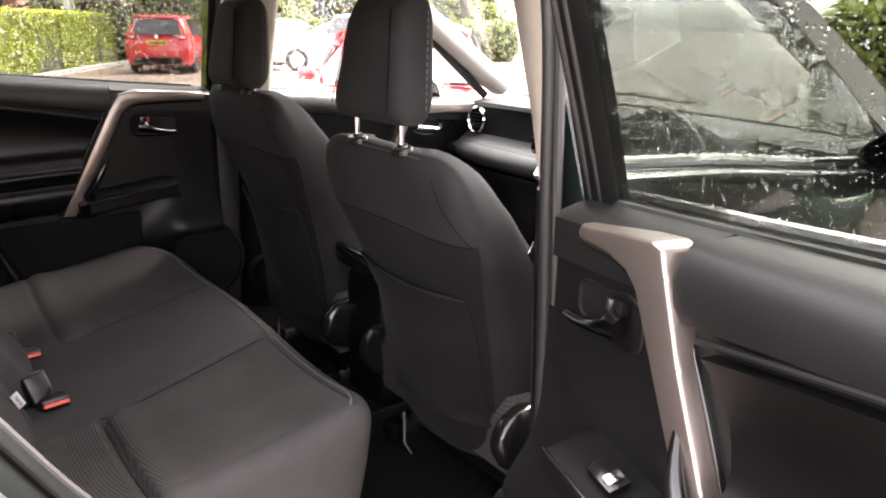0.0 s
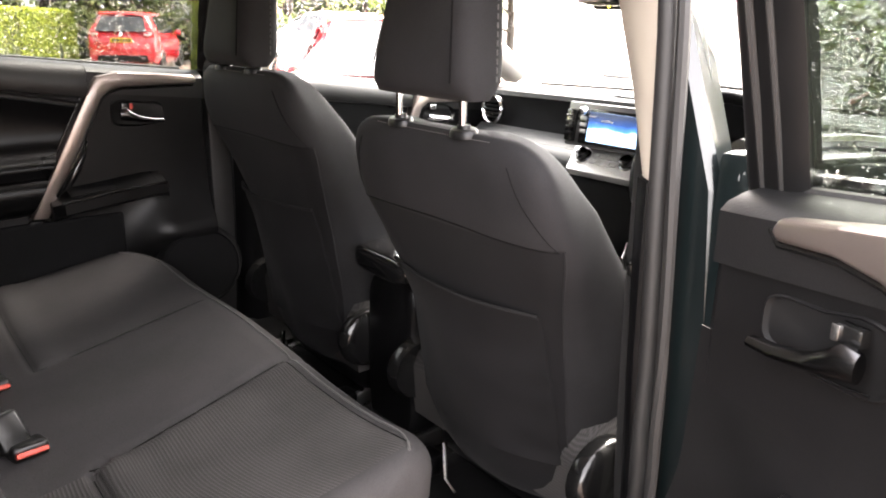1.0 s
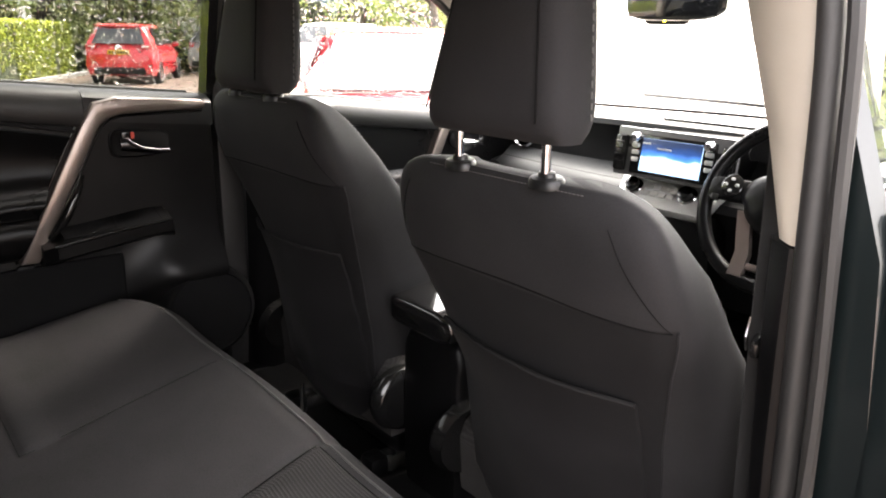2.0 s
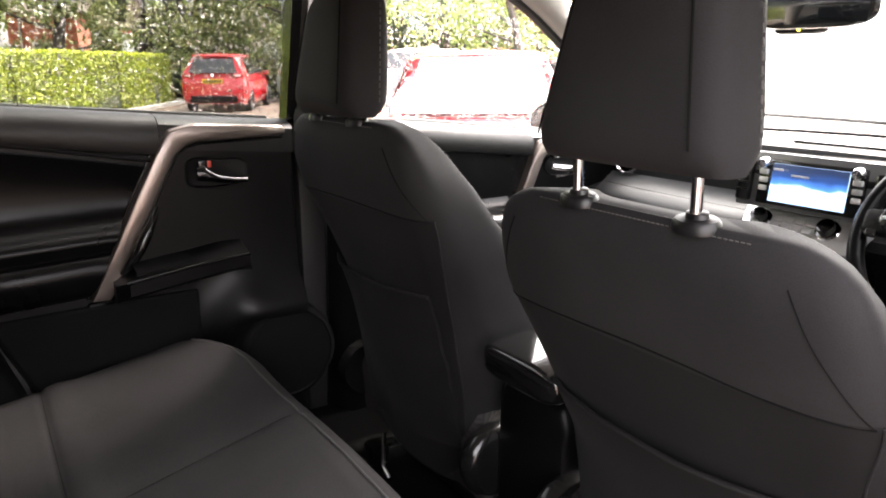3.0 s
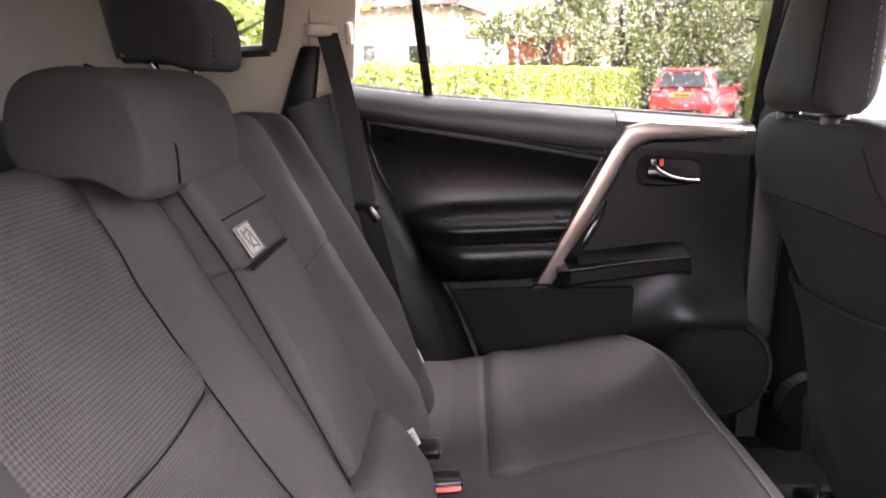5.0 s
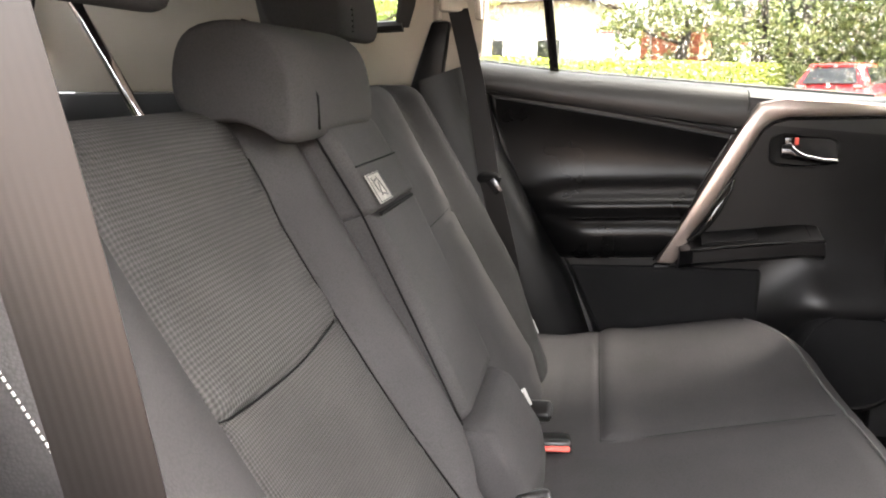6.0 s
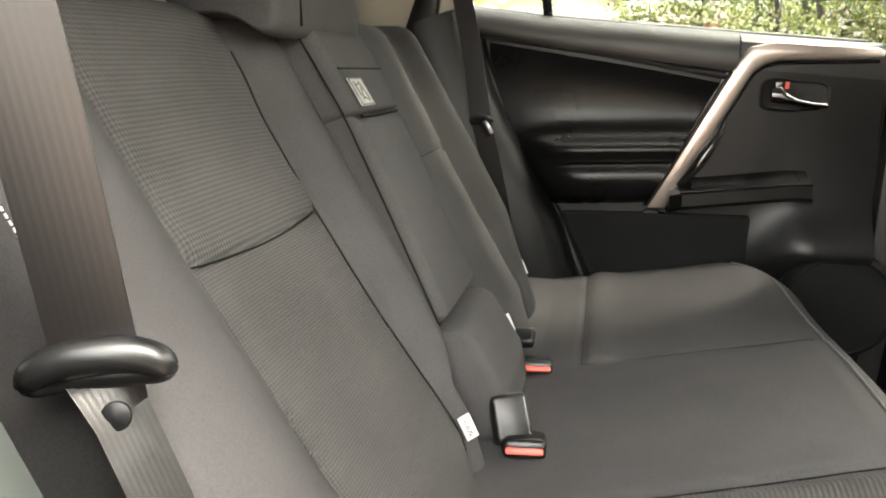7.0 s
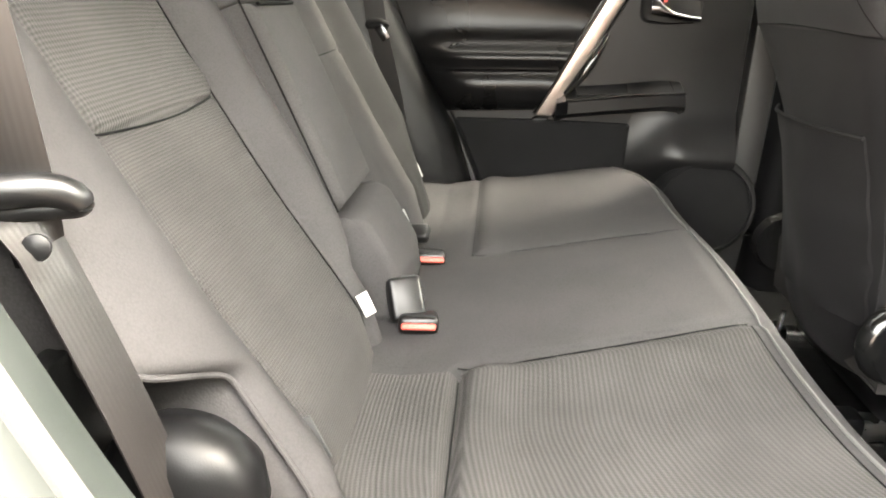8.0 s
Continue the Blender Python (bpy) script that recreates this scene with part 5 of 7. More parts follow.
# rolled hem where the outer bolster is cut out over the hinge cover
part("bolster_hem", tube([right_skin(0.992, 0.86 * (z - 0.585) / 0.57) + Vector((0, 0.010, 0.002)) for z in [0.846 - 0.004 * i for i in range(41)]], 0.0028, 8), FABRIC, right_back)
# pale stitching along the outer bolster's edge
part("stitching", dashes([Vector((0.6125, -0.837 - 0.579 * (z - 1.013), z)) for z in [0.875 + 0.245 * i / 20 for i in range(21)]], 0.0042, 0.0008), STITCH_PALE, right_back)

# centre column: lower pad, fold-down armrest, flap, middle headrest
MID = [(0.62, -0.622), (0.70, -0.640), (0.783, -0.690), (0.93, -0.757), (1.06, -0.818), (1.16, -0.878)]


def mid_pad(x0, x1, z0, z1, k0=0.0, bulge=0.010, depth=0.10):
    def f(u, v):
        s = z0 + (z1 - z0) * v
        shrink = 0.010 * (s - 0.8)
        x = (x0 + shrink) + (x1 - x0 - 2 * shrink) * u
        e = min(u, 1 - u) * (x1 - x0)
        h = min(v, 1 - v) * (z1 - z0)
        r = 0.013
        y = lerp(MID, s) + k0 + bulge * math.sin(math.pi * u) * math.sin(math.pi * v)
        for d in (e, h):
            y -= 0.0 if d > r else r - math.sqrt(max(0.0, r * r - (r - d) ** 2))
        return Vector((x, y, s))
    def g(u, v):
        p = f(u, v)
        return Vector((p.x, lerp(MID, p.z) - depth, p.z - 0.03))
    return sheet(f, 24, 24, g)


part("armrest_base", mid_pad(-0.134, 0.080, 0.635, 0.781, 0.016, 0.012), FABRIC, bench, "padded base below the folded armrest", angle=60)
arm = part("centre_armrest", mid_pad(-0.128, 0.080, 0.790, 1.058, 0.0, 0.006), FABRIC, bench, "folded-up centre armrest", angle=60)
flap = part("pull_flap", mid_pad(-0.124, 0.084, 1.054, 1.165, 0.006, 0.004), FABRIC, bench, "fabric pull flap with a woven patch", angle=60)
part("flap_hem", tube([(-0.095 + 0.160 * i / 10, lerp(MID, 1.056) + 0.004, 1.053) for i in range(11)], 0.0026, 8), SEAM, flap)
# dark cords drawn in for the shaded gaps along the column's edges
for xe in (-0.129, 0.083):
    part("edge_gap_shade", tube([(xe + 0.004 * (1 if xe > 0 else -1), lerp(MID, z) - 0.013, z) for z in [0.79 + 0.37 * i / 20 for i in range(21)]], 0.0014, 6), SEAM, arm)
part("top_seam", tube([(-0.112 + 0.19 * i / 10, lerp(MID, 1.162) - 0.004, 1.163) for i in range(11)], 0.0032, 6), SEAM, flap)
part("flap_seam", tube([(-0.105 + 0.18 * i / 10, lerp(MID, 1.112) + 0.0105, 1.112) for i in range(11)], 0.0012, 6), SEAM, flap)
patch = part("woven_patch", rbox((0.053, 0.002, 0.040), (0.040, lerp(MID, 1.083) + 0.011, 1.083), 0.0006, (31, 0, 0)), PATCH, flap, "pale woven patch with dark marks")
marks = []
for x0, z0, w, h, turn in ((0, 0.0185, 0.048, 0.0016, 0), (0, -0.0185, 0.048, 0.0016, 0), (-0.0245, 0, 0.0016, 0.036, 0), (0.0245, 0, 0.0016, 0.036, 0), (-0.010, 0.002, 0.0022, 0.026, 18), (0.002, -0.003, 0.0022, 0.020, -30), (0.012, 0.004, 0.0022, 0.022, 12), (0.004, 0.010, 0.020, 0.0022, 8), (-0.006, -0.011, 0.018, 0.0022, -14)):
    marks.append(rbox((w, 0.0014, h), (x0, 0.0011, z0), 0, (0, turn, 0)))
mk = merge(*marks)
bmesh.ops.transform(mk, matrix=pose(0.040, lerp(MID, 1.083) + 0.011, 1.083, 31, 0, 0), verts=mk.verts[:])
part("woven_marks", mk, INK, patch)


def rear_headrest(cx, cy, z0, w, hook, label):
    """Low headrest that hooks forward over the backrest's top."""
    sect = [(0.006, 0.0), (0.013, 0.016), (0.012, 0.055), (0.002, 0.096), (-0.022, 0.121), (-0.070, 0.131), (-0.112, 0.124), (-0.133, 0.100), (-0.140, 0.058), (-0.128, 0.030), (-0.100, hook), (-0.060, hook), (-0.030, hook - 0.010), (-0.008, -0.004)]
    loop = curve3([Vector((0, y, z)) for y, z in sect + sect[:1]], 44)[:-1]
    rings = []
    for i in range(41):
        s = -math.cos(math.pi * i / 40)
        e = (1 - abs(s) ** 12) ** 0.45 if abs(s) < 1 else 0.0
        cy0, cz0 = -0.06, 0.062
        rings.append([(cx + s * w * 1.02, cy + cy0 + (p.y - cy0) * (0.82 + 0.18 * e), z0 + cz0 + (p.z - cz0) * (0.82 + 0.18 * e)) for p in loop])
    h = part("headrest", loft(rings), FABRIC, bench, label, angle=60)
    part("seam", tube([(cx + 0.60 * w, cy + y + 0.0015, z0 + z + 0.0015) for y, z in ((0.013, 0.008), (0.0125, 0.045), (-0.009, 0.086), (-0.040, 0.1195), (-0.075, 0.1312))], 0.0016, 6), SEAM, h)
    if hook < 0.015:
        part("stitching", dashes([(cx + 0.63 * w, cy + y + 0.002, z0 + z + 0.002) for y, z in ((0.013, 0.008), (0.0125, 0.045), (-0.009, 0.086), (-0.040, 0.1195))], 0.008, 0.0011), STITCH, h)
    for sx in (-1, 1):
        part("headrest_post", tube([(cx + sx * 0.075, cy - 0.104, z0 + 0.05), (cx + sx * 0.075, cy - 0.003, z0 - 0.14)], 0.006, 10), CHROME, h, "chrome headrest post")
    return h


rear_headrest(0.030, -0.882, 1.150, 0.142, 0.018, "wide middle headrest hooked over the backrest")
rear_headrest(-0.400, -0.985, 1.285, 0.105, 0.010, "raised outer headrest on chrome posts")
rear_headrest(0.325, -0.985, 1.285, 0.105, 0.010, "raised outer headrest on chrome posts")


def isofix_tag(x, y, z, turn):
    t = part("label_tag", rbox((0.003, 0.016, 0.034), (x, y, z), 0.0006, (24, 0, turn)), LABEL, bench, "small white anchor label")
    cu = bpy.data.curves.new("tag_text", "FONT")
    cu.body, cu.size, cu.align_x, cu.align_y, cu.extrude = "ISOFIX", 0.0085, "CENTER", "CENTER", 0.0002
    tmp = bpy.data.objects.new("tag_text", cu)
    me = bpy.data.meshes.new_from_object(tmp)
    bpy.data.objects.remove(tmp)
    b = bmesh.new(); b.from_mesh(me); bpy.data.meshes.remove(me)
    m = pose(x, y, z, 24, 0, turn) @ pose(0.0021, 0, 0, 90, 0, 90) @ pose(0, 0, 0, 0, 0, 90)
    bmesh.ops.transform(b, matrix=m, verts=b.verts[:])
    part("label_text", b, INK, t)


isofix_tag(0.160, -0.655, 0.690, 30)
isofix_tag(-0.225, -0.655, 0.690, 30)
isofix_tag(-0.561, -0.668, 0.699, 30)
part("label_tag", rbox((0.003, 0.014, 0.05), (0.44, -0.655, 0.672), 0.0006, (24, 0, 10)), INK, bench)


def flat_buckle(at, turn):
    """A buckle lying in the gap with its red button up front."""
    b = thing("seat_belt_buckle", at, "black seat-belt buckle with red release button", "buckle", "rear seat-belt buckles")
    m = Matrix.Translation(at) @ pose(0, 0, 0, 0, 0, turn)
    def put(bm):
        bmesh.ops.transform(bm, matrix=m, verts=bm.verts[:])
        return bm
    part("housing", put(rbox((0.056, 0.050, 0.026), (0, -0.022, 0.004), 0.008, (12, 0, 0), 3)), SATIN, b)
    part("release_button", put(rbox((0.048, 0.014, 0.009), (0, 0.007, 0.010), 0.003, (30, 0, 0), 2)), RED_BUTTON, b, "red-orange release button")
    return b


flat_buckle((0.118, -0.590, 0.636), -84)
flat_buckle((-0.153, -0.600, 0.634), -84)
def tall_buckle(base, along, facing, size, label):
    """A black buckle housing standing in the gap, its long side along one direction."""
    b = thing("seat_belt_buckle", base, label, "buckle", "rear seat-belt buckles")
    L = Vector(along).normalized()
    N = (Vector(facing) - L * Vector(facing).dot(L)).normalized()
    m = Matrix((N.cross(L), N, L)).transposed().to_4x4()
    m.translation = Vector(base)
    w, t, h = size
    for nm, bm_, mat_, lab in (("housing", rbox((w, t, h), (0, 0, h / 2), 0.007, seg=3), SATIN, ""), ("stalk", rbox((w * 0.6, t * 0.6, 0.05), (0, -0.004, -0.015), 0.004), PLASTIC, ""), ("slot", rbox((w * 0.7, t * 0.3, 0.003), (0, 0, h), 0.0005), INK, "")):
        bmesh.ops.transform(bm_, matrix=m, verts=bm_.verts[:])
        part(nm, bm_, mat_, b, lab)
    return b


tall_buckle((0.092, -0.606, 0.640), (-0.45, -0.25, 0.86), (0.86, 0.45, 0.4), (0.050, 0.024, 0.062), "upright black seat-belt buckle beside the middle seat")
tall_buckle((-0.262, -0.668, 0.650), (0.15, 0.97, 0.12), (0.5, 0.1, 0.85), (0.036, 0.022, 0.058), "black seat-belt buckle on the wide side of the bench")

# ---- rear seat belts ----
def rear_belt(sx, a, t, low, across, label):
    a, t, low, across = Vector(a), Vector(t), Vector(low), Vector(across).normalized()
    b = thing("seat_belt", (sx * 0.68, -0.80, 0.64), label, "seat belt", "outer rear seat belts")
    part("webbing", ribbon([a.lerp(t, i / 10) + Vector((0, 0.006 * math.sin(math.pi * i / 10), 0)) for i in range(11)], 0.045, lambda s: across), BELT, b, "grey-brown ribbed belt webbing")
    part("lower_webbing", ribbon([t.lerp(low, i / 10) + Vector((0, 0.006 * math.sin(math.pi * i / 10), 0)) for i in range(11)], 0.045, lambda s: across.lerp(Vector((-1.0, 0.02, 0.02)) if sx > 0 else across, min(1.0, 12 * s))), BELT, b)
    # tongue: black moulded loop, its top bar thick and rounded, with moulded pips
    face = Vector((0, 0, 1)).cross(across).normalized()
    if face.y < 0:
        face = -face
    bar = [t + across * (0.0335 * math.copysign(abs(math.cos(q)) ** 0.7, math.cos(q))) + Vector((0, 0, 0.0070 * math.sin(q) - 0.002 * math.cos(2 * q))) + face * (0.004 + 0.003 * math.sin(q)) for q in [2 * math.pi * k / 36 for k in range(37)]]
    if sx < 0:
        bar = [t + (p - t) * 0.55 for p in bar]
    tg_ = part("tongue", tube(bar, [0.0088 + 0.0018 * math.sin(2 * math.pi * k / 36) for k in range(37)], 12), SATIN if sx > 0 else LINING, b, "black moulded belt tongue", angle=60)
    for k in range(4):
        c = t + across * (-0.021 + 0.014 * k) + face * 0.0135 + Vector((0, 0, 0.006))
        part("tongue_pip", rbox((0.004, 0.004, 0.003), c, 0.001), CHROME if sx > 0 else SATIN, tg_)
    part("tongue_blade", rbox((0.003, 0.020, 0.034), t - across * 0.004 - face * 0.012 - Vector((0, 0, 0.028)), 0.001, (10, 0, -20 * sx)) if sx > 0 else rbox((0.003, 0.020, 0.034), t + Vector((0.010, 0.014, -0.016)), 0.001, (35, 0, 0)), LEVER, tg_, "steel tongue blade")
    part("belt_stop", lathe([(0.0085, 0), (0.008, 0.003), (0.005, 0.0045), (0.0, 0.005)], t + (low - t).normalized() * 0.027 + face * 0.006, face + Vector((0, 0, 0.3)), 16), PLASTIC, tg_)
    # upper guide and its pale cover
    gd = part("belt_guide", rbox((0.024, 0.088, 0.026), (a.x + 0.004 * sx, a.y, a.z + 0.006), 0.008, (0, 0, -33 * sx)), BEIGE, b, "pale plastic belt guide")
    for e in (-1, 1):
        part("guide_ear", rbox((0.022, 0.016, 0.046), (a.x + 0.004 * sx, a.y + 0.045 * e, a.z - 0.002), 0.007), BEIGE, gd)
    part("guide_cover", rbox((0.030, 0.085, 0.055), (a.x + 0.016 * sx, a.y, a.z + 0.035), 0.014, (0, 12 * sx, -20 * sx)), BEIGE, gd)
    return b


rear_belt(-1, (-0.690, -0.850, 1.360), (-0.652, -0.776, 1.003), (-0.680, -0.71, 0.66), (0.1, 1.0, 0), "grey-brown rear seat belt hanging from the C pillar")
rear_belt(1, (0.682, -0.815, 1.360), (0.631, -0.781, 0.949), (0.648, -0.672, 0.680), (-0.45, 0.89, 0.03), "grey-brown rear seat belt beside the open doorway")


# black side bolsters and covers between bench and wheel arch
def wheel_cover(sx):
    f = same if sx < 0 else mirrored
    cv = thing("trim_wheel_arch", (sx * 0.68, -0.72, 0.60), "black plastic trim between bench and wheel arch", "trim", "", "structure")
    inn = 0.055 if sx > 0 else 0.0   # the doorway side is cut back for the belt
    back = 0.045 if sx > 0 else 0.0
    arch = loft([[(-0.785, y - 0.02, z - 0.02), (-0.765, y, z), (-0.735 - 0.3 * inn, y + 0.004, z + 0.012), (-0.70 - 0.8 * inn, y - 0.012, z + 0.016), (-0.670 - inn, y - 0.045, z + 0.004), (-0.665 - inn, y - 0.12, z - 0.02), (-0.785, y - 0.12, z - 0.02)] for y, z in [(yy - back, zz) for yy, zz in ((-0.535, 0.42), (-0.545, 0.60), (-0.60, 0.76), (-0.675, 0.885), (-0.765, 1.06), (-0.815, 1.23))]])
    part("cover", warp(arch, f), LINING if sx > 0 else PLASTIC, cv, angle=60)
    dome = lathe([(0.058, -0.03), (0.056, 0.0), (0.048, 0.016), (0.030, 0.026), (0.0, 0.030)], (0, 0, 0), (0, 0, 1), 28)
    warp(dome, lambda p: (-0.603 + p[0] * 0.74, -0.705 + p[1] * 1.05 + 0.3 * p[2], 0.745 + p[2] * 1.5 - 0.25 * p[1]))
    if sx > 0:
        part("hinge_dome", warp(dome, f), PLASTIC, cv, "glossy black domed hinge cover", angle=60)
        # dark sheet added to stand for shade in the hollow behind the dome
        part("recess_shade_sheet", rbox((0.20, 0.02, 0.34), (0.625, -0.775, 0.68), 0.005), RECESS, cv)
    # black upright panel behind the belt
    part("belt_panel", warp(prism([(-0.965, 1.17), (-0.89, 1.17), (-0.865, 1.335), (-0.905, 1.335)], -0.705, -0.672, "x", 0.008), f), PLASTIC, cv)


wheel_cover(-1)
wheel_cover(1)

# ---- dashboard ----
dash = thing("dashboard", (0, 1.2, 0.5), "dark grey dashboard with padded shelf and centre stack", "dashboard")
prof = [(1.46, 0.60), (1.10, 0.60), (1.02, 0.66), (1.00, 0.86), (0.955, 0.90), (0.945, 0.915), (0.955, 0.935), (1.06, 0.955), (1.075, 0.97), (1.085, 1.06), (1.07, 1.08), (1.075, 1.095), (1.12, 1.105), (1.35, 1.10), (1.47, 1.085)]
def dash_ring(x):
    k = 1 - 0.10 * (abs(x) / 0.74) ** 2
    return [(x, 1.0 + (y - 1.0) * 1.0 + 0.05 * (abs(x) / 0.74) ** 3, z - 0.012 * (abs(x) / 0.74) ** 2) for y, z in prof]
body = loft([dash_ring(-0.735 + 1.47 * i / 20) for i in range(21)])
for fc in body.faces:
    c = fc.calc_center_median()
    if c.z < 1.075 and abs(fc.normal.z) < 0.75:
        fc.material_index = 1
part("dash_body", body, [DASH, LINING], dash, "dark grey grained dash moulding", angle=45)
# padded shelf with a stitched edge on the passenger's side
shelf = loft([[(x, 0.945 + 0.06 * s, 0.880), (x, 0.925 + 0.06 * s, 0.900), (x, 0.928 + 0.06 * s, 0.925), (x, 0.96 + 0.06 * s, 0.945), (x, 1.07, 0.972), (x, 1.07, 0.88)] for x, s in ((-0.70, 1.2), (-0.60, 0.6), (-0.45, 0.2), (-0.25, 0.0), (-0.15, 0.0))])
pad = part("padded_shelf", shelf, SHELF, dash, "leather-look padded shelf", angle=60)
part("stitching", dashes([(-0.66, 0.998, 0.951), (-0.5, 0.975, 0.952), (-0.3, 0.966, 0.951), (-0.16, 0.966, 0.950)], 0.010, 0.0008), SEAM, pad)
part("defroster_slot", rbox((0.30, 0.035, 0.004), (0.0, 1.13, 1.107), 0.001), GLOSS, dash)
part("top_line", tube(curve3([(-0.70, 1.37, 1.098), (0, 1.40, 1.106), (0.70, 1.37, 1.098)], 16), 0.005, 6), PLASTIC, dash)
# centre stack: surround, display, vents, buttons
cs = part("stack_surround", warp(prism([(-0.150, 1.085), (-0.135, 0.985), (0.145, 0.985), (0.172, 1.090)], 0.905, 1.09, "y", 0.008), lambda p: (p[0], p[1], p[2] - (0.12 * (1.09 - p[1]) if p[2] > 1.04 else 0))), PLASTIC, dash, "black centre-stack surround")
part("stack_frame", rbox((0.345, 0.010, 0.124), (0.030, 0.9085, 1.039), 0.005, (-8, 0, 0)), STACK, cs, "satin grey stack frame")
part("display_bezel", rbox((0.235, 0.012, 0.100), (0.030, 0.902, 1.037), 0.004, (-8, 0, 0)), GLOSS, cs, "gloss black display bezel")
scr = bmesh.new()
uvl = scr.loops.layers.uv.new("UVMap")
m = pose(0.030, 0.8935, 1.038, -8, 0, 0)
fvs = [scr.verts.new(m @ Vector(p)) for p in ((-0.085, 0, -0.041), (0.085, 0, -0.041), (0.085, 0, 0.041), (-0.085, 0, 0.041))]
bvs = [scr.verts.new(v.co + Vector((0, 0.003, 0))) for v in fvs]
ff = scr.faces.new(fvs)
for l, uv in zip(ff.loops, ((0, 0), (1, 0), (1, 1), (0, 1))):
    l[uvl].uv = uv
scr.faces.new(bvs[::-1])
for i in range(4):
    scr.faces.new((fvs[i], bvs[i], bvs[(i + 1) % 4], fvs[(i + 1) % 4]))
part("display", scr, SCREEN, cs, "lit blue touch display")
for i, (w, x, z) in enumerate(((0.022, -0.035, 1.068), (0.040, 0.015, 1.058))):
    part("display_bar", rbox((w, 0.0015, 0.004), (x, 0.8915 + (z - 1.038) * -0.14, z), 0), LABEL, cs)
for sx in (-1, 1):
    for k in range(4):
        part("stack_button", rbox((0.020, 0.008, 0.011), (0.030 + sx * 0.104, 0.896, 1.005 + 0.018 * k), 0.002, (-8, 0, 0)), CLIMATE, cs)
    part("stack_knob", lathe([(0.012, 0), (0.012, 0.012), (0.010, 0.015), (0, 0.016)], (0.030 + sx * 0.104, 0.899, 1.079), (0, -1, -0.1), 18), CHROME, cs)
vent = part("centre_vent", rbox((0.034, 0.02, 0.092), (-0.120, 0.90, 1.035), 0.006, (-8, 0, 0)), GLOSS, cs, "tall centre air vent")
for k in range(5):
    part("vent_slat", rbox((0.026, 0.006, 0.003), (-0.120, 0.889, 1.000 + 0.016 * k), 0.001), PLASTIC, vent)
part("centre_vent", rbox((0.034, 0.02, 0.092), (0.182, 0.90, 1.035), 0.006, (-8, 0, 0)), GLOSS, cs, "tall centre air vent")
# climate panel
CM = pose(0, 0.925, 0.940, -48, 0, 0)   # tilted back: its own z runs up the panel, -y faces the cabin
def cput(bm):
    bmesh.ops.transform(bm, matrix=CM, verts=bm.verts[:])
    return bm
cp_ = part("climate_panel", cput(prism([(-0.150, 0.048), (-0.128, -0.046), (0.128, -0.046), (0.150, 0.048)], 0.0, 0.03, "y", 0.006)), CLIMATE, dash, "satin grey climate panel")
for sx in (-0.093, 0.067):
    kb = part("climate_knob", cput(lathe([(0.024, 0), (0.024, 0.006), (0.020, 0.008), (0.018, 0.022), (0.015, 0.024), (0, 0.024)], (sx, 0.0, 0.006), (0, -1, 0), 24)), LEVER, cp_, "dark chrome rotary climate knob")
    part("knob_ring", cput(lathe([(0.025, 0), (0.027, 0.003), (0.025, 0.006)], (sx, 0.0, 0.006), (0, -1, 0), 24)), CHROME, kb)
for r in range(2):
    for k in range(4):
        part("climate_button", cput(rbox((0.022, 0.006, 0.015), (-0.050 + 0.025 * k, -0.001, 0.016 - 0.022 * r), 0.002)), LABEL, cp_)
# round side vent
def round_vent(x):
    v = part("round_vent", lathe([(0.050, 0.0), (0.052, 0.016), (0.047, 0.022), (0.042, 0.016), (0.040, 0.0)], (x, 1.075, 1.022), (0, -1, 0.05), 32), CHROME, dash, "round air vent with bright rim")
    part("vent_core", lathe([(0.041, 0.0), (0.041, 0.004), (0.0, 0.004)], (x, 1.073, 1.022), (0, -1, 0.05), 24), GLOSS, v)
    for k in range(5):
        h = -0.026 + 0.013 * k
        part("vent_slat", rbox((2 * math.sqrt(0.038 ** 2 - h * h), 0.010, 0.003), (x, 1.062, 1.022 + h), 0.001, (20, 0, 0)), PLASTIC, v)
round_vent(-0.635)
round_vent(0.635)
part("glovebox", prism([(-0.62, 0.64), (-0.20, 0.64), (-0.20, 0.86), (-0.62, 0.86)], 0.985, 1.03, "y", 0.012), PLASTIC, dash, "black glovebox lid")
part("lower_facia", prism([(-0.15, 0.50), (0.15, 0.50), (0.14, 0.90), (-0.14, 0.90)], 0.93, 1.06, "y", 0.012), PLASTIC, dash)
part("instrument_hood", loft([[(0.375 + 0.17 * math.cos(a) * w, y, 1.07 + 0.075 * max(-0.2, math.sin(a)) * w) for a in [2 * math.pi * k / 24 for k in range(24)]] for y, w in ((0.93, 0.96), (0.94, 1.0), (1.05, 1.0), (1.2, 0.7))]), PLASTIC, dash, "black instrument hood", angle=50)

# ---- steering wheel ----
wheel = thing("steering_wheel", (0.375, 0.80, 0.82), "black leather steering wheel with silver lower spoke", "steering wheel")
WM = pose(0.375, 0.800, 0.995, -24, 0, 0)   # its own x across, z up the rim, y forward
def wput(bm):
    bmesh.ops.transform(bm, matrix=WM, verts=bm.verts[:])
    return bm
def torus(R, r, n=56, m=14, flat=1.0):
    bm = bmesh.new()
    vs = [[bm.verts.new(((R + r * math.cos(b)) * math.cos(a), flat * r * math.sin(b), (R + r * math.cos(b)) * math.sin(a))) for b in [2 * math.pi * j / m for j in range(m)]] for a in [2 * math.pi * i / n for i in range(n)]]
    for i in range(n):
        for j in range(m):
            bm.faces.new((vs[i][j], vs[(i + 1) % n][j], vs[(i + 1) % n][(j + 1) % m], vs[i][(j + 1) % m]))
    return bm
part("rim", wput(torus(0.176, 0.0155)), SOFT, wheel, "black leather rim")
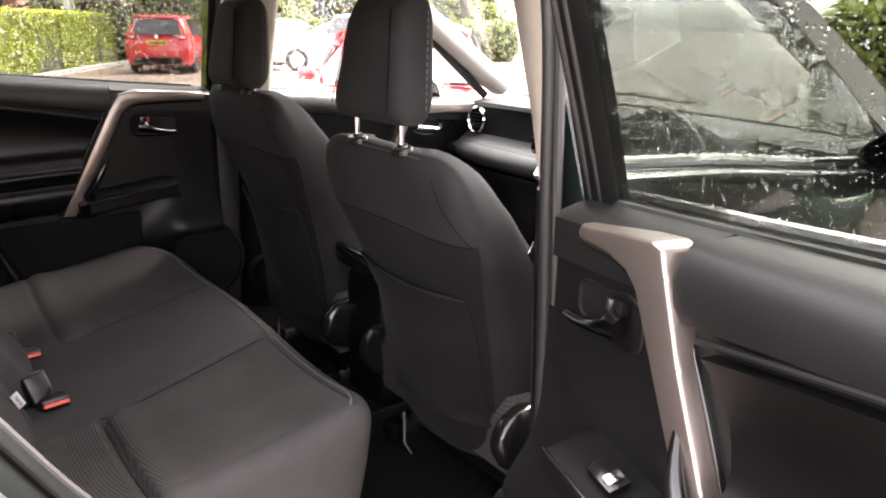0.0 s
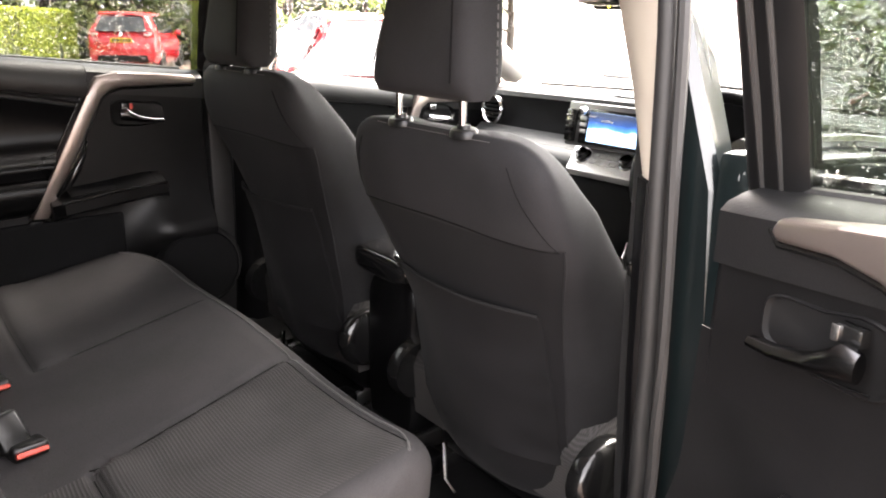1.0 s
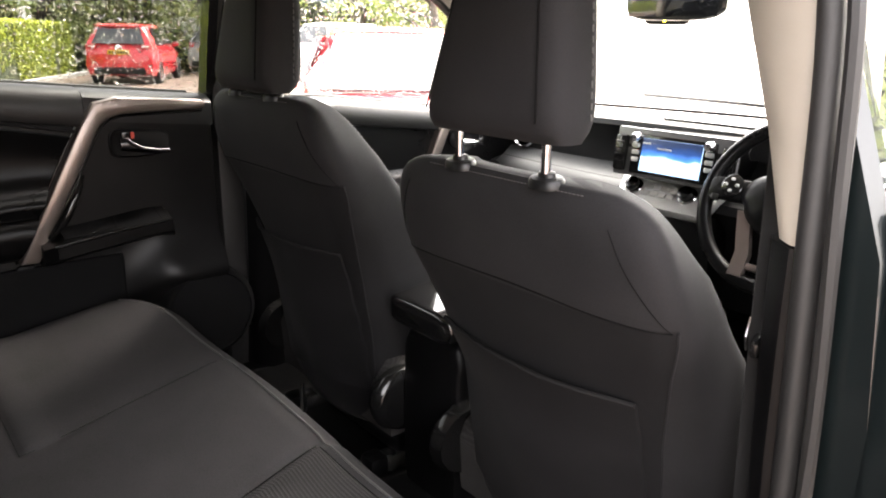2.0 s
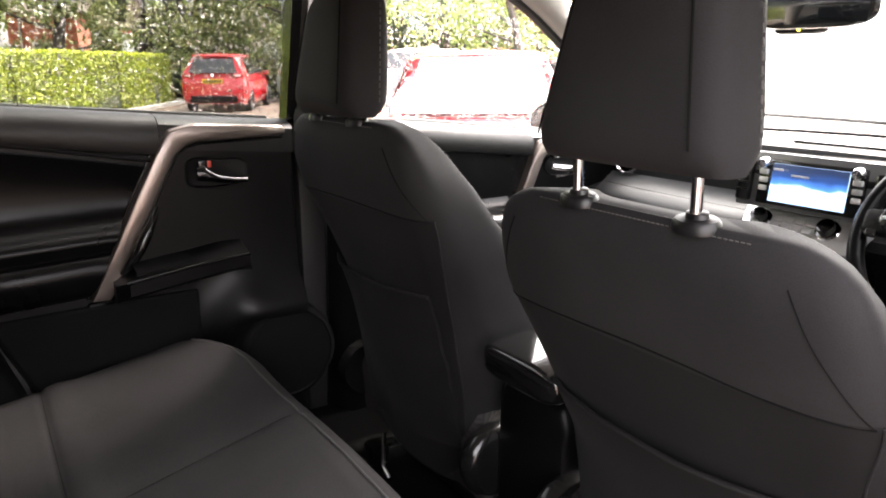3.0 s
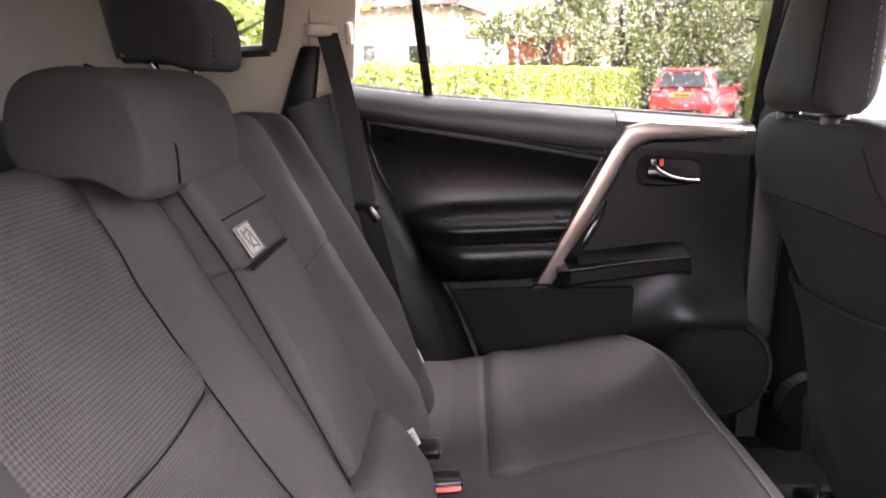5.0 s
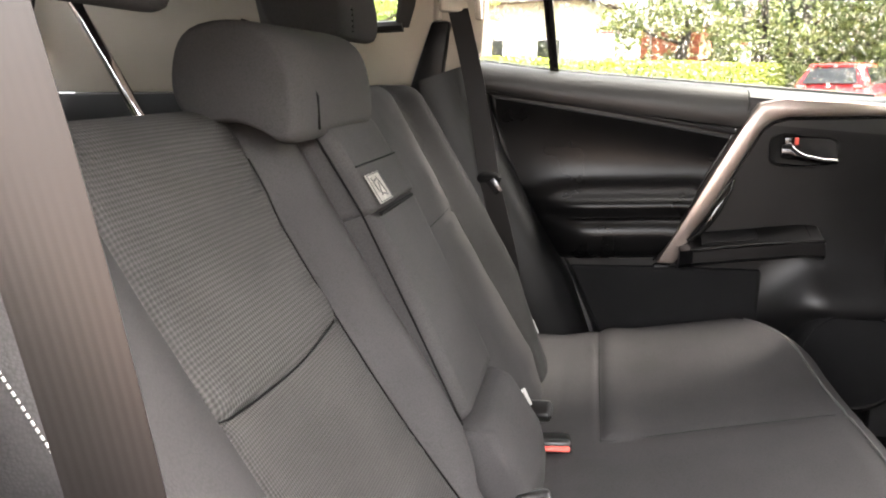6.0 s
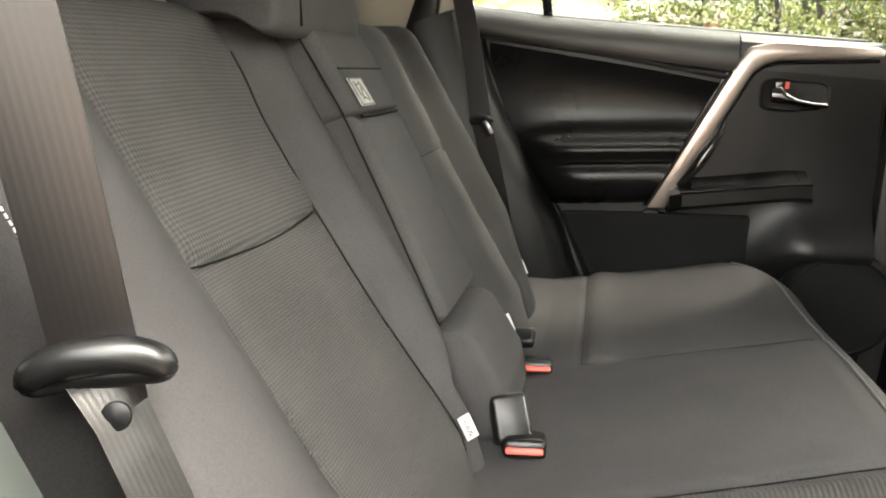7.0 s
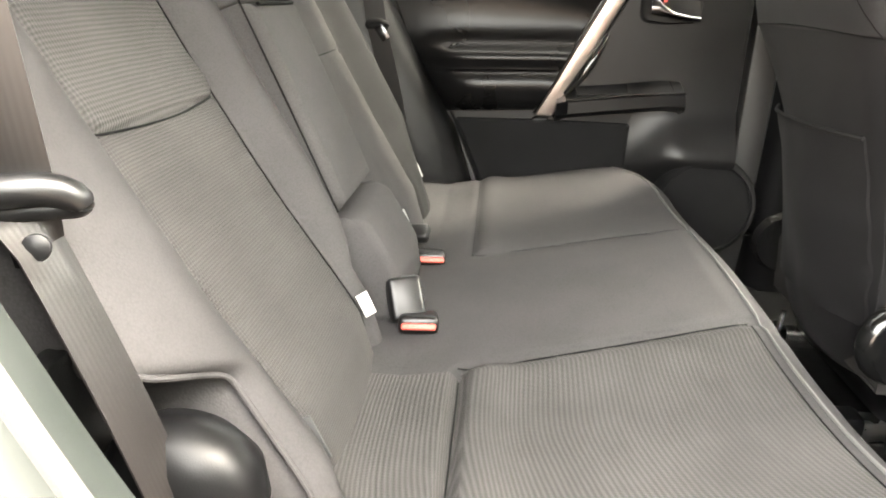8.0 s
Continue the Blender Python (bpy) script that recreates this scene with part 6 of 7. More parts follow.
part("hub", wput(loft([[(0.085 * math.cos(a) * w * (1.1 if math.sin(a) > 0 else 0.95), y, -0.004 + 0.068 * math.copysign(abs(math.sin(a)) ** 0.8, math.sin(a)) * w) for a in [2 * math.pi * k / 32 for k in range(32)]] for y, w in ((0.05, 0.9), (0.0, 1.0), (-0.022, 0.94), (-0.034, 0.70), (-0.037, 0.30))])), PLASTIC, wheel, "padded black hub", angle=60)
part("emblem", wput(lathe([(0.0, 0.0), (0.024, 0.0), (0.027, 0.002), (0.024, 0.004)], (0, -0.036, 0.004), (0, -1, 0), 28)), CHROME, wheel, "oval chrome emblem")
part("emblem_inlay", wput(lathe([(0.0, 0.0), (0.018, 0.0), (0.018, 0.0045), (0, 0.0045)], (0, -0.036, 0.004), (0, -1, 0), 24)), PLASTIC, wheel)
for sx in (-1, 1):
    part("spoke", wput(rbox((0.105, 0.028, 0.050), (sx * 0.118, -0.006, 0.012), 0.012)), PLASTIC, wheel)
    part("switch_pad", wput(lathe([(0.024, 0), (0.024, 0.007), (0.018, 0.010), (0, 0.010)], (sx * 0.112, -0.020, 0.018), (0, -1, 0), 24)), GLOSS, wheel, "round switch pad")
    for k in range(4):
        part("wheel_button", wput(rbox((0.008, 0.004, 0.006), (sx * 0.112 + 0.013 * math.cos(k * math.pi / 2), -0.031, 0.018 + 0.013 * math.sin(k * math.pi / 2)), 0.001)), CLIMATE, wheel)
    part("side_switch", wput(rbox((0.020, 0.008, 0.016), (sx * 0.145, -0.021, -0.012), 0.003)), GLOSS, wheel)
    part("lower_spoke", wput(loft([[(sx * (x + d), y, z) for d, y in ((-0.014, 0.0), (-0.014, -0.016), (0.014, -0.020), (0.014, 0.0))] for x, z in ((0.072, -0.030), (0.060, -0.075), (0.048, -0.115), (0.050, -0.165))])), SILVER, wheel, "satin silver lower spoke")
part("spoke_bridge", wput(rbox((0.085, 0.012, 0.016), (0, -0.004, -0.140), 0.005)), SILVER, wheel)
part("column", wput(loft([[(0.05 * math.cos(a), y, 0.045 * math.sin(a)) for a in [2 * math.pi * k / 16 for k in range(16)]] for y in (0.05, 0.25)])), PLASTIC, wheel)
part("column_stalk", wput(tube([(-0.05, 0.06, 0.02), (-0.16, 0.05, 0.035), (-0.19, 0.05, 0.037)], [0.007, 0.008, 0.010], 10)), PLASTIC, wheel)

# ---- rear-view mirror with camera box ----
mir = thing("rear_view_mirror", (-0.03, 0.95, 1.36), "black rear-view mirror on the windscreen", "mirror")
part("mirror_shell", loft([[(-0.035 + 0.140 * math.copysign(abs(math.cos(a)) ** 0.5, math.cos(a)) * w, y, 1.408 + 0.047 * math.copysign(abs(math.sin(a)) ** 0.6, math.sin(a)) * w) for a in [2 * math.pi * k / 32 for k in range(32)]] for y, w in ((0.935, 0.96), (0.945, 1.0), (0.975, 0.9), (0.99, 0.6))]), GLOSS, mir, "black mirror shell", angle=50)
part("mirror_glass", rbox((0.25, 0.003, 0.075), (-0.035, 0.9335, 1.408), 0.001), DARK_GLASS, mir, "dimmed mirror glass")
part("sensor_box", rbox((0.11, 0.05, 0.05), (-0.09, 1.00, 1.378), 0.012), PLASTIC, mir, "black sensor box")
part("status_light", lathe([(0.0035, 0), (0.003, 0.002), (0, 0.003)], (-0.078, 0.972, 1.362), (0, -1, -0.3), 10), material("amber_light", (0.8, 0.6, 0.05), 0.4, emit=(0.9, 0.7, 0.02), strength=2.0), mir, "amber status light")
part("mirror_stem", tube([(-0.03, 0.99, 1.41), (-0.03, 1.03, 1.44)], 0.012, 10), PLASTIC, mir)

# ---- centre console ----
con = thing("centre_console", (0, 0.45, 0.38), "black centre console with padded armrest lid", "console")
def con_ring(y, w, z):
    pts = []
    for k in range(28):
        a = 2 * math.pi * k / 28
        c, s = math.cos(a), math.sin(a)
        pts.append((w * math.copysign(abs(c) ** 0.35, c), y, (z + 0.36) / 2 + (z - 0.36) / 2 * math.copysign(abs(s) ** 0.35, s)))
    return pts
part("console_box", loft([con_ring(0.178, 0.085, 0.737), con_ring(0.190, 0.094, 0.750), con_ring(0.22, 0.098, 0.754), con_ring(0.42, 0.098, 0.754), con_ring(0.46, 0.098, 0.70), con_ring(0.95, 0.11, 0.68)]), PLASTIC, con, angle=50)
def lid_ring(y, w, h):
    pts = []
    for k in range(28):
        a = 2 * math.pi * k / 28
        c, s = math.cos(a), math.sin(a)
        pts.append((w * math.copysign(abs(c) ** 0.45, c), y, 0.784 + 0.07 * (y - 0.146) + h * math.copysign(abs(s) ** 0.42, s)))
    return pts
part("armrest_lid", loft([lid_ring(0.142, 0.084, 0.020), lid_ring(0.145, 0.093, 0.027), lid_ring(0.154, 0.101, 0.0300), lid_ring(0.23, 0.105, 0.0302), lid_ring(0.42, 0.102, 0.029), lid_ring(0.46, 0.085, 0.018)]), LID, con, "black leather-look armrest lid", angle=60)
part("lid_gap", rbox((0.196, 0.25, 0.006), (0, 0.315, 0.757), 0.002), GLOSS, con)
gs = part("gear_lever", tube([(0.02, 0.62, 0.66), (0.02, 0.60, 0.80)], 0.010, 10), CHROME, con, "chrome gear-lever shaft")
part("gear_knob", lathe([(0.012, 0), (0.022, 0.02), (0.025, 0.045), (0.018, 0.065), (0, 0.072)], (0.02, 0.60, 0.79), (0, -0.1, 1), 20), SOFT, gs)
part("gear_gaiter", lathe([(0.055, 0), (0.045, 0.02), (0.025, 0.06), (0.014, 0.09)], (0.02, 0.62, 0.675), (0, -0.1, 1), 20), SOFT, gs)
part("cup_ring", lathe([(0.040, 0), (0.042, 0.006), (0.038, 0.008), (0.036, 0.0)], (0.02, 0.50, 0.705), (0, 0, 1), 24), CHROME, con)

# ---- driver's seat belt on the B pillar ----
fb = thing("seat_belt", (0.67, 0.20, 0.40), "black driver's seat belt hanging beside the B pillar", "seat belt")
part("webbing", ribbon([(0.640, 0.205, 1.36), (0.648, 0.20, 1.2), (0.655, 0.195, 1.05), (0.664, 0.19, 0.85), (0.676, 0.19, 0.60), (0.685, 0.20, 0.42)], 0.046, lambda s: Vector((0.35, 0.94, 0))), material("black_webbing", (0.012, 0.012, 0.012), 0.6), fb, "black ribbed webbing")
part("tongue", rbox((0.012, 0.052, 0.022), (0.656, 0.185, 0.955), 0.004, (15, 0, 20)), GLOSS, fb)
part("tongue_blade", rbox((0.003, 0.030, 0.034), (0.652, 0.165, 0.968), 0.001, (40, 0, 20)), STEEL, fb, "steel tongue blade")
part("belt_guide", rbox((0.020, 0.070, 0.05), (0.632, 0.205, 1.375), 0.008, (0, -14, 10)), BEIGE, fb)

# ================= outdoors =================
def leaf_cloud(rng, count, size, place):
    """Many small leaves as bent quads, each an island of its own."""
    verts, faces = [], []
    for _ in range(count):
        p, nrm = place(rng)
        s = size * (0.6 + 0.8 * rng.random())
        a = Vector((rng.gauss(0, 1), rng.gauss(0, 1), rng.gauss(0, 1))) + nrm * 0.8
        a.normalize()
        t = a.orthogonal().normalized()
        t.rotate(Matrix.Rotation(rng.random() * 6.28, 3, a))
        b = a.cross(t)
        k = len(verts)
        verts += [p - t * s * 0.5, p + b * s * 0.32, p + t * s * 0.5 + a * s * 0.12, p - b * s * 0.32]
        faces.append((k, k + 1, k + 2, k + 3))
    return verts, faces


def leaf_mesh(name, verts, faces, mat):
    me = bpy.data.meshes.new(name)
    me.from_pydata([tuple(v) for v in verts], [], faces)
    me.materials.append(mat)
    return me


# hedge: a core coloured as inner shade, leaves over it, sun-coloured shoots on top
HA, HB = Vector((-6.0, -5.4, 0)), Vector((-24.6, 5.3, 0))
hdir = (HB - HA).normalized()
hnrm = Vector((hdir.y, -hdir.x, 0)) * -1
if hnrm.x < 0:
    hnrm = -hnrm
hlen = (HB - HA).length
hedge = thing("hedge", (HA + HB) / 2, "clipped yellow-green hedge, its top shoots coloured as if sunlit", "hedge", "", "stuff")
HT, HW = 1.50, 1.1
def hedge_box(s, w, z):
    q = HA + hdir * s - hnrm * (HW * (1 - w))
    wob = 0.05 * noise.noise(Vector((s * 0.6, z * 1.5, w)))
    return q + hnrm * wob + Vector((0, 0, z + (0.04 * noise.noise(Vector((s * 0.4, w, 5))) if z > 0.5 else 0)))
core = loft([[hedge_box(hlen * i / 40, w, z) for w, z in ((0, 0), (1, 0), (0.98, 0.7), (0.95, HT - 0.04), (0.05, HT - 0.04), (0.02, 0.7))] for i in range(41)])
part("core", core, LEAF_SHADE, hedge)
rng = random.Random(21)
def face_place(g):
    s = hlen * g.random()
    z = 0.05 + (HT - 0.05) * g.random()
    dark = 0.5 + 0.5 * math.sin(s * 1.7 + 2 * math.sin(s * 0.61))
    return hedge_box(s, 1.0, z) + hnrm * (0.05 * g.random() - 0.05 * (dark > 0.93)), hnrm
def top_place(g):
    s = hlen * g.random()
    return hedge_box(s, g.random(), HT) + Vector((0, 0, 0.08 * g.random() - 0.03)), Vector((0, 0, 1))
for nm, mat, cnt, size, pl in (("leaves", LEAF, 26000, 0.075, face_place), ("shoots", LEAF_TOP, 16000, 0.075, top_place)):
    v, q = leaf_cloud(rng, cnt, size, pl)
    ob = new(nm, leaf_mesh(nm, [p - ORIGIN[hedge.name] for p in v], q, mat))
    ob.parent = hedge
    tagged(ob, "", "", "", "stuff")
# kerb along the hedge's foot
kerb = loft([[HA + hdir * (hlen * i / 20) + hnrm * (0.35 + a) + Vector((0, 0, z)) for a, z in ((0, -0.02), (0.14, -0.02), (0.14, 0.09), (0.12, 0.11), (0.02, 0.11), (0, 0.09))] for i in range(21)])
solo("kerb", kerb, KERB, "grey concrete kerb along the hedge", "kerb", "structure")


def tree(at, height, spread, seed, leaf, count, label, trunk_r=0.22, low=0.22):
    rng = random.Random(seed)
    base = Vector(at)
    t = thing("tree", at, label, "tree", "trees behind the hedge")
    tips = []
    bms = []
    spine = [base + Vector((0.25 * math.sin(seed + 1.3 * k), 0.25 * math.cos(seed * 2 + k), height * 0.85 * k / 6)) if k else base for k in range(7)]
    bms.append(tube(curve3(spine, 14), [trunk_r * (1 - 0.85 * i / 14) for i in range(15)], 9))
    for k in range(11):
        z = height * (low + (0.9 - low) * k / 11)
        a = rng.random() * 6.28
        p0 = base + Vector((0, 0, z))
        L = spread * (0.65 + 0.5 * rng.random()) * (1.0 - 0.45 * k / 11)
        p1 = p0 + Vector((math.cos(a), math.sin(a), 0.35)) * L * 0.55
        p2 = p0 + Vector((math.cos(a + 0.3), math.sin(a + 0.3), 0.45)) * L
        bms.append(tube(curve3([p0, p1, p2], 6), [0.07 * (1 - 0.12 * i) for i in range(7)], 6))
        tips += [p1, p2, p1.lerp(p2, 0.5)]
    tips.append(spine[-1] + Vector((0, 0, 0.3)))
    part("trunk", merge(*bms), BARK, t)
    clumps = []
    for p in tips:
        for _ in range(2):
            clumps.append((p + Vector((rng.gauss(0, 0.4), rng.gauss(0, 0.4), rng.gauss(0, 0.35))), 0.45 + 0.5 * rng.random()))
    def place(g):
        c, r = clumps[int(g.random() * len(clumps))]
        d = Vector((g.gauss(0, 1), g.gauss(0, 1), g.gauss(0, 0.8)))
        d.normalize()
        return c + d * r * (0.5 + 0.5 * g.random()), d
    v, q = leaf_cloud(rng, count, 0.20, place)
    ob = new("crown", leaf_mesh("crown", [p - base for p in v], q, leaf))
    ob.parent = t
    return t


def at_angle(deg, dist):
    """Place seen from the cabin's middle: degrees from straight left, towards the front."""
    return (0.86 - dist * math.cos(radians(deg)), -0.56 + dist * math.sin(radians(deg)), 0.0)


TREES = [(-16, 21, 7.5, 3.0, 1), (-3, 31, 8, 3.0, 1), (6.5, 27, 9, 2.6, 0), (11, 31, 10, 3.2, 0), (14.5, 28, 9, 2.8, 0), (17.5, 32, 11, 3.3, 0), (21, 29, 9.5, 3.0, 0), (24.5, 33, 11, 3.4, 0), (28, 30, 10, 3.2, 1), (33, 34, 10, 3.6, 0), (38, 31, 9, 3.2, 1), (-22, 15, 6, 2.4, 1), (-28, 12, 6, 2.4, 1), (44, 36, 11, 3.8, 0)]
for i, (a, dd, h, sp, light) in enumerate(TREES):
    tree(at_angle(a, dd), h, sp, 40 + i, LEAF_LIGHT if light else LEAF_TREE, 5200, "young light-green leafy tree" if light else "tall dark-leaved tree behind the hedge", 0.2 + 0.02 * (i % 3), 0.10 if not light else 0.16)
# small trees right of the car, seen through the open door's window
for i, (x, y, h) in enumerate(((9, 12, 6), (13, 9, 7), (6, 15, 6.5), (16, 14, 8), (11, 18, 8), (3, 19, 7), (19, 7, 8))):
    tree((x, y, 0), h, 2.6, 80 + i, LEAF_TREE, 4200, "leafy green tree beyond the parked cars", 0.2, 0.06)


def shrub_row(name, a, b, h, w, leaf, count, seed, label):
    a, b = Vector(a), Vector(b)
    d = (b - a).normalized()
    n = Vector((-d.y, d.x, 0))
    L = (b - a).length
    t = thing(name, (a + b) / 2, label, "shrubs", "", "stuff")
    part("core", loft([[a + d * L * i / 16 + n * (w * 0.42 * math.cos(q)) + Vector((0, 0, max(0, h * 0.5 + h * 0.46 * math.sin(q)))) for q in [2 * math.pi * k / 10 for k in range(10)]] for i in range(17)]), LEAF_SHADE, t)
    g = random.Random(seed)
    def place(g):
        q = g.random() * 6.28
        return a + d * L * g.random() + n * (w * 0.5 * math.cos(q)) + Vector((0, 0, max(0.03, h * 0.5 + h * 0.52 * math.sin(q) * (0.85 + 0.3 * g.random())))), n * math.cos(q) + Vector((0, 0, math.sin(q)))
    v, q = leaf_cloud(g, count, 0.16, place)
    ob = new("leaves", leaf_mesh("leaves", [p - ORIGIN[t.name] for p in v], q, leaf))
    ob.parent = t
    tagged(ob, "", "", "", "stuff")


shrub_row("shrubs", (4.0, 15.5, 0), (15.0, 10.0, 0), 2.6, 1.8, LEAF_LIGHT, 9000, 5, "dense dark green shrubs beside the car park")
# added row: stands in for a green reflection in the open door's glass
shrub_row("shrubs", (-3.0, 8.4, 0), (2.2, 9.4, 0), 1.65, 1.2, LEAF_LIGHT, 7000, 8, "yellow-green shrubs added ahead to green the open door's glass")
shrub_row("shrubs", at_angle(6, 44), at_angle(40, 46), 6.5, 4.0, LEAF_LIGHT, 16000, 9, "tall pale woodland edge behind the trees")
shrub_row("shrubs", at_angle(9, 27), at_angle(42, 31), 1.5, 1.6, LEAF_TREE, 12000, 6, "dense dark shrubs under the trees")


# cream building with tiled roof, windows and drainpipe; brick building beside it
def building(corner, ux, length, depth, height, wall_mat, label, windows):
    c = Vector(corner)
    u = Vector((math.cos(radians(ux)), math.sin(radians(ux)), 0))
    v = Vector((-u.y, u.x, 0))
    b = thing("building", corner, label, "building")
    ring = [c, c + u * length, c + u * length + v * depth, c + v * depth]
    part("wall", loft([[p for p in ring], [p + Vector((0, 0, height)) for p in ring]]), wall_mat, b)
    o = 0.35
    eave = [c - u * o - v * o, c + u * (length + o) - v * o, c + u * (length + o) + v * (depth + o), c - u * o + v * (depth + o)]
    r0, r1 = c + u * 0.1 + v * depth / 2 + Vector((0, 0, height + depth * 0.42)), c + u * (length - 0.1) + v * depth / 2 + Vector((0, 0, height + depth * 0.42))
    rf = bmesh.new()
    E = [rf.verts.new(p + Vector((0, 0, height))) for p in eave]
    R = [rf.verts.new(r0), rf.verts.new(r1)]
    for q in ((E[0], E[1], R[1], R[0]), (E[2], E[3], R[0], R[1]), (E[1], E[2], R[1]), (E[3], E[0], R[0]), (E[3], E[2], E[1], E[0])):
        rf.faces.new(q)
    part("roof", rf, ROOF, b, "brown tiled roof")
    part("gutter", tube([c - u * o - v * (o + 0.05) + Vector((0, 0, height - 0.02)), c + u * (length + o) - v * (o + 0.05) + Vector((0, 0, height - 0.02))], 0.06, 8), WOOD_LINE, b)
    for s, z, w, h in windows:
        p = c + u * s - v * 0.02
        def slab(w, h, t, out):
            bm = bmesh.new()
            q = [p + u * (-w / 2) + Vector((0, 0, z - h / 2)), p + u * (w / 2) + Vector((0, 0, z - h / 2)), p + u * (w / 2) + Vector((0, 0, z + h / 2)), p + u * (-w / 2) + Vector((0, 0, z + h / 2))]
            f0 = [bm.verts.new(k - v * out) for k in q]
            f1 = [bm.verts.new(k - v * (out + t)) for k in q]
            bm.faces.new(f0[::-1]); bm.faces.new(f1)
            for i in range(4):
                bm.faces.new((f0[i], f0[(i + 1) % 4], f1[(i + 1) % 4], f1[i]))
            return bm
        win = part("window", slab(w, h, 0.05, 0.0), SIGN_WHITE, b)
        part("pane", slab(w - 0.16, h - 0.16, 0.03, 0.04), DARK_GLASS, win)
    part("drainpipe", tube([c + u * (length * 0.18) - v * 0.08, c + u * (length * 0.18) - v * 0.08 + Vector((0, 0, height))], 0.05, 8), POST_GREY, b)
    return b


building(at_angle(-12.5, 30), 75, 6.2, 5, 3.9, RENDERING, "single-storey cream rendered building with brown roof", ((1.2, 2.0, 1.3, 1.2), (3.0, 2.0, 0.6, 1.3), (5.0, 2.0, 1.0, 1.2)))
building(at_angle(3.2, 36), 75, 2.6, 4, 3.3, BRICK, "small orange-red brick building", ((1.3, 1.6, 0.9, 1.0),))


def totem(at, w, h, turn, label):
    """A free-standing white sign with red marks."""
    t = thing("totem_sign", at, label, "sign", "white and red signs")
    m = Matrix.Translation(at) @ pose(0, 0, 0, 0, 0, turn)
    def put(bm):
        bmesh.ops.transform(bm, matrix=m, verts=bm.verts[:])
        return bm
    part("panel", put(rbox((0.14, w, h), (0, 0, h / 2), 0.02)), SIGN_WHITE, t)
    part("cap", put(rbox((0.15, w * 0.8, 0.08), (0, 0, h + 0.035), 0.02)), SIGN_RED, t)
    for k in range(4):
        part("red_mark", put(rbox((0.02, w * 0.34, h * 0.055), (0.075, w * 0.27, h * (0.40 + 0.095 * k)), 0.004)), SIGN_RED, t)
    return t


totem(at_angle(0.6, 25), 0.65, 2.55, 8, "tall white sign with red marks behind the hedge")
totem(at_angle(10.3, 27), 0.42, 2.2, 14, "slim white sign with red marks behind the hedge")
totem(at_angle(-24, 10), 0.9, 3.6, -25, "large white and red sign near the rear of the car")
lp = thing("lamp_post", at_angle(14.8, 30), "grey galvanised lamp post among the trees", "lamp post")
lx, ly, _ = at_angle(14.8, 30)
part("post", tube([(lx, ly, 0), (lx, ly, 1.2), (lx, ly, 1.3), (lx, ly, 7)], [0.11, 0.11, 0.08, 0.06], 12), POST_GREY, lp)
part("arm", tube([(lx, ly, 6.9), (lx + 0.5, ly - 0.2, 7.2), (lx + 1.0, ly - 0.4, 7.25)], 0.04, 8), POST_GREY, lp)
part("lantern", rbox((0.6, 0.22, 0.12), (lx + 1.2, ly - 0.45, 7.25), 0.04), POST_GREY, lp)


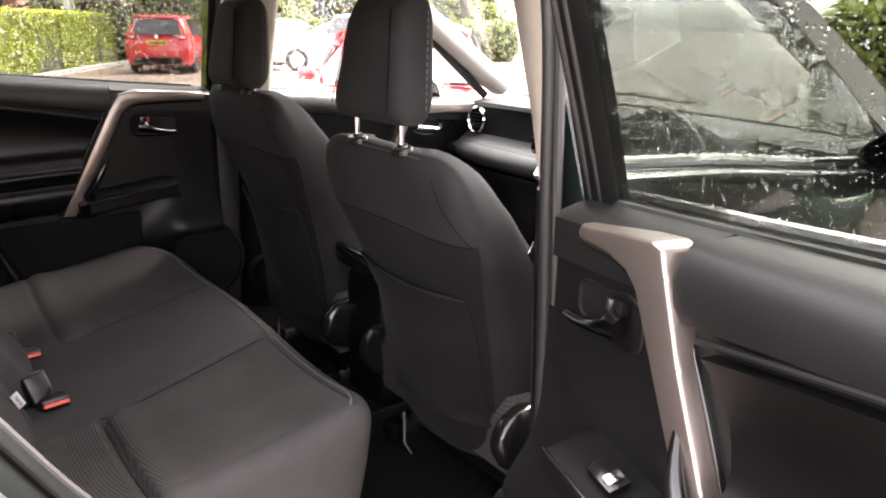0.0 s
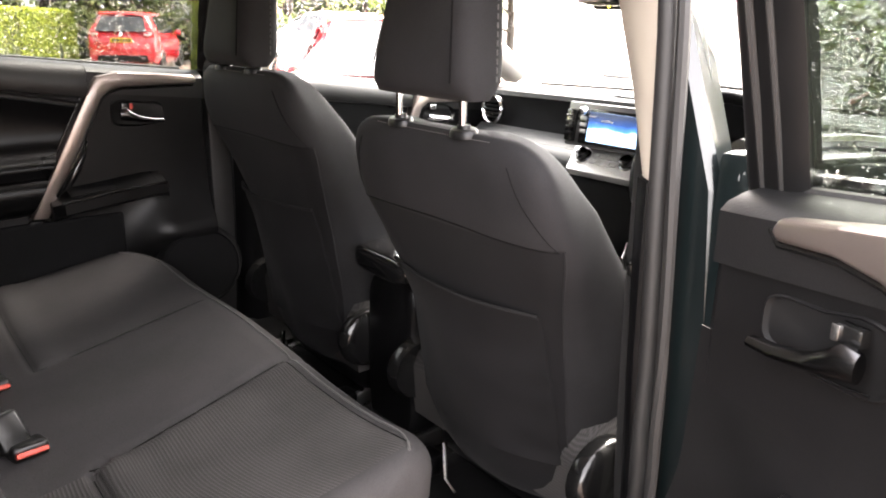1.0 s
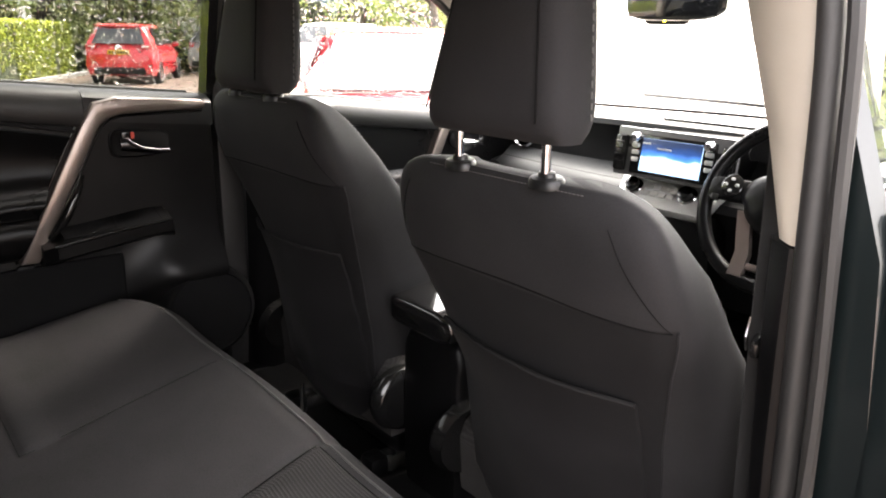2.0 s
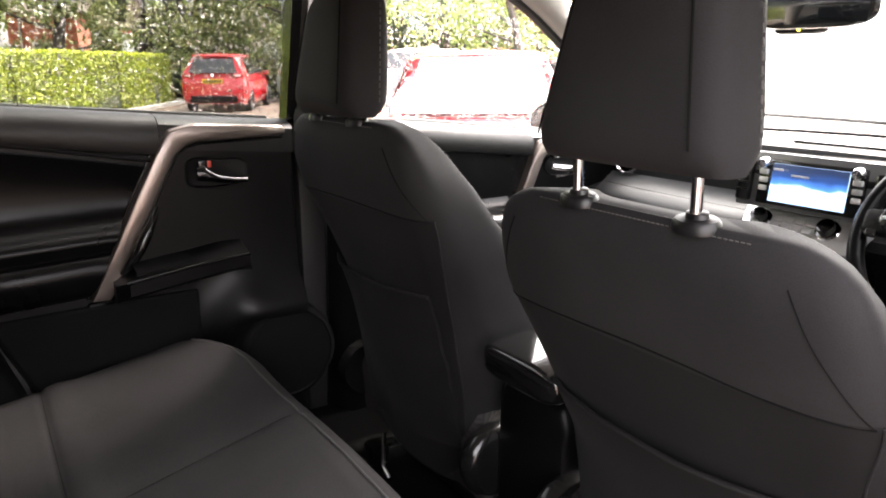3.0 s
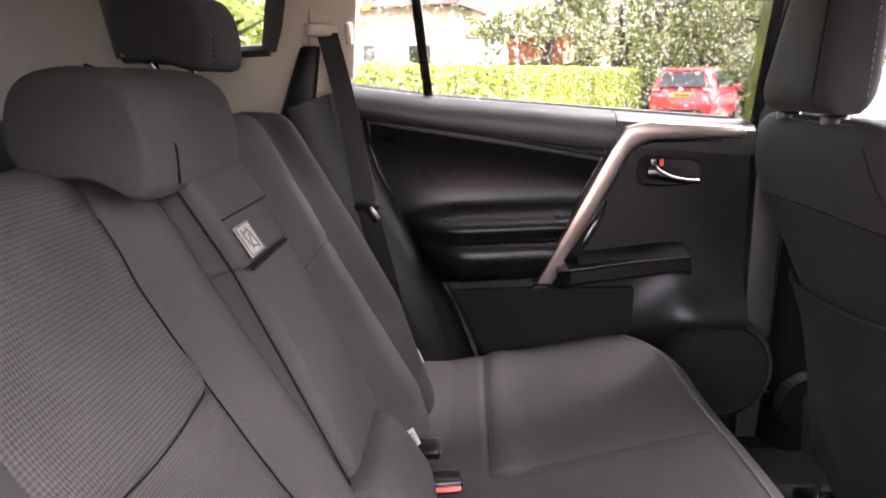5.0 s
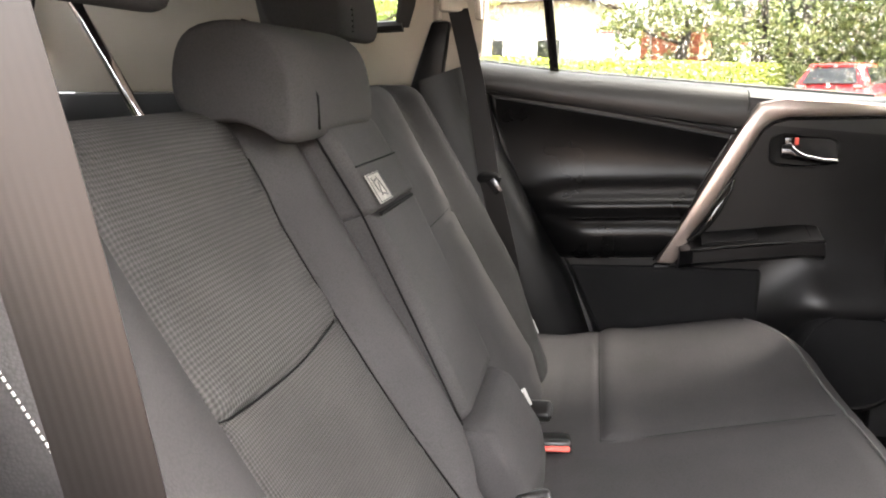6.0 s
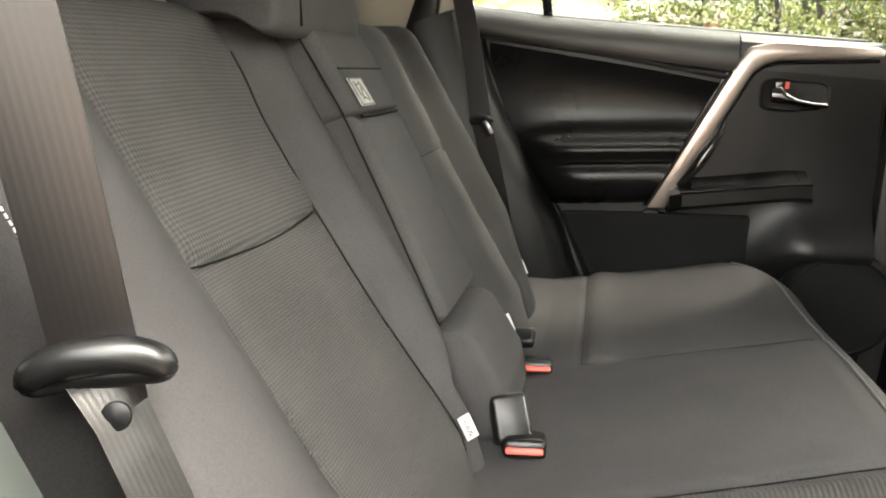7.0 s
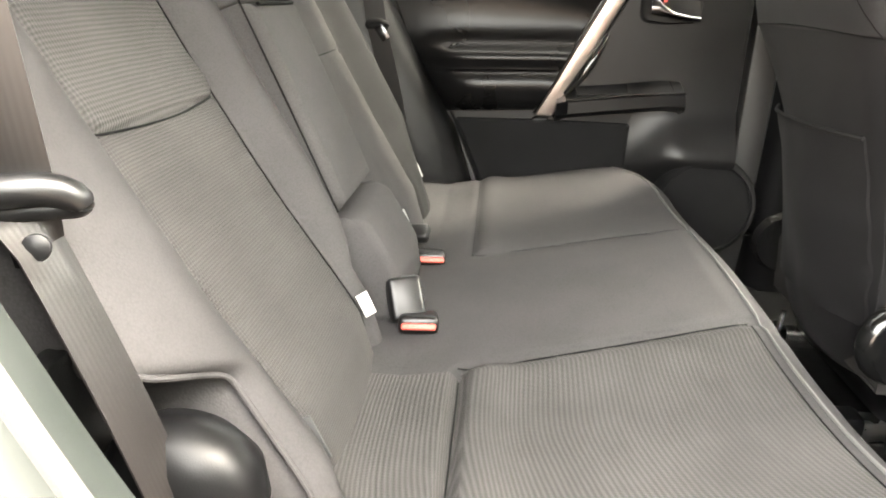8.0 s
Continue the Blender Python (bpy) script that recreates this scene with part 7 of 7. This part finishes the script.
def parked_car(at, heading, paint, label, name="parked_car", length=3.95, width=1.69, height=1.51):
    """A small hatchback; its own y is forwards, its rear at -length/2."""
    c = thing(name, at, label, "car", "parked cars")
    m = Matrix.Translation(at) @ pose(0, 0, 0, 0, 0, heading) @ Matrix.Diagonal((width / 1.69, length / 3.95, height / 1.51, 1))
    def put(bm):
        bmesh.ops.transform(bm, matrix=m, verts=bm.verts[:])
        return bm
    def sect(y, w, z0, z1, tuck):
        return [(-w * 0.92, y, z0), (-w, y, z0 + 0.14), (-w, y, z0 + 0.45 * (z1 - z0)), (-w * 0.985, y, z1 - 0.10), (-w * tuck, y, z1), (0, y, z1 + 0.015), (w * tuck, y, z1), (w * 0.985, y, z1 - 0.10), (w, y, z0 + 0.45 * (z1 - z0)), (w, y, z0 + 0.14), (w * 0.92, y, z0), (0, y, z0 - 0.02)]
    body = loft([sect(*s) for s in ((-1.97, 0.70, 0.36, 0.72, 0.9), (-1.93, 0.79, 0.27, 0.86, 0.92), (-1.80, 0.835, 0.22, 0.98, 0.92), (-1.3, 0.845, 0.20, 0.98, 0.93), (-0.2, 0.845, 0.19, 0.95, 0.93), (0.8, 0.84, 0.20, 0.93, 0.93), (1.5, 0.80, 0.22, 0.84, 0.9), (1.85, 0.72, 0.26, 0.70, 0.88), (1.97, 0.58, 0.34, 0.56, 0.8))])
    part("body", put(body), paint, c, angle=42)
    roof = loft([[(-w, y, z0), (-w * 0.97, y, z0 + 0.3 * (z1 - z0)), (-w2, y + dy, z1 - 0.05), (-w2 * 0.86, y + dy, z1), (0, y + dy, z1 + 0.02), (w2 * 0.86, y + dy, z1), (w2, y + dy, z1 - 0.05), (w * 0.97, y, z0 + 0.3 * (z1 - z0)), (w, y, z0)] for y, dy, w, w2, z0, z1 in ((-1.86, 0.22, 0.76, 0.58, 0.92, 1.38), (-1.75, 0.26, 0.79, 0.61, 0.93, 1.44), (-1.2, 0.05, 0.80, 0.63, 0.93, 1.49), (-0.3, 0.0, 0.80, 0.64, 0.92, 1.49), (0.25, -0.15, 0.79, 0.62, 0.91, 1.44), (0.85, -0.75, 0.76, 0.60, 0.90, 1.36), (1.02, -0.55, 0.70, 0.52, 0.88, 1.02))])
    part("cabin", put(roof), paint, c, angle=42)
    def quad4(ps, t=0.012, out=(0, -1, 0)):
        bm = bmesh.new()
        o = Vector(out).normalized() * t
        f0 = [bm.verts.new(Vector(p)) for p in ps]
        f1 = [bm.verts.new(Vector(p) + o) for p in ps]
        bm.faces.new(f0[::-1]); bm.faces.new(f1)
        for i in range(4):
            bm.faces.new((f0[i], f0[(i + 1) % 4], f1[(i + 1) % 4], f1[i]))
        return bm
    part("rear_window", put(quad4(((-0.62, -1.895, 1.00), (0.62, -1.895, 1.00), (0.50, -1.665, 1.36), (-0.50, -1.665, 1.36)), 0.03, (0, -0.85, 0.5))), DARK_GLASS, c, "dark rear window")
    part("windscreen", put(quad4(((0.62, 1.02, 0.93), (-0.62, 1.02, 0.93), (-0.52, 0.22, 1.40), (0.52, 0.22, 1.40)), 0.04, (0, 0.6, 0.8))), DARK_GLASS, c)
    for sx in (-1, 1):
        for y0, y1 in ((-1.45, -0.42), (-0.36, 0.55)):
            part("side_window", put(quad4(((sx * 0.79, y0, 0.98), (sx * 0.79, y1, 0.97), (sx * 0.655, y1 - (0.35 if y1 > 0 else 0), 1.40), (sx * 0.655, y0 + (0.12 if y0 < -1 else 0), 1.40)), 0.03, (sx, 0, 0.3))), DARK_GLASS, c)
        part("tail_lamp", put(rbox((0.26, 0.10, 0.15), (sx * 0.66, -1.88, 0.93), 0.03, (0, 0, sx * 20))), LAMP_RED, c, "red tail lamp")
        part("tail_lamp_lens", put(rbox((0.18, 0.03, 0.05), (sx * 0.64, -1.935, 0.94), 0.01, (0, 0, sx * 20))), LAMP_CLEAR, c)
        part("headlamp", put(rbox((0.30, 0.20, 0.12), (sx * 0.58, 1.74, 0.68), 0.04, (0, 0, -sx * 30))), LAMP_CLEAR, c)
        part("door_mirror", put(rbox((0.16, 0.10, 0.12), (sx * 0.92, 0.55, 0.98), 0.03)), paint, c)
        part("door_handle", put(rbox((0.02, 0.16, 0.03), (sx * 0.852, -0.25, 0.80), 0.006)), paint, c)
        for y in (-1.22, 1.26):
            wh = part("wheel", put(lathe([(0.0, -0.09), (0.27, -0.09), (0.30, -0.07), (0.30, 0.07), (0.27, 0.09), (0.21, 0.09), (0.20, 0.07), (0.0, 0.07)], (sx * 0.76, y, 0.30), (sx, 0, 0), 28)), TYRE, c, "black tyre")
            part("rim", put(lathe([(0.0, 0.0), (0.05, 0.012), (0.19, 0.004), (0.20, -0.01)], (sx * 0.842, y, 0.30), (sx, 0, 0), 20)), STEEL, wh)
    part("rear_bumper_insert", put(rbox((1.25, 0.08, 0.20), (0, -1.935, 0.36), 0.04)), PLASTIC, c, "black lower bumper insert")
    pl = part("number_plate", put(rbox((0.52, 0.02, 0.11), (0, -1.975, 0.80), 0.004)), PLATE, c, "yellow rear number plate")
    for k in range(7):
        part("plate_bar", put(rbox((0.045, 0.006, 0.07), (-0.20 + 0.067 * k, -1.988, 0.80), 0)), INK, pl)
    part("rear_badge", put(lathe([(0.0, 0), (0.05, 0.0), (0.045, 0.012), (0, 0.014)], (0, -1.945, 0.95), (0, -1, 0.2), 20)), CHROME, c)
    part("spoiler", put(rbox((1.12, 0.20, 0.04), (0, -1.62, 1.455), 0.015, (10, 0, 0))), paint, c)
    return c


def car_from_rear(rear, heading, length):
    """The middle of a car whose tail stands at a place."""
    h = Vector((-math.sin(radians(heading)), math.cos(radians(heading)), 0))
    return tuple(Vector(rear) + h * length / 2)


parked_car(car_from_rear((-18.8, 5.0, 0), 60, 3.95), 60, RED_CAR, "bright red hatchback with yellow plate parked by the hedge")
parked_car((-23.0, 10.6, 0), 20, SILVER_CAR, "silver hatchback parked beyond the red car", length=4.3, width=1.78, height=1.50)
parked_car((-29.0, 14.2, 0), 75, SILVER_CAR, "silver hatchback parked far across the car park", length=4.2)
parked_car((-19.2, 10.6, 0), 160, WHITE_CAR, "white estate car parked opposite", length=4.4, width=1.80, height=1.66)
parked_car((-4.8, 3.5, 0), -126, RED_CAR, "red hatchback parked with its nose towards the passenger side", length=4.0, height=1.40)
parked_car((4.9, 8.2, 0), 118, GREEN_CAR, "pale green hatchback parked on the driver's side", length=4.2)
parked_car((7.4, 12.4, 0), 112, RED_CAR, "red hatchback parked on the driver's side")
